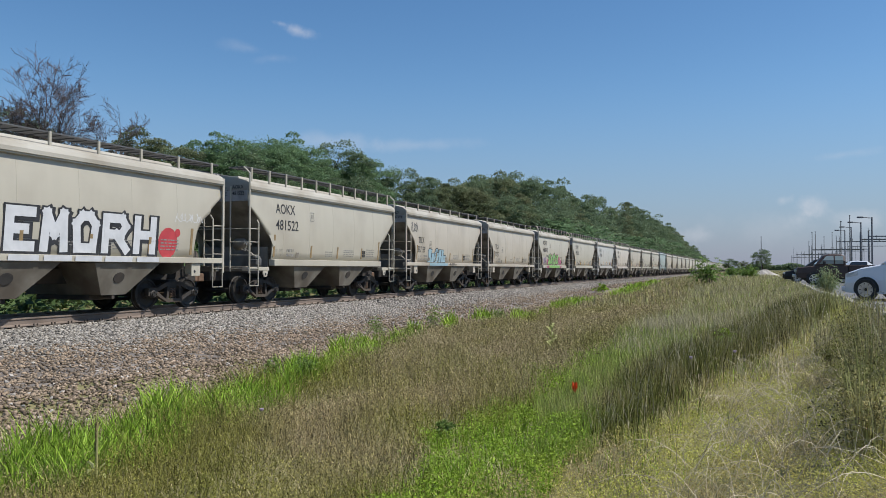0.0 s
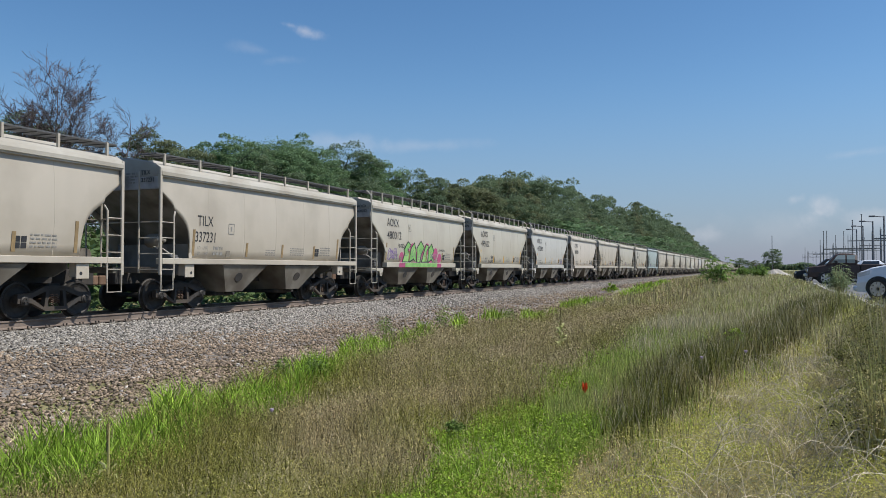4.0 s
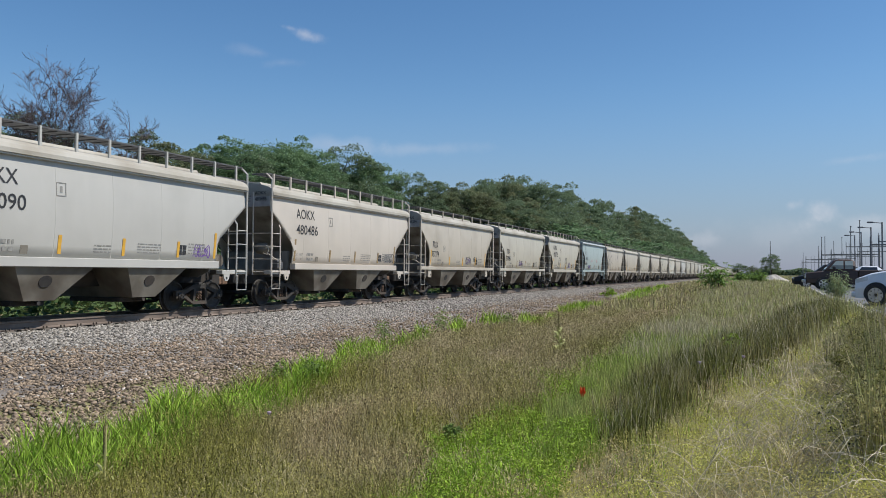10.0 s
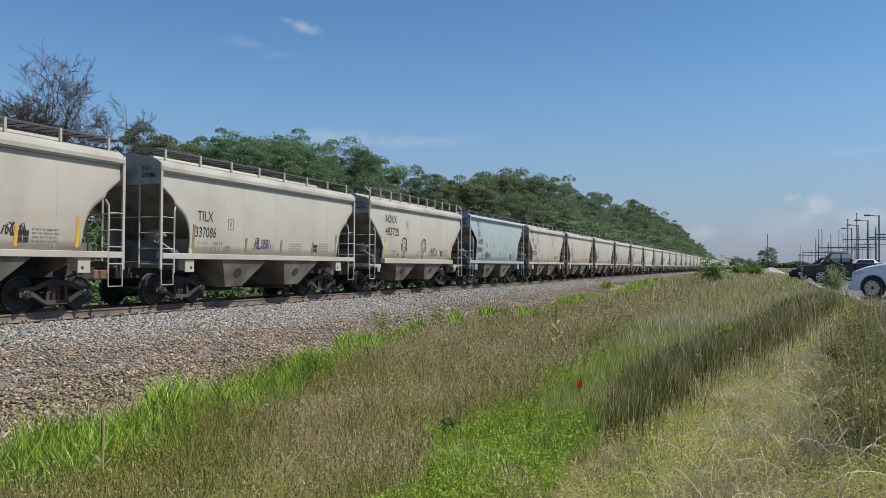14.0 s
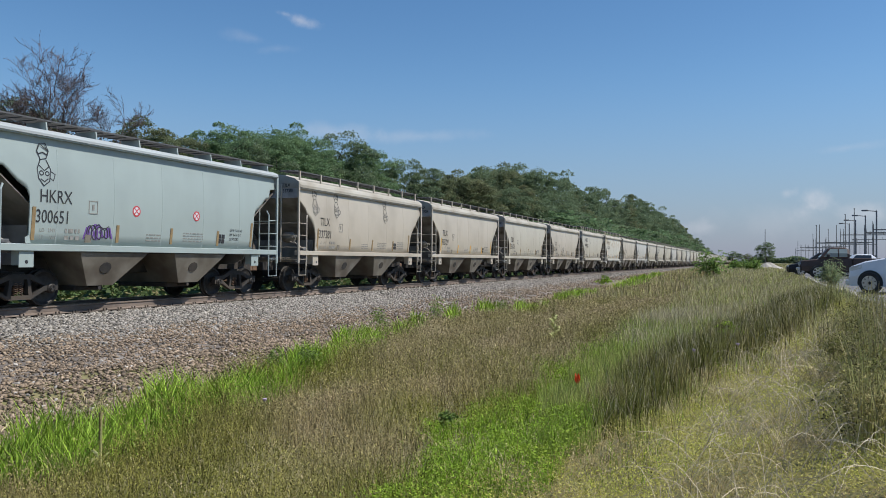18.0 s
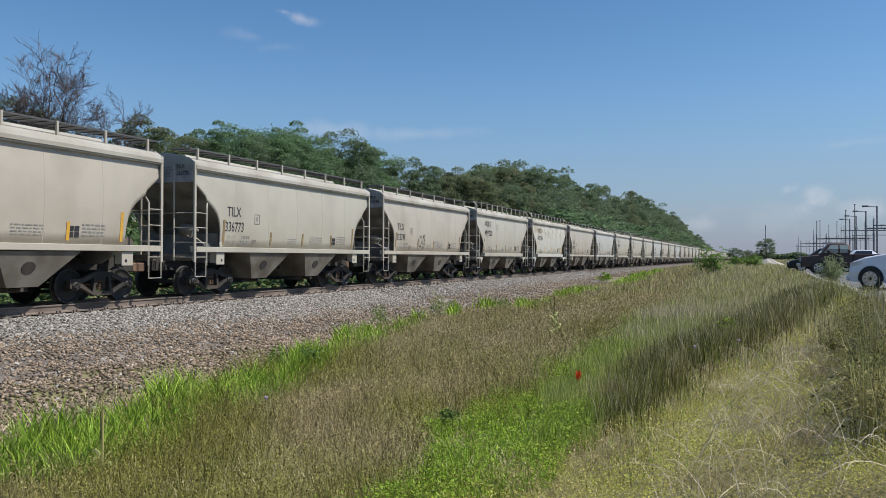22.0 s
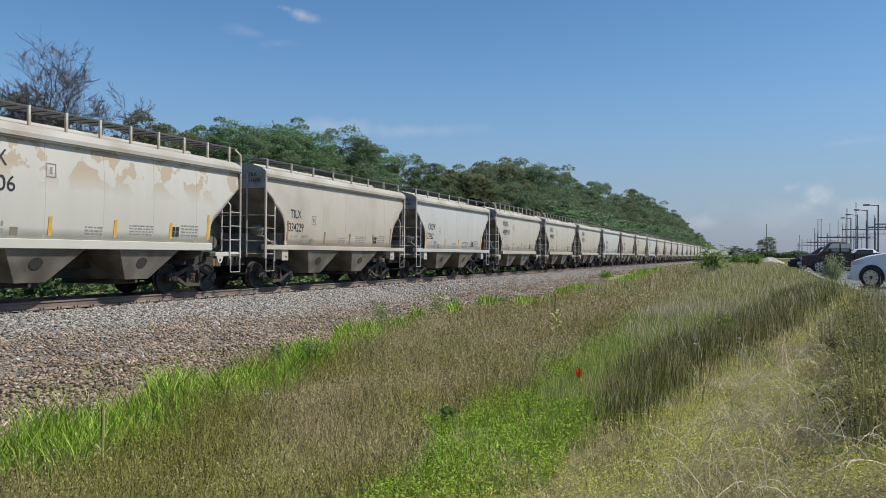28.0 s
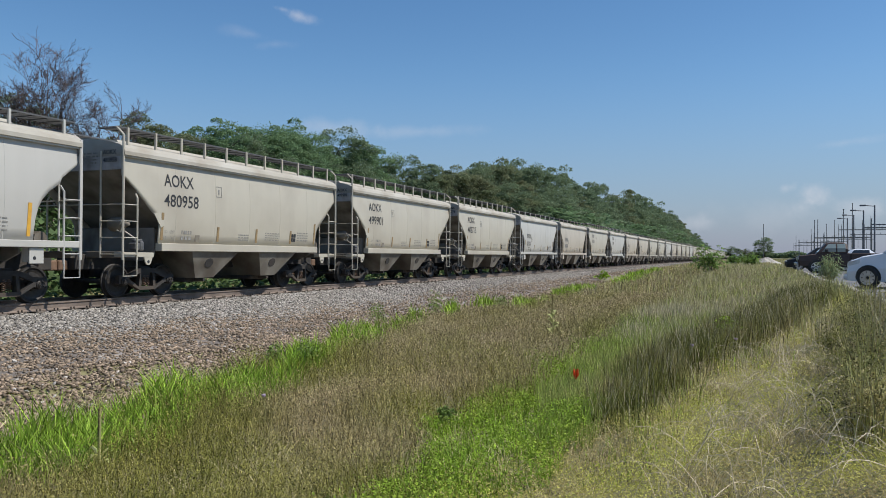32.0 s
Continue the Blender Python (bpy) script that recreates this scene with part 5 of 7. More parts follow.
def tree(k, far, x, y, top, turn, wide=1.0):
    trunk_me, crown_me, word, h = KINDS[3 * k + int(far)]
    z = float(ground_z(x, y))
    s = (top - z) / h
    t = new("tree")
    part("trunk", trunk_me, None, t)
    part("crown", crown_me, None, t)
    t.matrix_basis = pose(x, y, z - 0.1, 0, 0, turn) @ Matrix.Diagonal((s * wide, s * wide, s, 1))
    return tagged(t, ("tall " if s > 1.15 else "leafy ") + word + " in the woods behind the track", "tree", "trees along the railway")


TY = [18, 27, 42, 52, 61, 69, 73.6, 78.5, 90, 114, 141, 202, 291, 401, 560]
TX = [37, 37, 36, 36, 36, 35, 33, 30, 27.5, 27, 27, 27, 27, 27, 27]
TZ = [9.0, 9.6, 10.2, 11.9, 12.8, 12.6, 11.2, 11.0, 13.2, 14.2, 14.5, 17.6, 16.6, 12.7, 8.0]
rnd = random.Random(5)
y, i = 39.5, 0
while y < 540:
    far = y > 105
    x, top = -np.interp(y, TY, TX), np.interp(y, TY, TZ)
    kind = (1, 4, 1, 0)[i % 4] if 45 < y < 72 else ((2, 5, 0, 2)[i % 4] if y < 90 else (0, 3, 0, 5, 3, 0)[i % 6])
    tree(kind, 0 if not far else (1 if y < 300 else 2), x + rnd.uniform(-1, 1), y, top + 0.5 - (0, 0.8, 0.2, 1.1, 0.4)[i % 5] * (1 if not far else 3.4), rnd.uniform(0, 360), 1.0 if not far else 0.8)
    if y > 43:
        tree((kind + 3) % 6, 1 if y < 110 else 2, x - 6 + rnd.uniform(-1.5, 1.5), y + 2, top + 0.3 - rnd.uniform(0.0, 1.4) - (2.0 if far else 0), rnd.uniform(0, 360))
    tree((1, 4, 0)[i % 3], 2, x + 5.5 + rnd.uniform(-1, 1), y + 1.5, max(4.0, top * 0.55) + rnd.uniform(-0.6, 0.6), rnd.uniform(0, 360), 1.15)
    y += rnd.uniform(2.8, 4.2) if y < 100 else rnd.uniform(5.5, 10.5)
    i += 1
for x, y, top, k in ((-37.4, 31.0, 10.0, 0), (-37, 27.2, 9.4, 0), (-35, 31, 6.8, 3), (-38, 33.5, 7.2, 0), (-34, 35, 5.2, 4), (-31, 24, 5.5, 1), (-33, 39, 6.3, 1), (-37, 21, 8.4, 3)):
    tree(k, 0, x, y, top, x * 40)
tree(3, 1, 3.5, 258, 7.6, 30, 1.0)
tree(0, 2, -12, 520, 8.2, 80, 1.9)
tree(5, 2, -4, 560, 7.0, 10, 1.9)
for k, (x, y, h, th, reach, boughs) in enumerate(((-34.2, 30.8, 11.3, 0.11, 2.5, 16), (-33.6, 31.4, 10.5, 0.08, 2.0, 12), (-35.2, 29.6, 9.9, 0.07, 1.9, 10), (-31.9, 33.4, 9.9, 0.07, 1.8, 9), (-34.4, 32.3, 8.9, 0.08, 1.9, 10), (-35.4, 30.6, 9.2, 0.08, 1.9, 10), (-33.4, 30.4, 8.6, 0.08, 1.9, 10))):
    z = float(ground_z(x, y))
    dead = new("bare_tree")
    dead.matrix_basis = pose(x, y, z - 0.2, 0, 0, 50 * k)
    tagged(dead, "dead leafless tree with fine brown twigs behind the track", "tree", "bare trees")
    trunk_g, crown_g = bare(60 + k, h - z, th, reach, boughs)
    part("trunk", trunk_g, M["dead_bark"], dead)
    part("bare_crown", crown_g, M["dead_bark"], dead)
    if k > 3:
        rg = np.random.default_rng(k)
        q = rg.normal(size=(5200, 3)) * np.array([1.2, 1.2, 1.1]) + np.array([0, 0, (h - z) * 0.60])
        part("withered_leaves", bulk("withered_leaves", *leaves(q[:, 0], q[:, 1], q[:, 2], rg.uniform(0.04, 0.09, 5200)), M["withered"]), None, dead, "sparse brown leaves")
# weeds and saplings at the foot of the woods
n = 16000
ux, uy = RNG.uniform(-26.5, -20.4, n), 8 + 130 * RNG.uniform(0, 1, n) ** 1.5
tall = 0.35 + 1.05 * (np.sin(ux * 1.3 + uy * 0.5) * 0.5 + 0.5) * RNG.uniform(0, 1, n)
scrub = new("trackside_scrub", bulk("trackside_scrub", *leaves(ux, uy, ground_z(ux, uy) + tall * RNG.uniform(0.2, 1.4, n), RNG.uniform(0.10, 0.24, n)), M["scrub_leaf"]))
tagged(scrub, "low scrub at the edge of the woods, green darkened for shade", "scrub", kind="stuff")
n = 30000
ux, uy = RNG.uniform(-36, -23.5, n), 10 + 120 * RNG.uniform(0, 1, n) ** 1.4
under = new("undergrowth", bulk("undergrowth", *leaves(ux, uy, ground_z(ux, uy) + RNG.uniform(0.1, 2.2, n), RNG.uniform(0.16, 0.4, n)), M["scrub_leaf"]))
tagged(under, "shaded green undergrowth beneath the trees", "undergrowth", kind="stuff")
n = 26000
ux = RNG.uniform(0, 1, n) ** 1.5 * 380 - 25
uy = 780 + RNG.uniform(-12, 12, n) + 0.4 * ux
uz = ground_z(ux, uy) + RNG.uniform(0, 1, n) * (4.2 + 1.6 * np.sin(ux * 0.06) + 1.2 * np.sin(ux * 0.21))
wood = new("distant_woods", bulk("distant_woods", *leaves(ux, uy, uz, RNG.uniform(0.9, 1.9, n)), M["leaf_a"]))
tagged(wood, "far line of woods on the horizon", "woods", kind="stuff")

# ---- shrubs and single plants ----


def frond_bush(h, w, stems, seed):
    """Arching stems that carry long feathered leaves."""
    rg = np.random.default_rng(seed)
    g, cx, cy, cz = geo(), [], [], []
    for k in range(stems):
        a, r = k * 2.4 + rg.uniform(-0.4, 0.4), w / 2 * math.sqrt((k + 0.5) / stems) * rg.uniform(0.7, 1.15)
        top = Vector((math.cos(a) * r, math.sin(a) * r, h * (1 - 0.5 * (r / (w / 2)) ** 2) * rg.uniform(0.6, 1.08)))
        tube(g, [(top.x * 0.2, top.y * 0.2, -0.1), (top.x * 0.6, top.y * 0.6, top.z * 0.6), top], 0.002 + 0.0055 * h, 4, 0.001 + 0.002 * h)
        for m in range(7):
            b = a + m * 2.1 + rg.uniform(-0.5, 0.5)
            root = top * rg.uniform(0.5, 1.0)
            ln = h * rg.uniform(0.18, 0.34)
            way = Vector((math.cos(b), math.sin(b), rg.uniform(0.0, 1.1))).normalized()
            for q in np.linspace(0.2, 1, 8):
                p = root + way * ln * q + Vector((0, 0, -0.75 * ln * q * q))
                cx.append(p.x + rg.normal() * 0.015 * h)
                cy.append(p.y + rg.normal() * 0.015 * h)
                cz.append(p.z + rg.normal() * 0.01 * h)
    return g, (np.array(cx), np.array(cy), np.array(cz))


def shrub(x, y, h, w, stems, seed, size, mat, label, name="shrub", z=None):
    g, (cx, cy, cz) = frond_bush(h, w, stems, seed)
    ob = new(name)
    ob.location = (x, y, float(ground_z(x, y)) if z is None else z)
    tagged(part("stem_cluster", g, M["bark"] if h > 1.1 else M["stiff"], ob), kind="stuff")
    part("foliage", bulk("foliage", *leaves(cx, cy, cz, size * np.random.default_rng(seed).uniform(0.7, 1.3, len(cx)), 0.6, 2.4), M[mat]), None, ob)
    return tagged(ob, label, "shrub", "shrubs by the track")


shrub(-3.35, 70, 2.75, 2.9, 20, 1, 0.11, "leaf_d", "green sumac bush with feathery fronds in the grass")
shrub(-0.2, 92, 1.75, 2.6, 36, 2, 0.08, "leaf_d", "low green shrub in tall grass")
shrub(-1.9, 96, 1.5, 2.2, 30, 3, 0.08, "leaf_d", "low green shrub in tall grass")
shrub(2.75, 33.5, 1.05, 1.0, 60, 4, 0.026, "leaf_e", "grey-green shrub at the edge of the car park")
shrub(-0.35, 14.4, 0.55, 0.55, 20, 5, 0.02, "forb", "bright green leafy weed in the olive grass")
shrub(-10.6, 61, 0.75, 1.3, 20, 6, 0.05, "lush", "green weed clump at the foot of the ballast")
for k, (x, y, h) in enumerate(((-8.9, 29.0, 1.05), (-9.9, 24.6, 1.1), (-10.2, 20.9, 1.0), (-7.6, 12.6, 0.75), (-8.1, 12.3, 0.7), (-3.15, 8.2, 0.36))):
    shrub(x, y, h * 0.9, h * 0.38, 11, 20 + k, 0.026, "weed_green", "upright green weed at the edge of the ballast", "weed")

for k, (x, y, h) in enumerate(((1.02, 8.2, 0.95), (1.22, 9.1, 0.9), (0.86, 7.2, 0.85), (1.35, 10.4, 0.95), (1.5, 11.9, 0.9), (1.15, 9.9, 0.7), (1.62, 13.6, 0.85), (0.72, 6.3, 0.75), (1.3, 12.6, 0.8), (0.95, 10.8, 0.6))):
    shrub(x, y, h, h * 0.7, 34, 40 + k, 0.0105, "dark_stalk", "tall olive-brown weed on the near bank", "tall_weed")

# mulleins: a stalk over pale leaves
M["low_forb"] = material("yellow_green_weeds", (0.56, 0.54, 0.14), (0.40, 0.42, 0.09), 3, 0.7, island=0.35, through_light=0.4, gloss=0.3, c3=(0.40, 0.32, 0.16), big=1.2, space="World")
M.update(
    mullein=material("felted_pale_leaves", (0.48, 0.49, 0.20), (0.38, 0.41, 0.14), 6, 0.8, each=0.1, through_light=0.2), petal=material("orange_red_petals", (0.80, 0.10, 0.02), (0.70, 0.07, 0.02), 6, 0.5, through_light=0.2),
    thistle=material("mauve_petals", (0.50, 0.38, 0.48), (0.42, 0.32, 0.42), 6, 0.6), seed=material("brown_seed_head", (0.24, 0.21, 0.08), (0.17, 0.14, 0.055), 9, 0.9),
)


def mullein(x, y, h, seed, leafy=13):
    rnd = random.Random(seed)
    ob = new("mullein")
    ob.location = (x, y, float(ground_z(x, y)))
    tagged(ob, "tall mullein with pale felted leaves and a brown spike", "plant", "mulleins")
    g = tube(geo(), [(0, 0, -0.05), (0.01, 0, h * 0.6), (0, 0.01, h)], 0.014, 6, 0.010)
    part("stalk", g, M["stiff"], ob)
    sp = geo()
    for k in range(110):
        z = h * rnd.uniform(0.62, 1.0)
        a = rnd.uniform(0, math.tau)
        q = 0.013 * (1.15 - z / h) / 0.35 if leafy > 5 else 0.006
        box(sp, q * math.cos(a) - 0.006, q * math.cos(a) + 0.006, q * math.sin(a) - 0.006, q * math.sin(a) + 0.006, z, z + 0.016)
    part("flower_spike", sp, M["seed"], ob)
    for k in range(leafy):
        z, a = h * (0.15 + 0.5 * k / 13), k * 2.4
        ln, wd = (0.25 if leafy > 5 else 0.12) * (1 - 0.55 * k / 13), (0.10 if leafy > 5 else 0.05)
        c, s = math.cos(a), math.sin(a)
        pts = [(0.01, 0, 0), (0.35 * ln, wd / 2, 0.09), (0.35 * ln, -wd / 2, 0.09), (0.75 * ln, wd / 2.4, 0.12), (0.75 * ln, -wd / 2.4, 0.12), (ln, 0, 0.08)]
        v = [(p * c - q * s, p * s + q * c, z + r) for p, q, r in pts]
        part("leaf", put(geo(), v, [(0, 2, 1), (1, 2, 4, 3), (3, 4, 5)]), M["mullein"], ob)


mullein(-4.2, 17.6, 1.08, 1)
mullein(-5.55, 5.6, 0.66, 2, 5)
flower = new("poppy")
flower.location = (-2.05, 9.85, float(ground_z(-2.05, 9.85)) - 0.06)
tagged(flower, "single orange-red flower in green grass", "flower")
part("stem", tube(geo(), [(0, 0, 0), (0.01, 0, 0.2), (0, 0, 0.36)], 0.005, 5), M["forb"], flower)
for k in range(5):
    a = math.tau * k / 5
    c, s = math.cos(a), math.sin(a)
    v = [(0, 0, 0.34), (0.026 * c - 0.03 * s, 0.026 * s + 0.03 * c, 0.41), (0.034 * c, 0.034 * s, 0.49), (0.026 * c + 0.03 * s, 0.026 * s - 0.03 * c, 0.41)]
    part("petal", put(geo(), v, [(0, 1, 2, 3)]), M["petal"], flower)
for k, (x, y) in enumerate(((-0.75, 11.2), (-0.2, 11.6), (-5.0, 7.4))):
    th = new("thistle")
    th.location = (x, y, float(ground_z(x, y)))
    tagged(th, "mauve thistle head on a thin stem", "flower", "thistles")
    part("stem", tube(geo(), [(0, 0, 0), (0.02, 0, 0.25), (0, 0, 0.42)], 0.004, 4), M["stiff"], th)
    part("head", put(geo(), [(0.022 * math.cos(q) * r, 0.022 * math.sin(q) * r, 0.42 + 0.016 * j) for j, r in enumerate((0.5, 1.0, 1.1)) for q in np.arange(0, math.tau, math.tau / 8)],
                     [(8 * j + i, 8 * j + (i + 1) % 8, 8 * j + 8 + (i + 1) % 8, 8 * j + 8 + i) for j in range(2) for i in range(8)] + [tuple(range(16, 24))]), M["thistle"], th)

# ---- car park ----
lot = new("car_park", mesh_of("car_park", prism(geo(), [(2.75, 8), (2.45, 20), (2.7, 26), (2.55, 34), (2.9, 48), (3.1, 80), (5, 110), (9, 170), (60, 170), (60, -8), (3.2, -8)], 0.18, 0.315, "z"), M["asphalt"]))
tagged(lot, "weathered grey asphalt car park beside the weeds", "car park", kind="structure")
M.update(
    car_white=material("white_car_paint", (0.74, 0.76, 0.79), (0.72, 0.74, 0.77), 2, 0.22, gloss=0.6), car_brown=material("dark_brown_car_paint", (0.062, 0.044, 0.038), (0.075, 0.052, 0.045), 2, 0.55, gloss=0.3),
    car_black=material("black_car_paint", (0.012, 0.012, 0.013), (0.02, 0.02, 0.021), 2, 0.5, gloss=0.3), tyre=material("tyre_rubber", (0.025, 0.025, 0.025), (0.04, 0.038, 0.036), 8, 0.85),
    alloy=material("alloy_wheel", (0.55, 0.56, 0.57), (0.42, 0.43, 0.44), 6, 0.35, metal=0.8), trim=material("black_plastic_trim", (0.02, 0.02, 0.02), (0.03, 0.03, 0.03), 5, 0.6),
    # the second glass is opaque; its pale colour imitates light through the cab
    glass=material("tinted_car_glass", (0.03, 0.035, 0.04), (0.03, 0.035, 0.04), 2, 0.06, gloss=0.9), clear=material("lit_through_car_glass", (0.24, 0.29, 0.27), (0.22, 0.26, 0.25), 2, 0.08, gloss=0.9),
    lamp_lens=material("headlamp_lens", (0.62, 0.64, 0.66), (0.5, 0.5, 0.52), 8, 0.1, gloss=0.9), red_lens=material("red_lamp_lens", (0.35, 0.04, 0.02), (0.3, 0.03, 0.02), 8, 0.2),
    dark_steel=material("weathered_dark_steel", (0.13, 0.135, 0.145), (0.18, 0.185, 0.195), 3, 0.7, metal=0.2), pale_gravel=material("pale_gravel", (0.42, 0.39, 0.34), (0.33, 0.30, 0.26), 5, 0.95, 0.3, space="World"),
)


def shell(stations, mat, name, parent):
    """A body lofted over stations (along, low, high, half width low, half width high)."""
    v, f = [], []
    for x, lo, hi, wl, wh in stations:
        m = lo + (hi - lo) * 0.45
        v += [(x, -wl, lo), (x, -max(wl, wh) - 0.02, m), (x, -wh, hi - 0.04), (x, -wh + 0.07, hi), (x, wh - 0.07, hi), (x, wh, hi - 0.04), (x, max(wl, wh) + 0.02, m), (x, wl, lo)]
    for i in range(len(stations) - 1):
        f += [(8 * i + j, 8 * i + (j + 1) % 8, 8 * i + 8 + (j + 1) % 8, 8 * i + 8 + j) for j in range(8)]
    f += [tuple(range(8)), tuple(range(8 * (len(stations) - 1), 8 * len(stations)))]
    return part(name, put(geo(), v, f), mat, parent, "", False)


def road_wheel(parent, x, y, s, r, spokes):
    w = new("wheel")
    w.parent, w.location = parent, (x, y, r)
    g = geo()
    n = 26
    prof = [(-0.10, r * 0.68), (-0.11, r * 0.95), (-0.07, r), (0.07, r), (0.11, r * 0.95), (0.10, r * 0.68)]
    v = [(rr * math.cos(math.tau * j / n), a, rr * math.sin(math.tau * j / n)) for a, rr in prof for j in range(n)]
    f = [(i * n + j, i * n + (j + 1) % n, ((i + 1) % 6) * n + (j + 1) % n, ((i + 1) % 6) * n + j) for i in range(6) for j in range(n)]
    part("tyre", put(g, v, f), M["tyre"], w)
    g = geo()
    prism(g, [(r * 0.66 * math.cos(math.tau * j / n), r * 0.66 * math.sin(math.tau * j / n)) for j in range(n)], s * 0.0, s * 0.03, "y")
    part("hub_plate", g, M["trim"], w)
    g = geo()
    for k in range(spokes):
        a = math.tau * k / spokes
        c, q = math.cos(a), math.sin(a)
        poly = [(0.05, 0.035), (r * 0.66, 0.045), (r * 0.66, -0.045), (0.05, -0.035)]
        prism(g, [(p * c - t * q, p * q + t * c) for p, t in poly], s * 0.04, s * 0.09, "y")
    outer, inner = r * 0.70, r * 0.62
    for j in range(n):
        a, b = math.tau * j / n, math.tau * (j + 1) / n
        prism(g, [(outer * math.cos(a), outer * math.sin(a)), (outer * math.cos(b), outer * math.sin(b)), (inner * math.cos(b), inner * math.sin(b)), (inner * math.cos(a), inner * math.sin(a))], s * 0.05, s * 0.10, "y")
    part("rim", g, M["alloy"], w, "spoked alloy rim")


def arch(parent, x, y, s, r):
    """The dark opening of a wheel arch, and its rounded lip."""
    pts = [(x + r * math.cos(a), 0.33 + r * math.sin(a)) for a in np.linspace(-0.25, math.pi + 0.25, 15)]
    part("wheel_arch", prism(geo(), pts, y - s * 0.03, y + s * 0.010, "y"), M["trim"], parent)


def side_glass(a, b, c, s, w0, w1, w2, z0, z1, z2):
    """A side window bent with the body; a, b: its front edge below and above, c: its rear edge."""
    m = a + (b - a) * (z1 - z0) / (z2 - z0)
    return put(geo(), [(a, s * w0, z0), (c, s * w0, z0), (c, s * w1, z1), (m, s * w1, z1), (c, s * w2, z2), (b, s * w2, z2)], [(0, 1, 2, 3), (3, 2, 4, 5)])


def minivan(x, y, z, turn):
    v = new("minivan")
    v.matrix_basis = pose(x, y, z, 0, 0, turn)
    tagged(v, "white minivan with alloy wheels parked on asphalt", "car", "parked vehicles")
    shell([(0.0, 0.30, 0.62, 0.62, 0.60), (0.12, 0.22, 0.80, 0.84, 0.78), (0.55, 0.2, 0.95, 0.92, 0.86), (1.15, 0.2, 1.06, 0.93, 0.88), (1.6, 0.2, 1.12, 0.93, 0.89), (3.6, 0.2, 1.14, 0.93, 0.89), (4.5, 0.24, 1.12, 0.9, 0.85), (4.7, 0.35, 1.0, 0.8, 0.75)], M["car_white"], "body", v)
    shell([(1.15, 1.05, 1.09, 0.86, 0.80), (2.05, 1.05, 1.66, 0.86, 0.68), (2.6, 1.05, 1.74, 0.86, 0.70), (4.1, 1.05, 1.72, 0.86, 0.69), (4.65, 1.05, 1.15, 0.82, 0.72)], M["car_white"], "cabin", v)
    part("windscreen", put(geo(), [(1.24, -0.72, 1.13), (1.24, 0.72, 1.13), (2.02, 0.58, 1.655), (2.02, -0.58, 1.655)], [(0, 1, 2, 3)]), M["glass"], v)
    for s in (-1, 1):
        for a, b, c in ((1.5, 2.1, 2.75), (2.85, 2.85, 3.7)):
            part("side_window", side_glass(a, b, c, s, 0.886, 0.896, 0.770, 1.14, 1.362, 1.60), M["glass"], v)
        for px in (0.76, 3.75):
            arch(v, px, s * 0.942, s, 0.36)
            road_wheel(v, px, s * 0.905, s, 0.315, 9)
        part("headlight", shell_lamp(s), M["lamp_lens"], v, "clear headlight")
        part("mirror", box(geo(), 1.5, 1.72, *sorted((s * 0.93, s * 1.12)), 1.08, 1.24, 0.04), M["car_white"], v)
        part("fog_lamp", box(geo(), 0.03, 0.08, *sorted((s * 0.52, s * 0.68)), 0.34, 0.42, 0.015), M["lamp_lens"], v)
    part("grille", box(geo(), -0.012, 0.05, -0.42, 0.42, 0.42, 0.60, 0.01), M["trim"], v)
    part("bumper", box(geo(), -0.05, 0.12, -0.78, 0.78, 0.24, 0.40, 0.04), M["car_white"], v)


def shell_lamp(s):
    return put(geo(), [(0.06, s * 0.50, 0.63), (0.06, s * 0.50, 0.75), (0.09, s * 0.80, 0.64), (0.11, s * 0.805, 0.78), (0.50, s * 0.915, 0.74), (0.52, s * 0.905, 0.86)], [(0, 2, 3, 1), (2, 4, 5, 3)])


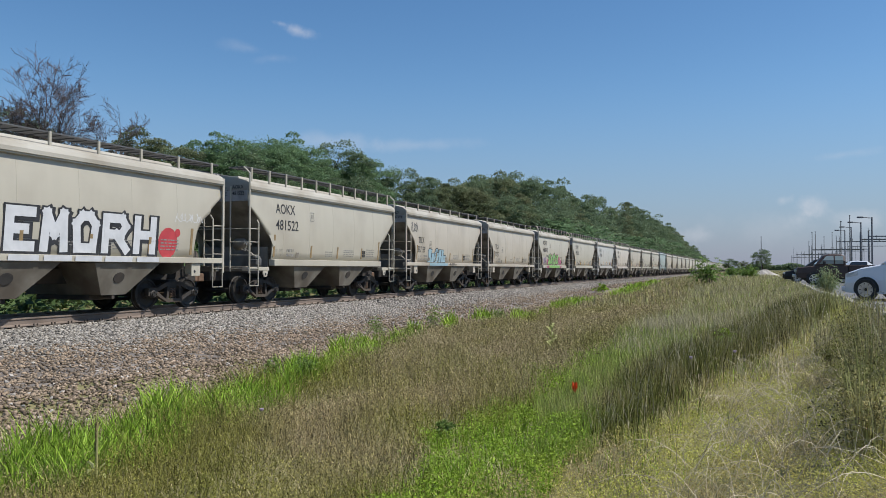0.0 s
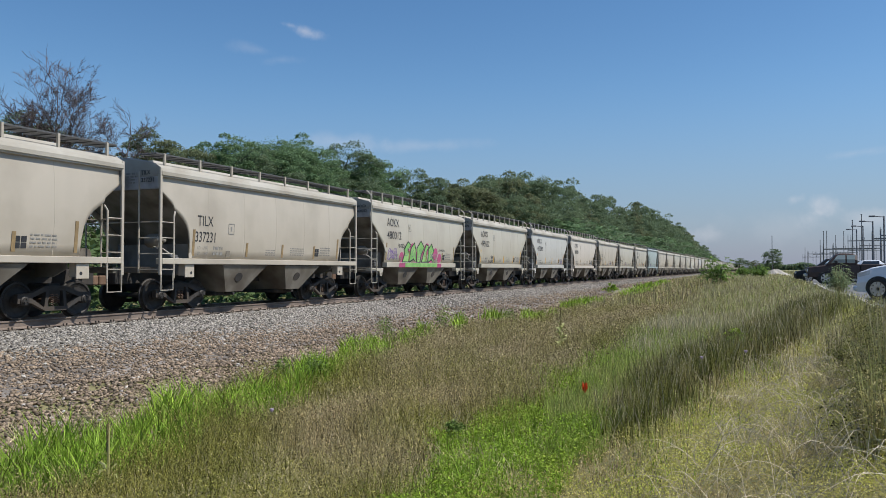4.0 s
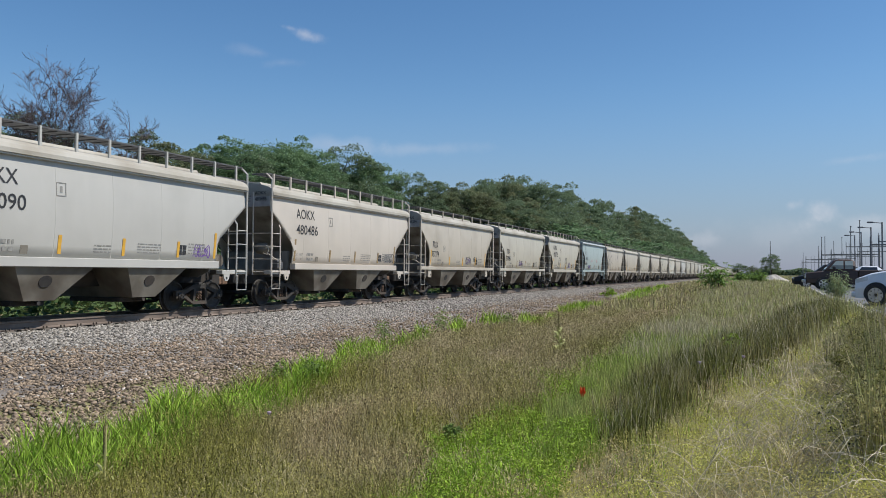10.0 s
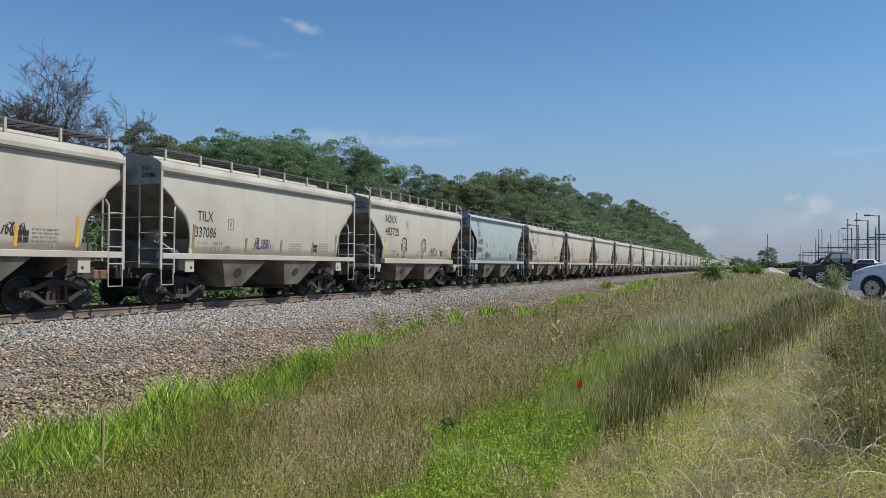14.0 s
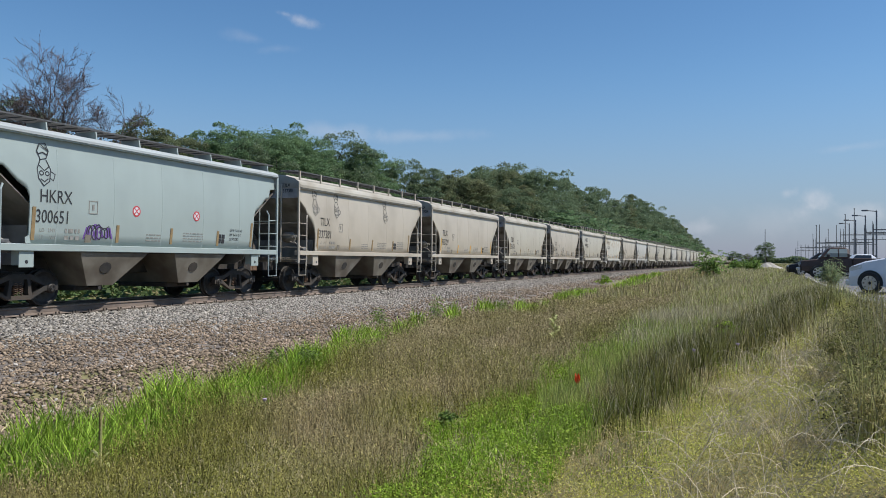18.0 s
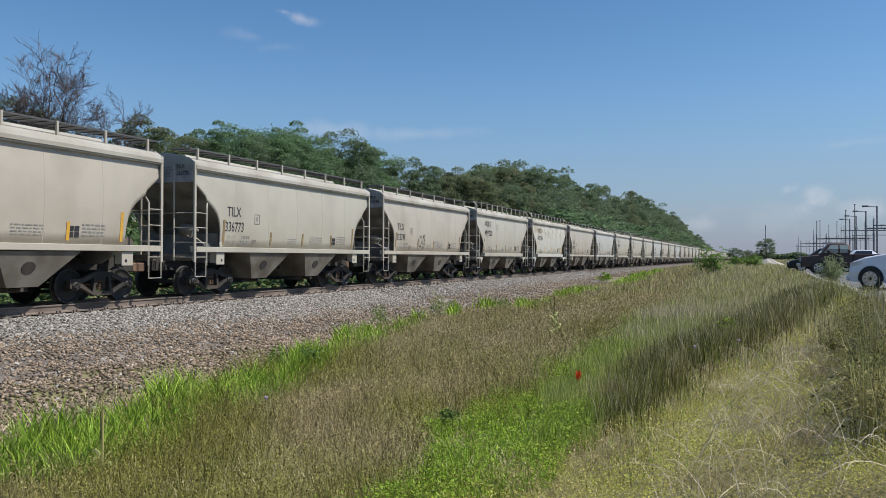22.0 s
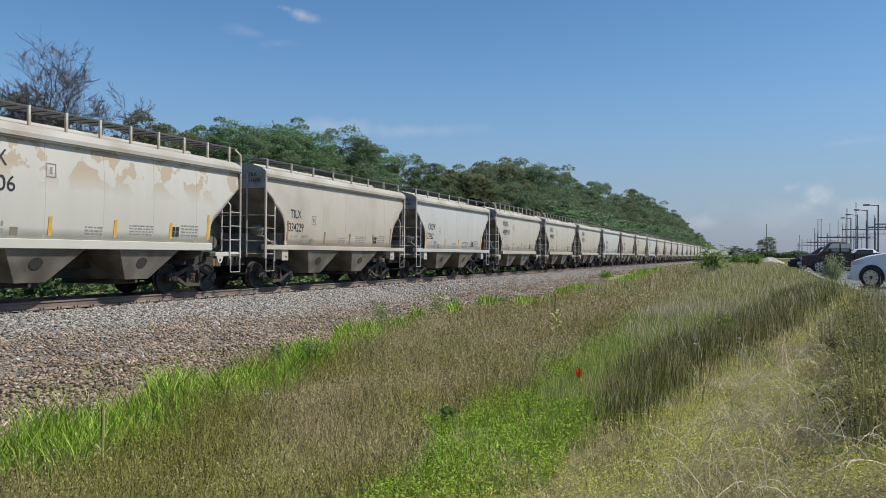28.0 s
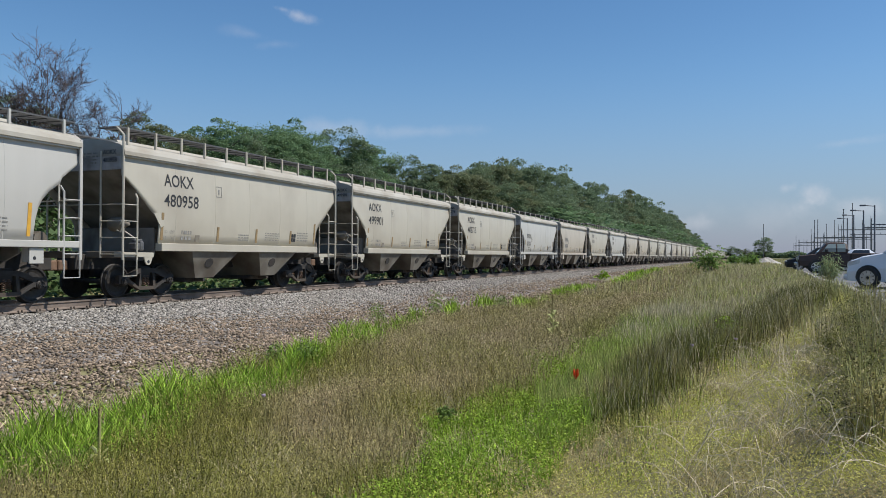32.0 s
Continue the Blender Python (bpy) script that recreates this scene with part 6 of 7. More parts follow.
def pickup(x, y, z, turn):
    v = new("pickup_truck")
    v.matrix_basis = pose(x, y, z, 0, 0, turn)
    tagged(v, "dark brown pickup truck parked on asphalt", "truck", "parked vehicles")
    m = M["car_brown"]
    shell([(0.0, 0.48, 0.92, 0.78, 0.74), (0.10, 0.42, 1.02, 0.93, 0.88), (1.2, 0.40, 1.14, 0.95, 0.90), (1.45, 0.40, 1.17, 0.95, 0.91), (2.75, 0.40, 1.17, 0.95, 0.92)], m, "body", v)
    shell([(1.0, 1.12, 1.15, 0.86, 0.82), (1.50, 1.14, 1.74, 0.88, 0.68), (1.75, 1.16, 1.82, 0.88, 0.70), (2.42, 1.16, 1.80, 0.88, 0.70), (2.62, 1.16, 1.68, 0.88, 0.70)], m, "cab", v)
    g = geo()
    for s in (-1, 1):
        box(g, 2.79, 5.5, *sorted((s * 0.86, s * 0.96)), 0.52, 1.17, 0.02)
    box(g, 5.42, 5.5, -0.855, 0.855, 0.52, 1.16, 0.01)
    box(g, 2.79, 2.87, -0.855, 0.855, 0.52, 1.16, 0.01)
    box(g, 2.875, 5.415, -0.855, 0.855, 0.52, 0.62)
    part("cargo_bed", g, m, v)
    part("windscreen", put(geo(), [(1.07, -0.72, 1.24), (1.07, 0.72, 1.24), (1.515, 0.6, 1.735), (1.515, -0.6, 1.735)], [(0, 1, 2, 3)]), M["clear"], v)
    part("rear_window", put(geo(), [(2.635, -0.62, 1.25), (2.635, 0.62, 1.25), (2.628, 0.55, 1.64), (2.628, -0.55, 1.64)], [(0, 1, 2, 3)]), M["clear"], v)
    for s in (-1, 1):
        for a, b, c in ((1.25, 1.62, 2.0), (2.08, 2.08, 2.5)):
            part("side_window", side_glass(a, b, c, s, 0.905, 0.914, 0.766, 1.24, 1.455, 1.70), M["clear"], v)
        for px in (0.95, 4.45):
            arch(v, px, s * 0.962, s, 0.43)
            road_wheel(v, px, s * 0.92, s, 0.37, 6)
        part("mirror", box(geo(), 1.42, 1.58, *sorted((s * 0.95, s * 1.15)), 1.2, 1.4, 0.03), M["trim"], v)
        part("headlight", box(geo(), -0.02, 0.08, *sorted((s * 0.5, s * 0.8)), 0.72, 0.9, 0.02), M["lamp_lens"], v)
        part("tail_light", box(geo(), 5.47, 5.52, *sorted((s * 0.84, s * 0.955)), 0.75, 1.1, 0.01), M["red_lens"], v)
    part("bumper", box(geo(), -0.14, 0.02, -0.9, 0.9, 0.45, 0.62, 0.03), M["alloy"], v, "chrome bumper")
    part("chassis", box(geo(), 0.3, 5.3, -0.5, 0.5, 0.34, 0.52, 0.02), M["trim"], v)


def sedan(x, y, z, turn, mat, label, high=1.45):
    v = new("car")
    v.matrix_basis = pose(x, y, z, 0, 0, turn)
    tagged(v, label, "car", "parked vehicles")
    shell([(0.0, 0.32, 0.62, 0.62, 0.6), (0.12, 0.24, 0.74, 0.84, 0.78), (1.1, 0.22, 0.92, 0.9, 0.85), (1.6, 0.22, 0.96, 0.9, 0.86), (3.7, 0.22, 1.0, 0.9, 0.86), (4.5, 0.26, 0.96, 0.86, 0.8)], mat, "body", v)
    shell([(1.2, 0.93, 0.97, 0.84, 0.78), (2.0, 0.93, high - 0.05, 0.84, 0.64), (2.5, 0.93, high, 0.84, 0.66), (3.3, 0.93, high - 0.03, 0.84, 0.66), (4.2, 0.93, 1.0, 0.8, 0.7)], mat, "cabin", v)
    for s in (-1, 1):
        part("side_window", side_glass(1.65, 2.1, 3.3, s, 0.868, 0.876, 0.72, 1.0, 0.93 + (high - 0.93) * 0.45, high - 0.1), M["glass"], v)
        for px in (0.85, 3.6):
            arch(v, px, s * 0.925, s, 0.38)
            road_wheel(v, px, s * 0.89, s, 0.32, 8)
        part("headlight", box(geo(), 0.03, 0.14, *sorted((s * 0.5, s * 0.78)), 0.58, 0.70, 0.02), M["lamp_lens"], v)


minivan(3.0, 27.4, 0.315, -30)
pickup(2.55, 52.0, 0.315, 0)
sedan(2.1, 59.0, 0.315, 0, M["car_black"], "black car parked beyond the pickup truck", 1.62)
sedan(6.2, 78.0, 0.315, 0, M["car_white"], "white car parked far back on the asphalt", 1.68)
heap_v, heap_f = [], []
for j in range(9):
    for i in range(28):
        a, r = math.tau * i / 28, 1 - j / 8
        k = 1 + 0.12 * math.sin(3 * a + 1) + 0.08 * math.sin(7 * a)
        heap_v.append((1.9 * r * k * math.cos(a), 2.0 * r * k * math.sin(a), -0.1 + 1.05 * (1 - r) ** 0.8 * (1 + 0.08 * math.sin(5 * a + j)) - 0.12 * (j == 8)))
heap_f = [(28 * j + i, 28 * j + (i + 1) % 28, 28 * j + 28 + (i + 1) % 28, 28 * j + 28 + i) for j in range(8) for i in range(28)]
heap = new("gravel_heap", mesh_of("gravel_heap", put(geo(), heap_v, heap_f), M["pale_gravel"]))
heap.location = (1.9, 118, 0.3)
tagged(heap, "pale heap of gravel beyond the tall grass", "gravel heap")

# pale kerb along the weeds
LOT_EDGE = [(2.75, 8), (2.45, 20), (2.7, 26), (2.55, 34), (2.9, 48), (3.1, 80)]
kerb = new("kerb")
tagged(kerb, "worn pale concrete kerb between the weeds and the asphalt", "kerb", kind="structure")
for (ax, ay), (bx, by) in zip(LOT_EDGE, LOT_EDGE[1:]):
    n = max(1, round((by - ay) / 2.0))
    for k in range(n):
        p, q = ay + (by - ay) * k / n + 0.01, ay + (by - ay) * (k + 1) / n - 0.01
        u, v = ax + (bx - ax) * (p - ay) / (by - ay), ax + (bx - ax) * (q - ay) / (by - ay)
        part("kerb_stone", prism(geo(), [(u - 0.15, p), (u - 0.004, p), (v - 0.004, q), (v - 0.15, q)], 0.12, 0.40, "z"), M["pale_gravel"], kerb)

# ---- switchyard ----


def gantry(x, y, span, h, turn):
    g = new("gantry")
    g.matrix_basis = pose(x, y, 0.2, 0, 0, turn)
    tagged(g, "dark steel switchyard gantry with a crossbeam", "gantry", "gantries of the switchyard")
    for dx in (0, span):
        part("post", box(geo(), dx - 0.065, dx + 0.065, -0.065, 0.065, -0.2, h + 0.9, 0.015), M["dark_steel"], g)
        part("insulator", tube(geo(), [(dx, 0, h + 0.9), (dx, 0, h + 1.6)], 0.06, 6, 0.04), M["dark_steel"], g)
    part("crossbeam", box(geo(), 0.086, span - 0.086, -0.09, 0.09, h - 0.12, h + 0.1, 0.02), M["dark_steel"], g)
    for k in range(1, 4):
        part("insulator", tube(geo(), [(span * k / 4, 0, h + 0.1), (span * k / 4, 0, h + 0.9)], 0.05, 6, 0.04), M["dark_steel"], g)


for k in range(14):
    y = 165 + k * 24 + (k % 3) * 5
    gantry(20.5 + (k % 2) * 2, y, 13, 7.2 + (k % 4) * 0.45, 4)
    if k % 2:
        gantry(36, y + 10, 14, 9.2 + (k % 3), -3)
for k, (x, y, h) in enumerate(((17.4, 180, 10.8), (20.1, 190, 12.6), (15.4, 230, 10.8), (16.3, 232, 11.0), (22.8, 260, 12.0), (23.8, 300, 12.4), (20, 420, 11.5), (21, 331, 11.8), (25, 390, 11.5), (27, 188, 12), (30, 240, 11.5))):
    m = new("lightning_mast")
    m.location = (x, y, 0.2)
    tagged(m, "tall thin dark steel mast of the switchyard", "mast", "masts of the switchyard")
    part("pole", tube(geo(), [(0, 0, -0.2), (0, 0, h)], 0.13, 8, 0.08), M["dark_steel"], m)
    part("cap", box(geo(), -0.16, 0.16, -0.1, 0.1, h, h + 0.14, 0.03), M["dark_steel"], m)
for k, (x, y, h) in enumerate(((12.8, 100, 6.85), (13.1, 112, 6.95), (13.5, 126, 7.05), (14.3, 142, 7.3))):
    m = new("street_lamp")
    m.location = (x, y, 0.26)
    tagged(m, "dark lamp post with a single arm in the car park", "lamp post", "lamp posts")
    part("pole", tube(geo(), [(0, 0, -0.1), (0, 0, h)], 0.10, 8, 0.08), M["dark_steel"], m)
    part("arm", tube(geo(), [(0, 0, h - 0.1), (-0.9, 0, h)], 0.05, 6), M["dark_steel"], m)
    part("lantern", box(geo(), -1.5, -0.85, -0.16, 0.16, h - 0.08, h + 0.1, 0.04), M["dark_steel"], m)
far_pole = new("utility_pole")
far_pole.location = (3.4, 270, 0.2)
tagged(far_pole, "thin utility pole beside the far tree", "pole")
part("pole", tube(geo(), [(0, 0, -0.2), (0, 0, 11.5)], 0.14, 8, 0.1), M["dark_steel"], far_pole)
block = new("low_building")
block.location = (26, 330, 0.2)
tagged(block, "low brown building among the switchyard steel", "building")
part("wall", box(geo(), 0, 16, 0, 9, 0, 3.6, 0.03), M["rust"], block)
part("roof", box(geo(), -0.4, 16.4, -0.4, 9.4, 3.61, 3.95, 0.05), M["dark_steel"], block)

# ---- weeds and grass ----


def wedge(n, near, far, power=0.7, lo=-15, hi=61):
    """Places spread over the ground before the camera, thinning out with distance."""
    u = RNG.uniform(0, 1, n)
    r = (near ** power + u * (far ** power - near ** power)) ** (1 / power)
    a = np.radians(RNG.uniform(lo, hi, n))
    return -r * np.sin(a), r * np.cos(a), r


def ripple(x, y, k=1.0):
    return np.sin(x * 1.9 * k + 1.3 * np.sin(y * 0.7 * k)) * np.sin(y * 1.1 * k + 0.9 * np.sin(x * 0.8 * k)) + 0.5 * np.sin(x * 4.1 * k + y * 2.3 * k)


def stuff(name, arrays, mat, label, category):
    return tagged(new(name, bulk(name, *arrays, M[mat])), label, category, kind="stuff")


PATCHES = [(-6.65, 6.5, 0.85, 1.5), (-7.25, 9.8, 0.8, 1.5), (-8.05, 13.3, 0.4, 1.0), (-8.5, 16.4, 0.4, 1.2), (-9.4, 20.5, 0.45, 2.0), (-10.0, 31, 0.5, 3), (-9.3, 45, 0.6, 6), (-9.2, 76, 0.9, 12), (-8.4, 60, 0.9, 7), (-7.6, 12.6, 0.35, 0.8), (-10.2, 25.5, 0.5, 2.2), (-8.6, 15.2, 0.5, 1.6), (-9.3, 18.5, 0.5, 1.8), (-8.8, 33, 0.6, 3)]


def lush_at(x, y):
    out = np.zeros(len(x), bool)
    for a, b, p, q in PATCHES:
        out |= ((x - a) / p) ** 2 + ((y - b) / q) ** 2 < 1 + 0.25 * ripple(x, y, 2)
    return out


# lush tufts at the foot of the ballast
x, y, r = wedge(300000, 5, 95, 0.8, 3, 61)
keep = lush_at(x, y) & ((y < 18.5) | (ripple(x, y, 0.7) + RNG.normal(0, 0.25, len(x)) > -0.05))
x, y, r = x[keep], y[keep], r[keep]
x, y, r = x[:42000], y[:42000], r[:42000]
h = np.where(y < 25, 1, 1.05) * RNG.uniform(0.28, 0.64, len(x)) * (0.8 + 0.25 * ripple(x, y, 1.6)).clip(0.5, 1.2)
stuff("lush_grass", blades(x, y, ground_z(x, y) - 0.02, h, 0.013 + 0.0008 * r, RNG.uniform(0.15, 0.75, len(x))), "lush", "bright green tufts of grass at the ballast's foot", "grass")


def brown_edge(y):
    return np.interp(y, [0, 6, 8, 10, 12, 17, 25, 45, 100], [-2.55, -2.8, -3.2, -3.2, -3.2, -3.35, -3.2, -3.2, -3.0])


# wiry brown weeds
x, y, r = wedge(300000, 4.5, 110, 0.75, 2, 61)
keep = (x > np.interp(y, [5, 7, 9.5, 12, 15, 18, 24, 33, 60, 120], [-7.0, -7.2, -8.0, -8.3, -8.7, -9.1, -9.9, -9.6, -9.0, -9.5]) + 0.3 * ripple(x, y)) & (x < brown_edge(y) + 0.35 * ripple(x, y, 0.8) + RNG.exponential(0.35, len(x))) & ~(lush_at(x, y) & (RNG.uniform(0, 1, len(x)) < 0.93))
x, y, r = x[keep], y[keep], r[keep]
x, y, r = x[:70000], y[:70000], r[:70000]
h = RNG.uniform(0.18, 0.62, len(x)) * (0.85 + 0.3 * ripple(x, y, 0.7)).clip(0.45, 1.25)
h *= np.interp(r, [5, 12, 20, 30, 45], [0.75, 1.0, 1.1, 0.85, 0.6]) * np.where(y > 20, np.interp(x, [-10.5, -8], [0.45, 1.0]), 1.0)
z = ground_z(x, y)
near_by = y + 0.6 * x + RNG.normal(0, 1.2, len(x)) < 10.0
for q, mat, name, label in ((near_by, "weed_leaf", "olive_weeds", "wiry olive weeds at the near end of the swale"), (~near_by, "brown_weed", "wiry_weeds", "wiry brown weeds filling the swale")):
    stuff(name, blades(x[q], y[q], z[q] - 0.02, h[q], 0.0022 + 0.00035 * r[q], RNG.uniform(0.1, 0.8, q.sum())), mat, label, "weeds")
m = 5
lx, ly, lr, lz, lh = (np.repeat(q, m) for q in (x, y, r, z, h))
k = RNG.uniform(0.25, 1.05, len(lx))
near_by = ly + 0.6 * lx + RNG.normal(0, 1.2, len(lx)) < 10.0
for q, mat, name, label in ((near_by, "weed_leaf", "weed_leaflets", "small olive leaves and seed heads of the weeds"), (~near_by, "brown_weed", "brown_leaflets", "small brown leaves and seed heads of the weeds")):
    stuff(name, leaves(lx[q] + RNG.normal(0, 0.06, q.sum()), ly[q] + RNG.normal(0, 0.06, q.sum()), lz[q] + lh[q] * k[q], (0.0048 + 0.0006 * lr[q]) * RNG.uniform(0.5, 1.6, q.sum()), 0.5, 2.0), mat, label, "weeds")


def forb_at(x, y):
    return (x > brown_edge(y) + np.interp(y, [5, 8, 12], [0.3, 0.15, 0.0]) + 0.15 * ripple(x, y, 2.2) - RNG.exponential(0.12, len(x))) & (x < np.interp(y, [5, 6, 7, 8, 9.5, 12, 15, 19, 22], [-1.7, -1.6, -1.5, -1.5, -1.4, -1.5, -1.9, -2.3, -3.0]) + 0.25 * ripple(x, y, 1.2)) & (y < 24)


x, y, r = wedge(260000, 4.5, 26, 0.9, 5, 34)
keep = forb_at(x, y) & (ripple(x, y, 1.7) + RNG.normal(0, 0.5, len(x)) > -0.9)
x, y, r = x[keep][:130000], y[keep][:130000], r[keep][:130000]
z = ground_z(x, y)
stuff("forb_leaves", leaves(x, y, z + RNG.uniform(0.0, 0.22, len(x)) * (0.9 + 0.3 * ripple(x, y, 2)), RNG.uniform(0.008, 0.019, len(x)) * (1 + 0.03 * r), 0.7, 1.7), "forb", "low bright green leafy weeds", "weeds")
q = slice(0, 10000)
stuff("green_grass", blades(x[q], y[q], z[q] - 0.02, RNG.uniform(0.08, 0.30, len(x[q])), 0.006 + 0.0004 * r[q], RNG.uniform(0.1, 0.5, len(x[q]))), "lush", "short green grass among leafy weeds", "grass")

x, y, r = wedge(90000, 4.5, 40, 0.85, 0, 61)
keep = (x > -9.5) & (x < -1.0)
x, y, r = x[keep][:26000], y[keep][:26000], r[keep][:26000]
stuff("thatch", blades(x, y, ground_z(x, y) - 0.02, RNG.uniform(0.04, 0.2, len(x)), 0.005 + 0.0005 * r, RNG.uniform(0.5, 2.0, len(x))), "straw", "flattened dry thatch under the weeds", "grass")



STAND_Y = [7.6, 8.2, 9, 10.4, 12.6, 15, 17.4, 20, 24]
STAND_X = [-1.3, -1.3, -1.3, -1.2, -0.85, -0.25, 0.25, 0.8, 1.2]
STAND_W = [0.02, 0.10, 0.18, 0.26, 0.4, 0.52, 0.65, 0.6, 0.4]


def stand_at(x, y, edge=0.0):
    """How far inside the dense stand of dark stalks a place lies: above 0 inside."""
    return np.interp(y, STAND_Y, STAND_W) * (1 + 0.22 * ripple(x, y)) + edge - np.abs(x - np.interp(y, STAND_Y, STAND_X)) - np.where((y < 7.4) | (y > 25), 9, 0)


# stiff olive grass on the bank
x, y, r = wedge(420000, 6, 125, 0.72)
lo = np.interp(y, [6, 9, 12, 17, 25, 40, 120], [-1.2, -1.2, -1.5, -2.5, -3.2, -3.3, -4.5])
hi = np.interp(y, [6, 9, 13, 18, 30, 120], [-1.3, -0.9, 0.3, 1.4, 1.8, 2.2])
keep = (x > lo + 0.3 * ripple(x, y) + RNG.normal(0, 0.15, len(x))) & (x < hi + 0.3 * ripple(x, y, 0.7) + RNG.exponential(0.2, len(x)))
keep &= (stand_at(x, y) < 0) | (RNG.uniform(0, 1, len(x)) < 0.3)
x, y, r = x[keep][:100000], y[keep][:100000], r[keep][:100000]
h = RNG.uniform(0.25, 0.7, len(x)) * (0.9 + 0.25 * ripple(x, y, 0.5)).clip(0.5, 1.15) * np.interp(y, [6, 9, 12, 17, 60], [0.25, 0.4, 0.6, 0.8, 0.95]) * np.interp(x, [-1, 1.0], [1, 0.7])
z = ground_z(x, y)
stuff("stiff_grass", blades(x, y, z - 0.02, h, 0.0045 + 0.0005 * r, RNG.uniform(0.03, 0.5, len(x))), "stiff", "tall stiff olive-green grass on the bank", "grass")
q = RNG.uniform(0, 1, len(x)) < np.where((y > 13) & (y < 27) & (x < 0.0) & (x > -2.9), 0.6, np.where(y < 14, 0.06, 0.14))
stuff("pale_seed_stalks", blades(x[q] + 0.03, y[q], z[q], h[q] * 1.15, 0.004 + 0.00045 * r[q], RNG.uniform(0.03, 0.45, q.sum())), "pale_straw", "pale dry seed stalks above the grass", "grass")
q = RNG.uniform(0, 1, len(x)) < np.where(y < 15, 0.3, 0.12)
stuff("mixed_green_grass", blades(x[q] - 0.04, y[q] + 0.03, z[q], h[q] * 0.85, 0.006 + 0.0005 * r[q], RNG.uniform(0.1, 0.5, q.sum())), "lush", "lighter green grass among the stiff stalks", "grass")
q = RNG.uniform(0, 1, len(x)) < 0.5
k = RNG.uniform(0.5, 1.05, q.sum())
stuff("stiff_leaflets", leaves(x[q] + RNG.normal(0, 0.04, q.sum()), y[q] + RNG.normal(0, 0.04, q.sum()), z[q] + h[q] * k, (0.006 + 0.00045 * r[q]) * RNG.uniform(0.6, 1.4, q.sum()), -0.1, 2.6), "stiff", "small olive leaves and seeds of the stiff grass", "grass")

# the stand, coloured dark for its own shade, with pale tips, and green stalks coloured as sunlit on its outer side
x, y, r = wedge(220000, 7.0, 26, 0.8, -8, 20)
keep = stand_at(x, y) + RNG.exponential(0.10, len(x)) > 0
x, y, r = x[keep][:30000], y[keep][:30000], r[keep][:30000]
z, h = ground_z(x, y), RNG.uniform(0.2, 0.62, len(x)) * np.interp(y, [7, 9, 12], [0.5, 0.8, 1])
stuff("dark_stalks", blades(x, y, z - 0.02, h, 0.004 + 0.0005 * r, RNG.uniform(0.02, 0.3, len(x))), "dark_stalk", "dense olive stalks along the bank, coloured dark for their own shade", "grass")
q = RNG.uniform(0, 1, len(x)) < 0.06
stuff("stand_tips", blades(x[q], y[q], z[q], h[q] * 1.2, 0.003 + 0.0004 * r[q], RNG.uniform(0.05, 0.5, q.sum())), "pale_straw", "pale dry stalks among the dark ones", "grass")
x, y, r = wedge(160000, 7.0, 22, 0.8, 2, 24)
keep = (stand_at(x, y) < 0.1) & (x < np.interp(y, STAND_Y, STAND_X)) & (x > np.interp(y, [7, 9, 12, 16, 22], [-2.1, -2.3, -2.5, -2.9, -3.2]) + 0.2 * ripple(x, y))
x, y, r = x[keep][:24000], y[keep][:24000], r[keep][:24000]
stuff("bright_stalks", blades(x, y, ground_z(x, y) - 0.02, RNG.uniform(0.15, 0.48, len(x)) * np.interp(y, [7, 9], [0.5, 0.9]), 0.004 + 0.0005 * r, RNG.uniform(0.02, 0.35, len(x))), "bright_stalk", "yellow-green stalks coloured bright as if sunlit, beside the dark stand", "grass")

# far mixed meadow
x, y, r = wedge(150000, 40, 420, 0.9)
keep = (x > np.interp(y, [40, 100, 200], [-9.3, -9.8, -11.5])) & (x < np.interp(y, [100, 120, 171, 175], [2.6, 4.5, 8.5, 60])) & (y > 38)
x, y, r = x[keep], y[keep], r[keep]
stuff("meadow_grass", blades(x, y, ground_z(x, y) - 0.02, RNG.uniform(0.3, 0.75, len(x)) * np.interp(x, [-11, -7, -2, 1], [0.35, 1, 1, 0.45]), 0.02 + 0.0005 * r, RNG.uniform(0.05, 0.3, len(x))), "stiff", "meadow grass running up the line", "grass")

# dry thatch and low green on the near bank
x, y, r = wedge(620000, 4, 40, 0.8, -15, 24)
hi = np.interp(y, [4, 20, 40], [2.6, 2.2, 2.3])
keep = (x > np.interp(y, [4, 6, 8, 10, 14, 40], [-1.9, -1.8, -1.3, -0.9, -0.4, 1.0]) + 0.3 * ripple(x, y)) & (x < hi)
x, y, r = x[keep][:270000], y[keep][:270000], r[keep][:270000]
z = ground_z(x, y)
pick = ripple(x, y, 1.4) + RNG.uniform(-1, 1, len(x)) > np.where(y < 8.5, -1.9, -1.25)
q = ~pick
stuff("dry_grass", blades(x[q], y[q], z[q] - 0.02, RNG.uniform(0.05, 0.26, q.sum()), 0.003 + 0.0005 * r[q], RNG.uniform(0.3, 1.3, q.sum())), "straw", "dry straw-coloured grass on the near bank", "grass")
q = pick
stuff("low_green_weeds", leaves(x[q], y[q], z[q] + RNG.uniform(0, 0.16, q.sum()), RNG.uniform(0.0045, 0.0105, q.sum()) * (1 + 0.03 * r[q]), 0.2, 2.2), "low_forb", "low yellow-green weeds in dry grass", "weeds")
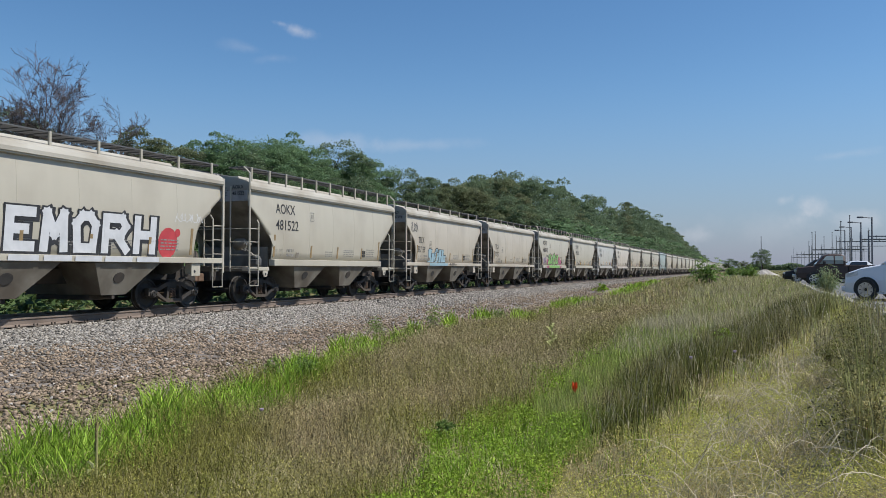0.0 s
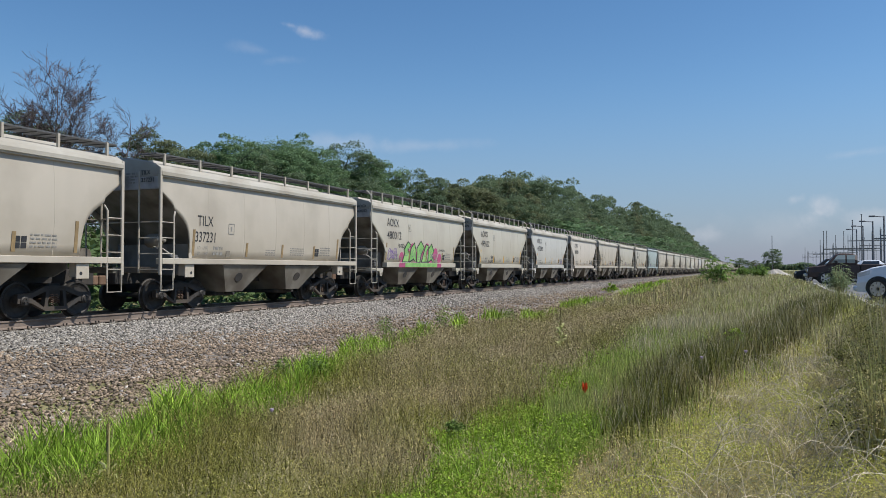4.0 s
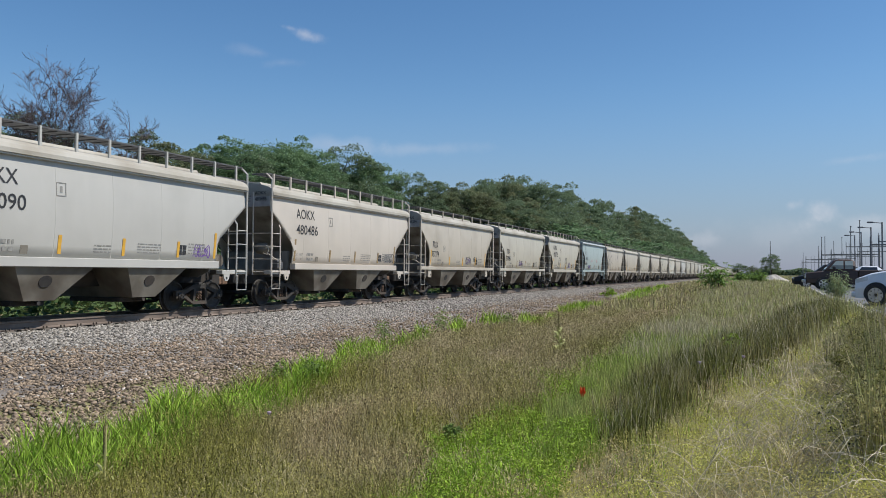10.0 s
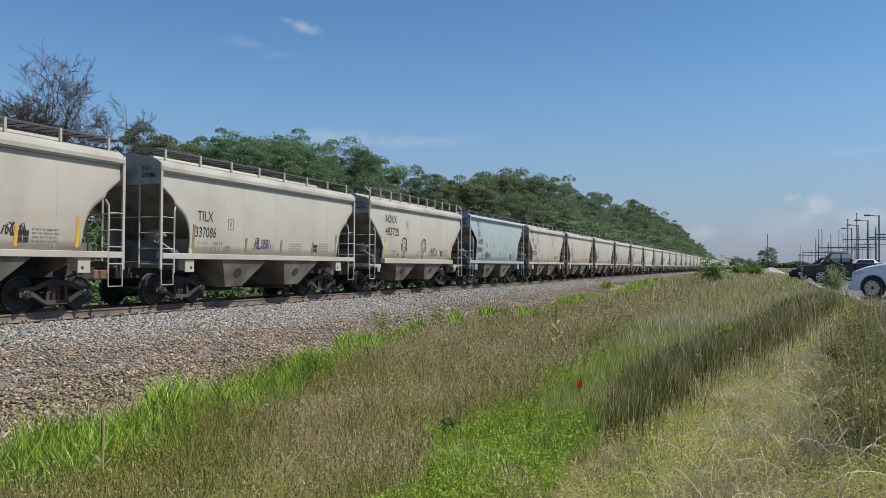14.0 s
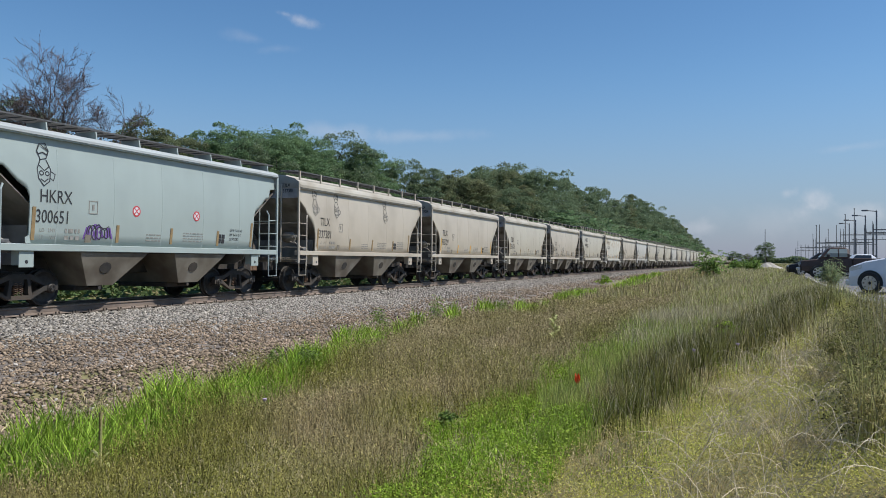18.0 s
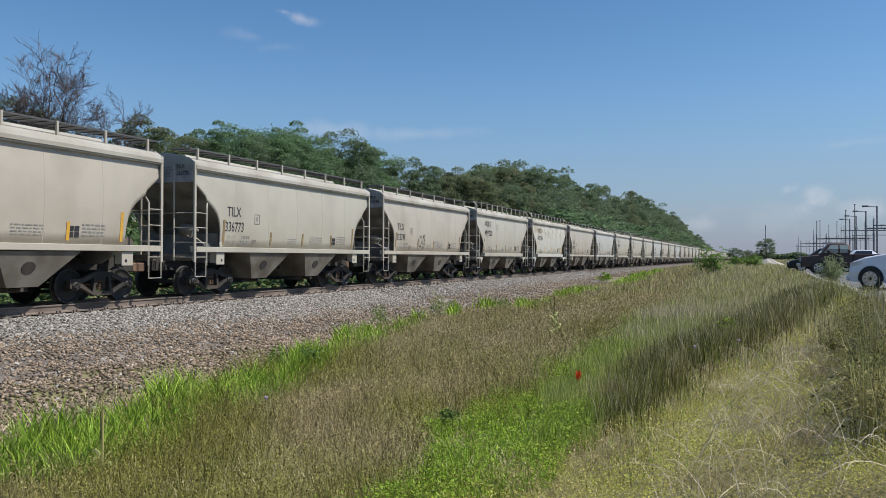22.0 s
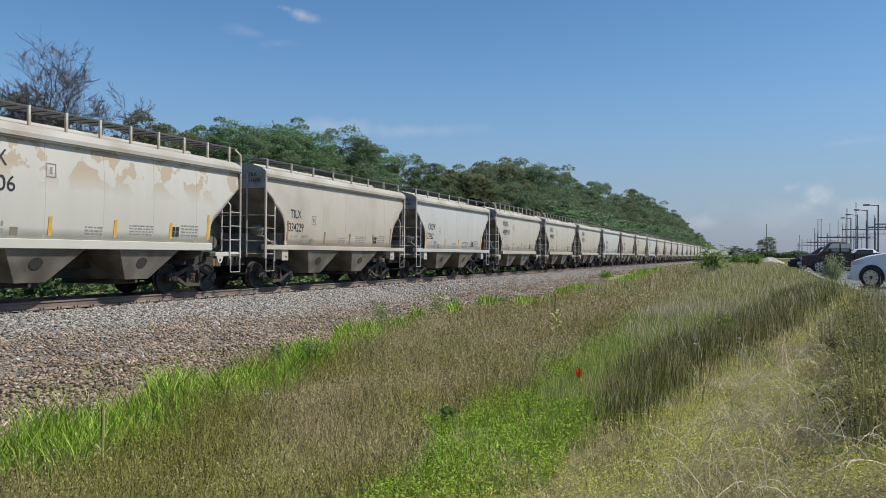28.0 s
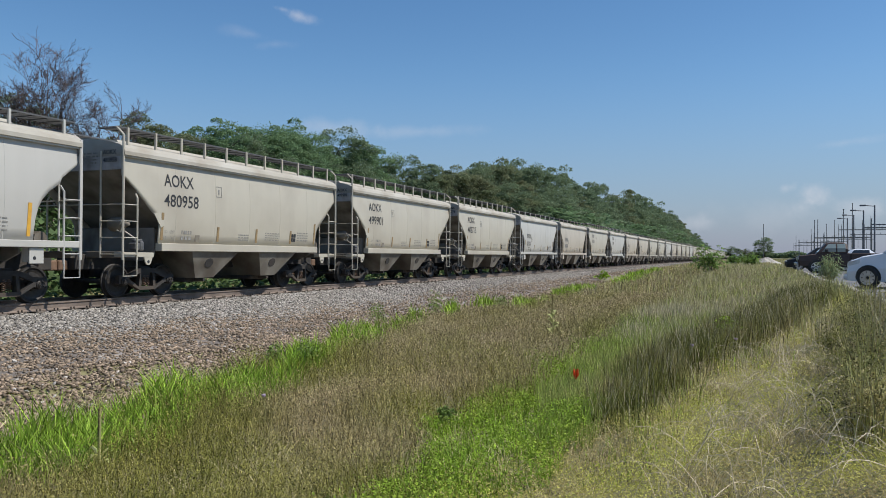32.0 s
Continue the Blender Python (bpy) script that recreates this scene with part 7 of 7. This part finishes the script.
# leafy weeds by the car park
x, y, r = wedge(160000, 6, 70, 0.8)
keep = (x > np.interp(y, [6, 12, 20, 70], [0.75, 0.9, 1.0, 1.2])) & (x < 2.35 + 0.006 * y) & (ripple(x, y, 0.9) > -0.4)
x, y, r = x[keep][:34000], y[keep][:34000], r[keep][:34000]
z = ground_z(x, y)
hh = 0.62 * np.interp(y, [12, 20, 40], [1, 0.6, 0.45]) * (0.9 + 0.35 * ripple(x, y, 0.8)).clip(0.4, 1.3)
stuff("bank_weeds", leaves(x, y, z + RNG.uniform(0.05, 1, len(x)) * hh, (0.008 + 0.0006 * r) * RNG.uniform(0.6, 1.4, len(x)), 0.0, 2.2), "stiff", "leafy olive weeds along the car park", "weeds")
q = slice(0, 12000)
stuff("bank_stems", blades(x[q], y[q], z[q] - 0.02, hh[q] * RNG.uniform(0.7, 1.15, len(x[q])), 0.006 + 0.0005 * r[q], RNG.uniform(0.05, 0.35, len(x[q]))), "stiff", "upright weed stems along the car park", "weeds")

# arching dry brambles
rnd = random.Random(11)
bram = geo()
for k in range(1000):
    bx, by = rnd.uniform(-1.6, 1.9), rnd.uniform(4.6, 13.5)
    if bx < -1.1 + 0.09 * by:
        continue
    a, ln, hh = rnd.uniform(0, math.tau), rnd.uniform(0.3, 0.85), rnd.uniform(0.08, 0.42)
    bz = float(ground_z(bx, by))
    pts = [(bx + math.cos(a) * ln * q + 0.012 * rnd.uniform(-1, 1), by + math.sin(a) * ln * q, bz + hh * (1 - (1.5 * q - 0.75) ** 2 / 0.5625) + 0.05 * q) for q in (0, 0.12, 0.25, 0.38, 0.5, 0.62, 0.75, 0.88, 1)]
    tube(bram, pts, rnd.uniform(0.0016, 0.0034), 3, 0.0012, caps=False)
tagged(new("bramble_stems", mesh_of("bramble_stems", bram, M["dry_stem"])), "arching dry bramble stems over the bank", "brambles", kind="stuff")

# ---- ballast stones ----
OCT = np.array([[1, 0, 0], [-1, 0, 0], [0, 1, 0], [0, -1, 0], [0, 0, 1], [0, 0, -1]], float)
OCF = np.array([[0, 2, 4], [2, 1, 4], [1, 3, 4], [3, 0, 4], [2, 0, 5], [1, 2, 5], [3, 1, 5], [0, 3, 5]])


def stones(x, y, size):
    n = len(x)
    v = OCT[None] * (size[:, None, None] * RNG.uniform(0.5, 1.45, (n, 1, 3))) + RNG.normal(0, 0.16, (n, 6, 3)) * size[:, None, None]
    a, b = RNG.uniform(0, math.tau, n), RNG.uniform(0.3, 1.2, n)
    ca, sa, cb, sb = (q[:, None] for q in (np.cos(a), np.sin(a), np.cos(b), np.sin(b)))
    vx, vy, vz = v[..., 0], v[..., 1] * cb - v[..., 2] * sb, v[..., 1] * sb + v[..., 2] * cb
    out = np.stack([vx * ca - vy * sa + x[:, None], vx * sa + vy * ca + y[:, None], vz * 0.68 + (ground_z(x, y) + 0.02 + size * 0.25)[:, None]], 2)
    return out.reshape(-1, 3), (np.arange(n)[:, None, None] * 6 + OCF[None]).reshape(-1, 3)


def stone_field(n, x0, x1, y0, y1, small, large):
    x, y = RNG.uniform(x0, x1, n), RNG.uniform(y0, y1, n)
    return x, y, RNG.uniform(small, large, n)


SEAM = [-13.8, -13.2, -12.8, -12.8, -12.9]
gx_, gy_, gs_ = (np.concatenate(q) for q in zip(stone_field(33000, -16.15, -11.4, 8, 30, 0.024, 0.056), stone_field(14000, -16.15, -11.6, 30, 70, 0.035, 0.065), stone_field(4000, -17.7, -16.45, 10, 45, 0.03, 0.05), stone_field(6000, -16.15, -12.0, 70, 170, 0.05, 0.08)))
keep = gx_ < np.interp(gy_, [9, 15, 19, 26, 60], SEAM) + 0.25 * ripple(gx_, gy_, 0.8) + RNG.normal(0, 0.5, len(gx_))
gx_, gy_, gs_ = gx_[keep], gy_[keep], gs_[keep]
stuff("grey_ballast", stones(gx_, gy_, gs_), "grey_stone", "fresh grey crushed stone beside the rail", "ballast")
bx_, by_, bs_ = (np.concatenate(q) for q in zip(stone_field(36000, -13.9, -6.8, 5, 24, 0.018, 0.048), stone_field(9000, -13.9, -9.6, 24, 60, 0.032, 0.062), stone_field(4000, -13.5, -11, 60, 150, 0.05, 0.08)))
keep = bx_ < np.interp(by_, [5, 7, 9.5, 12, 15, 18, 24, 33, 60], [-7.0, -7.3, -8.1, -8.5, -8.8, -9.2, -10.0, -9.6, -9.5]) + 0.35 * ripple(bx_, by_)
keep &= bx_ > np.interp(by_, [9, 15, 19, 26, 60], SEAM) + 0.25 * ripple(bx_, by_, 0.8) - RNG.exponential(0.5, len(bx_))
stuff("brown_ballast", stones(bx_[keep], by_[keep], bs_[keep]), "brown_stone", "weathered brown crushed stone on the slope", "ballast")
stone_mes = []
for k in range(6):
    rk = np.random.default_rng(k)
    bm = bmesh.new()
    bmesh.ops.create_icosphere(bm, subdivisions=1, radius=1)
    for v in bm.verts:
        v.co = Vector(v.co) * rk.uniform(0.7, 1.15)
        v.co.x, v.co.z = v.co.x * 1.3, v.co.z * 0.75
    me = bpy.data.meshes.new("stone")
    bm.to_mesh(me)
    bm.free()
    me.materials.append(M["pale_stone"])
    stone_mes.append(me)
for k in range(300):
    sx, sy = RNG.uniform(-13.4, -7.6), RNG.uniform(6, 24)
    if sx > np.interp(sy, [5, 7, 9.5, 12, 15, 18, 24, 33], [-7.3, -7.6, -8.4, -8.8, -9.1, -9.5, -10.3, -9.9]):
        sx -= 2.0
    ob = part("stone", stone_mes[k % 6], None, bed)
    s = RNG.uniform(0.022, 0.042)
    ob.matrix_basis = pose(sx, sy, float(ground_z(sx, sy)) + 0.02 + s * 0.45, RNG.uniform(0, 40), RNG.uniform(0, 40), RNG.uniform(0, 360)) @ Matrix.Diagonal((s, s, s, 1))


# ---- what moves ----


def along(c, t):
    """Where car c's leading corner stands at t seconds."""
    return 9.255 + SPACING * c - 7.52 * t - 0.0081 * t * t


def motions():
    for c, (car, near) in cars.items():
        walk(car, [(t, pose(TRACK_X, along(c, t), 0)) for t in (0, 8, 16, 24, 32)])
        if not 0 <= c <= 23:
            continue
        beats = [k / 15 for k in range(481) if -14 < along(c, k / 15) + 5 < 60]
        if len(beats) < 2:
            continue
        times = sorted({0.0, *beats, 32.0})
        for tr in car.children:
            if not tr.name.startswith("truck"):
                continue
            for w in tr.children:
                if w.name.startswith("wheelset"):
                    rows = []
                    for t in times:
                        u = min(max(t, beats[0]), beats[-1])
                        turn = math.degrees((along(c, beats[0]) - along(c, u)) / 0.455)
                        rows.append((t, pose(*w.location, turn, 0, 0)))
                    walk(w, rows)


motions()
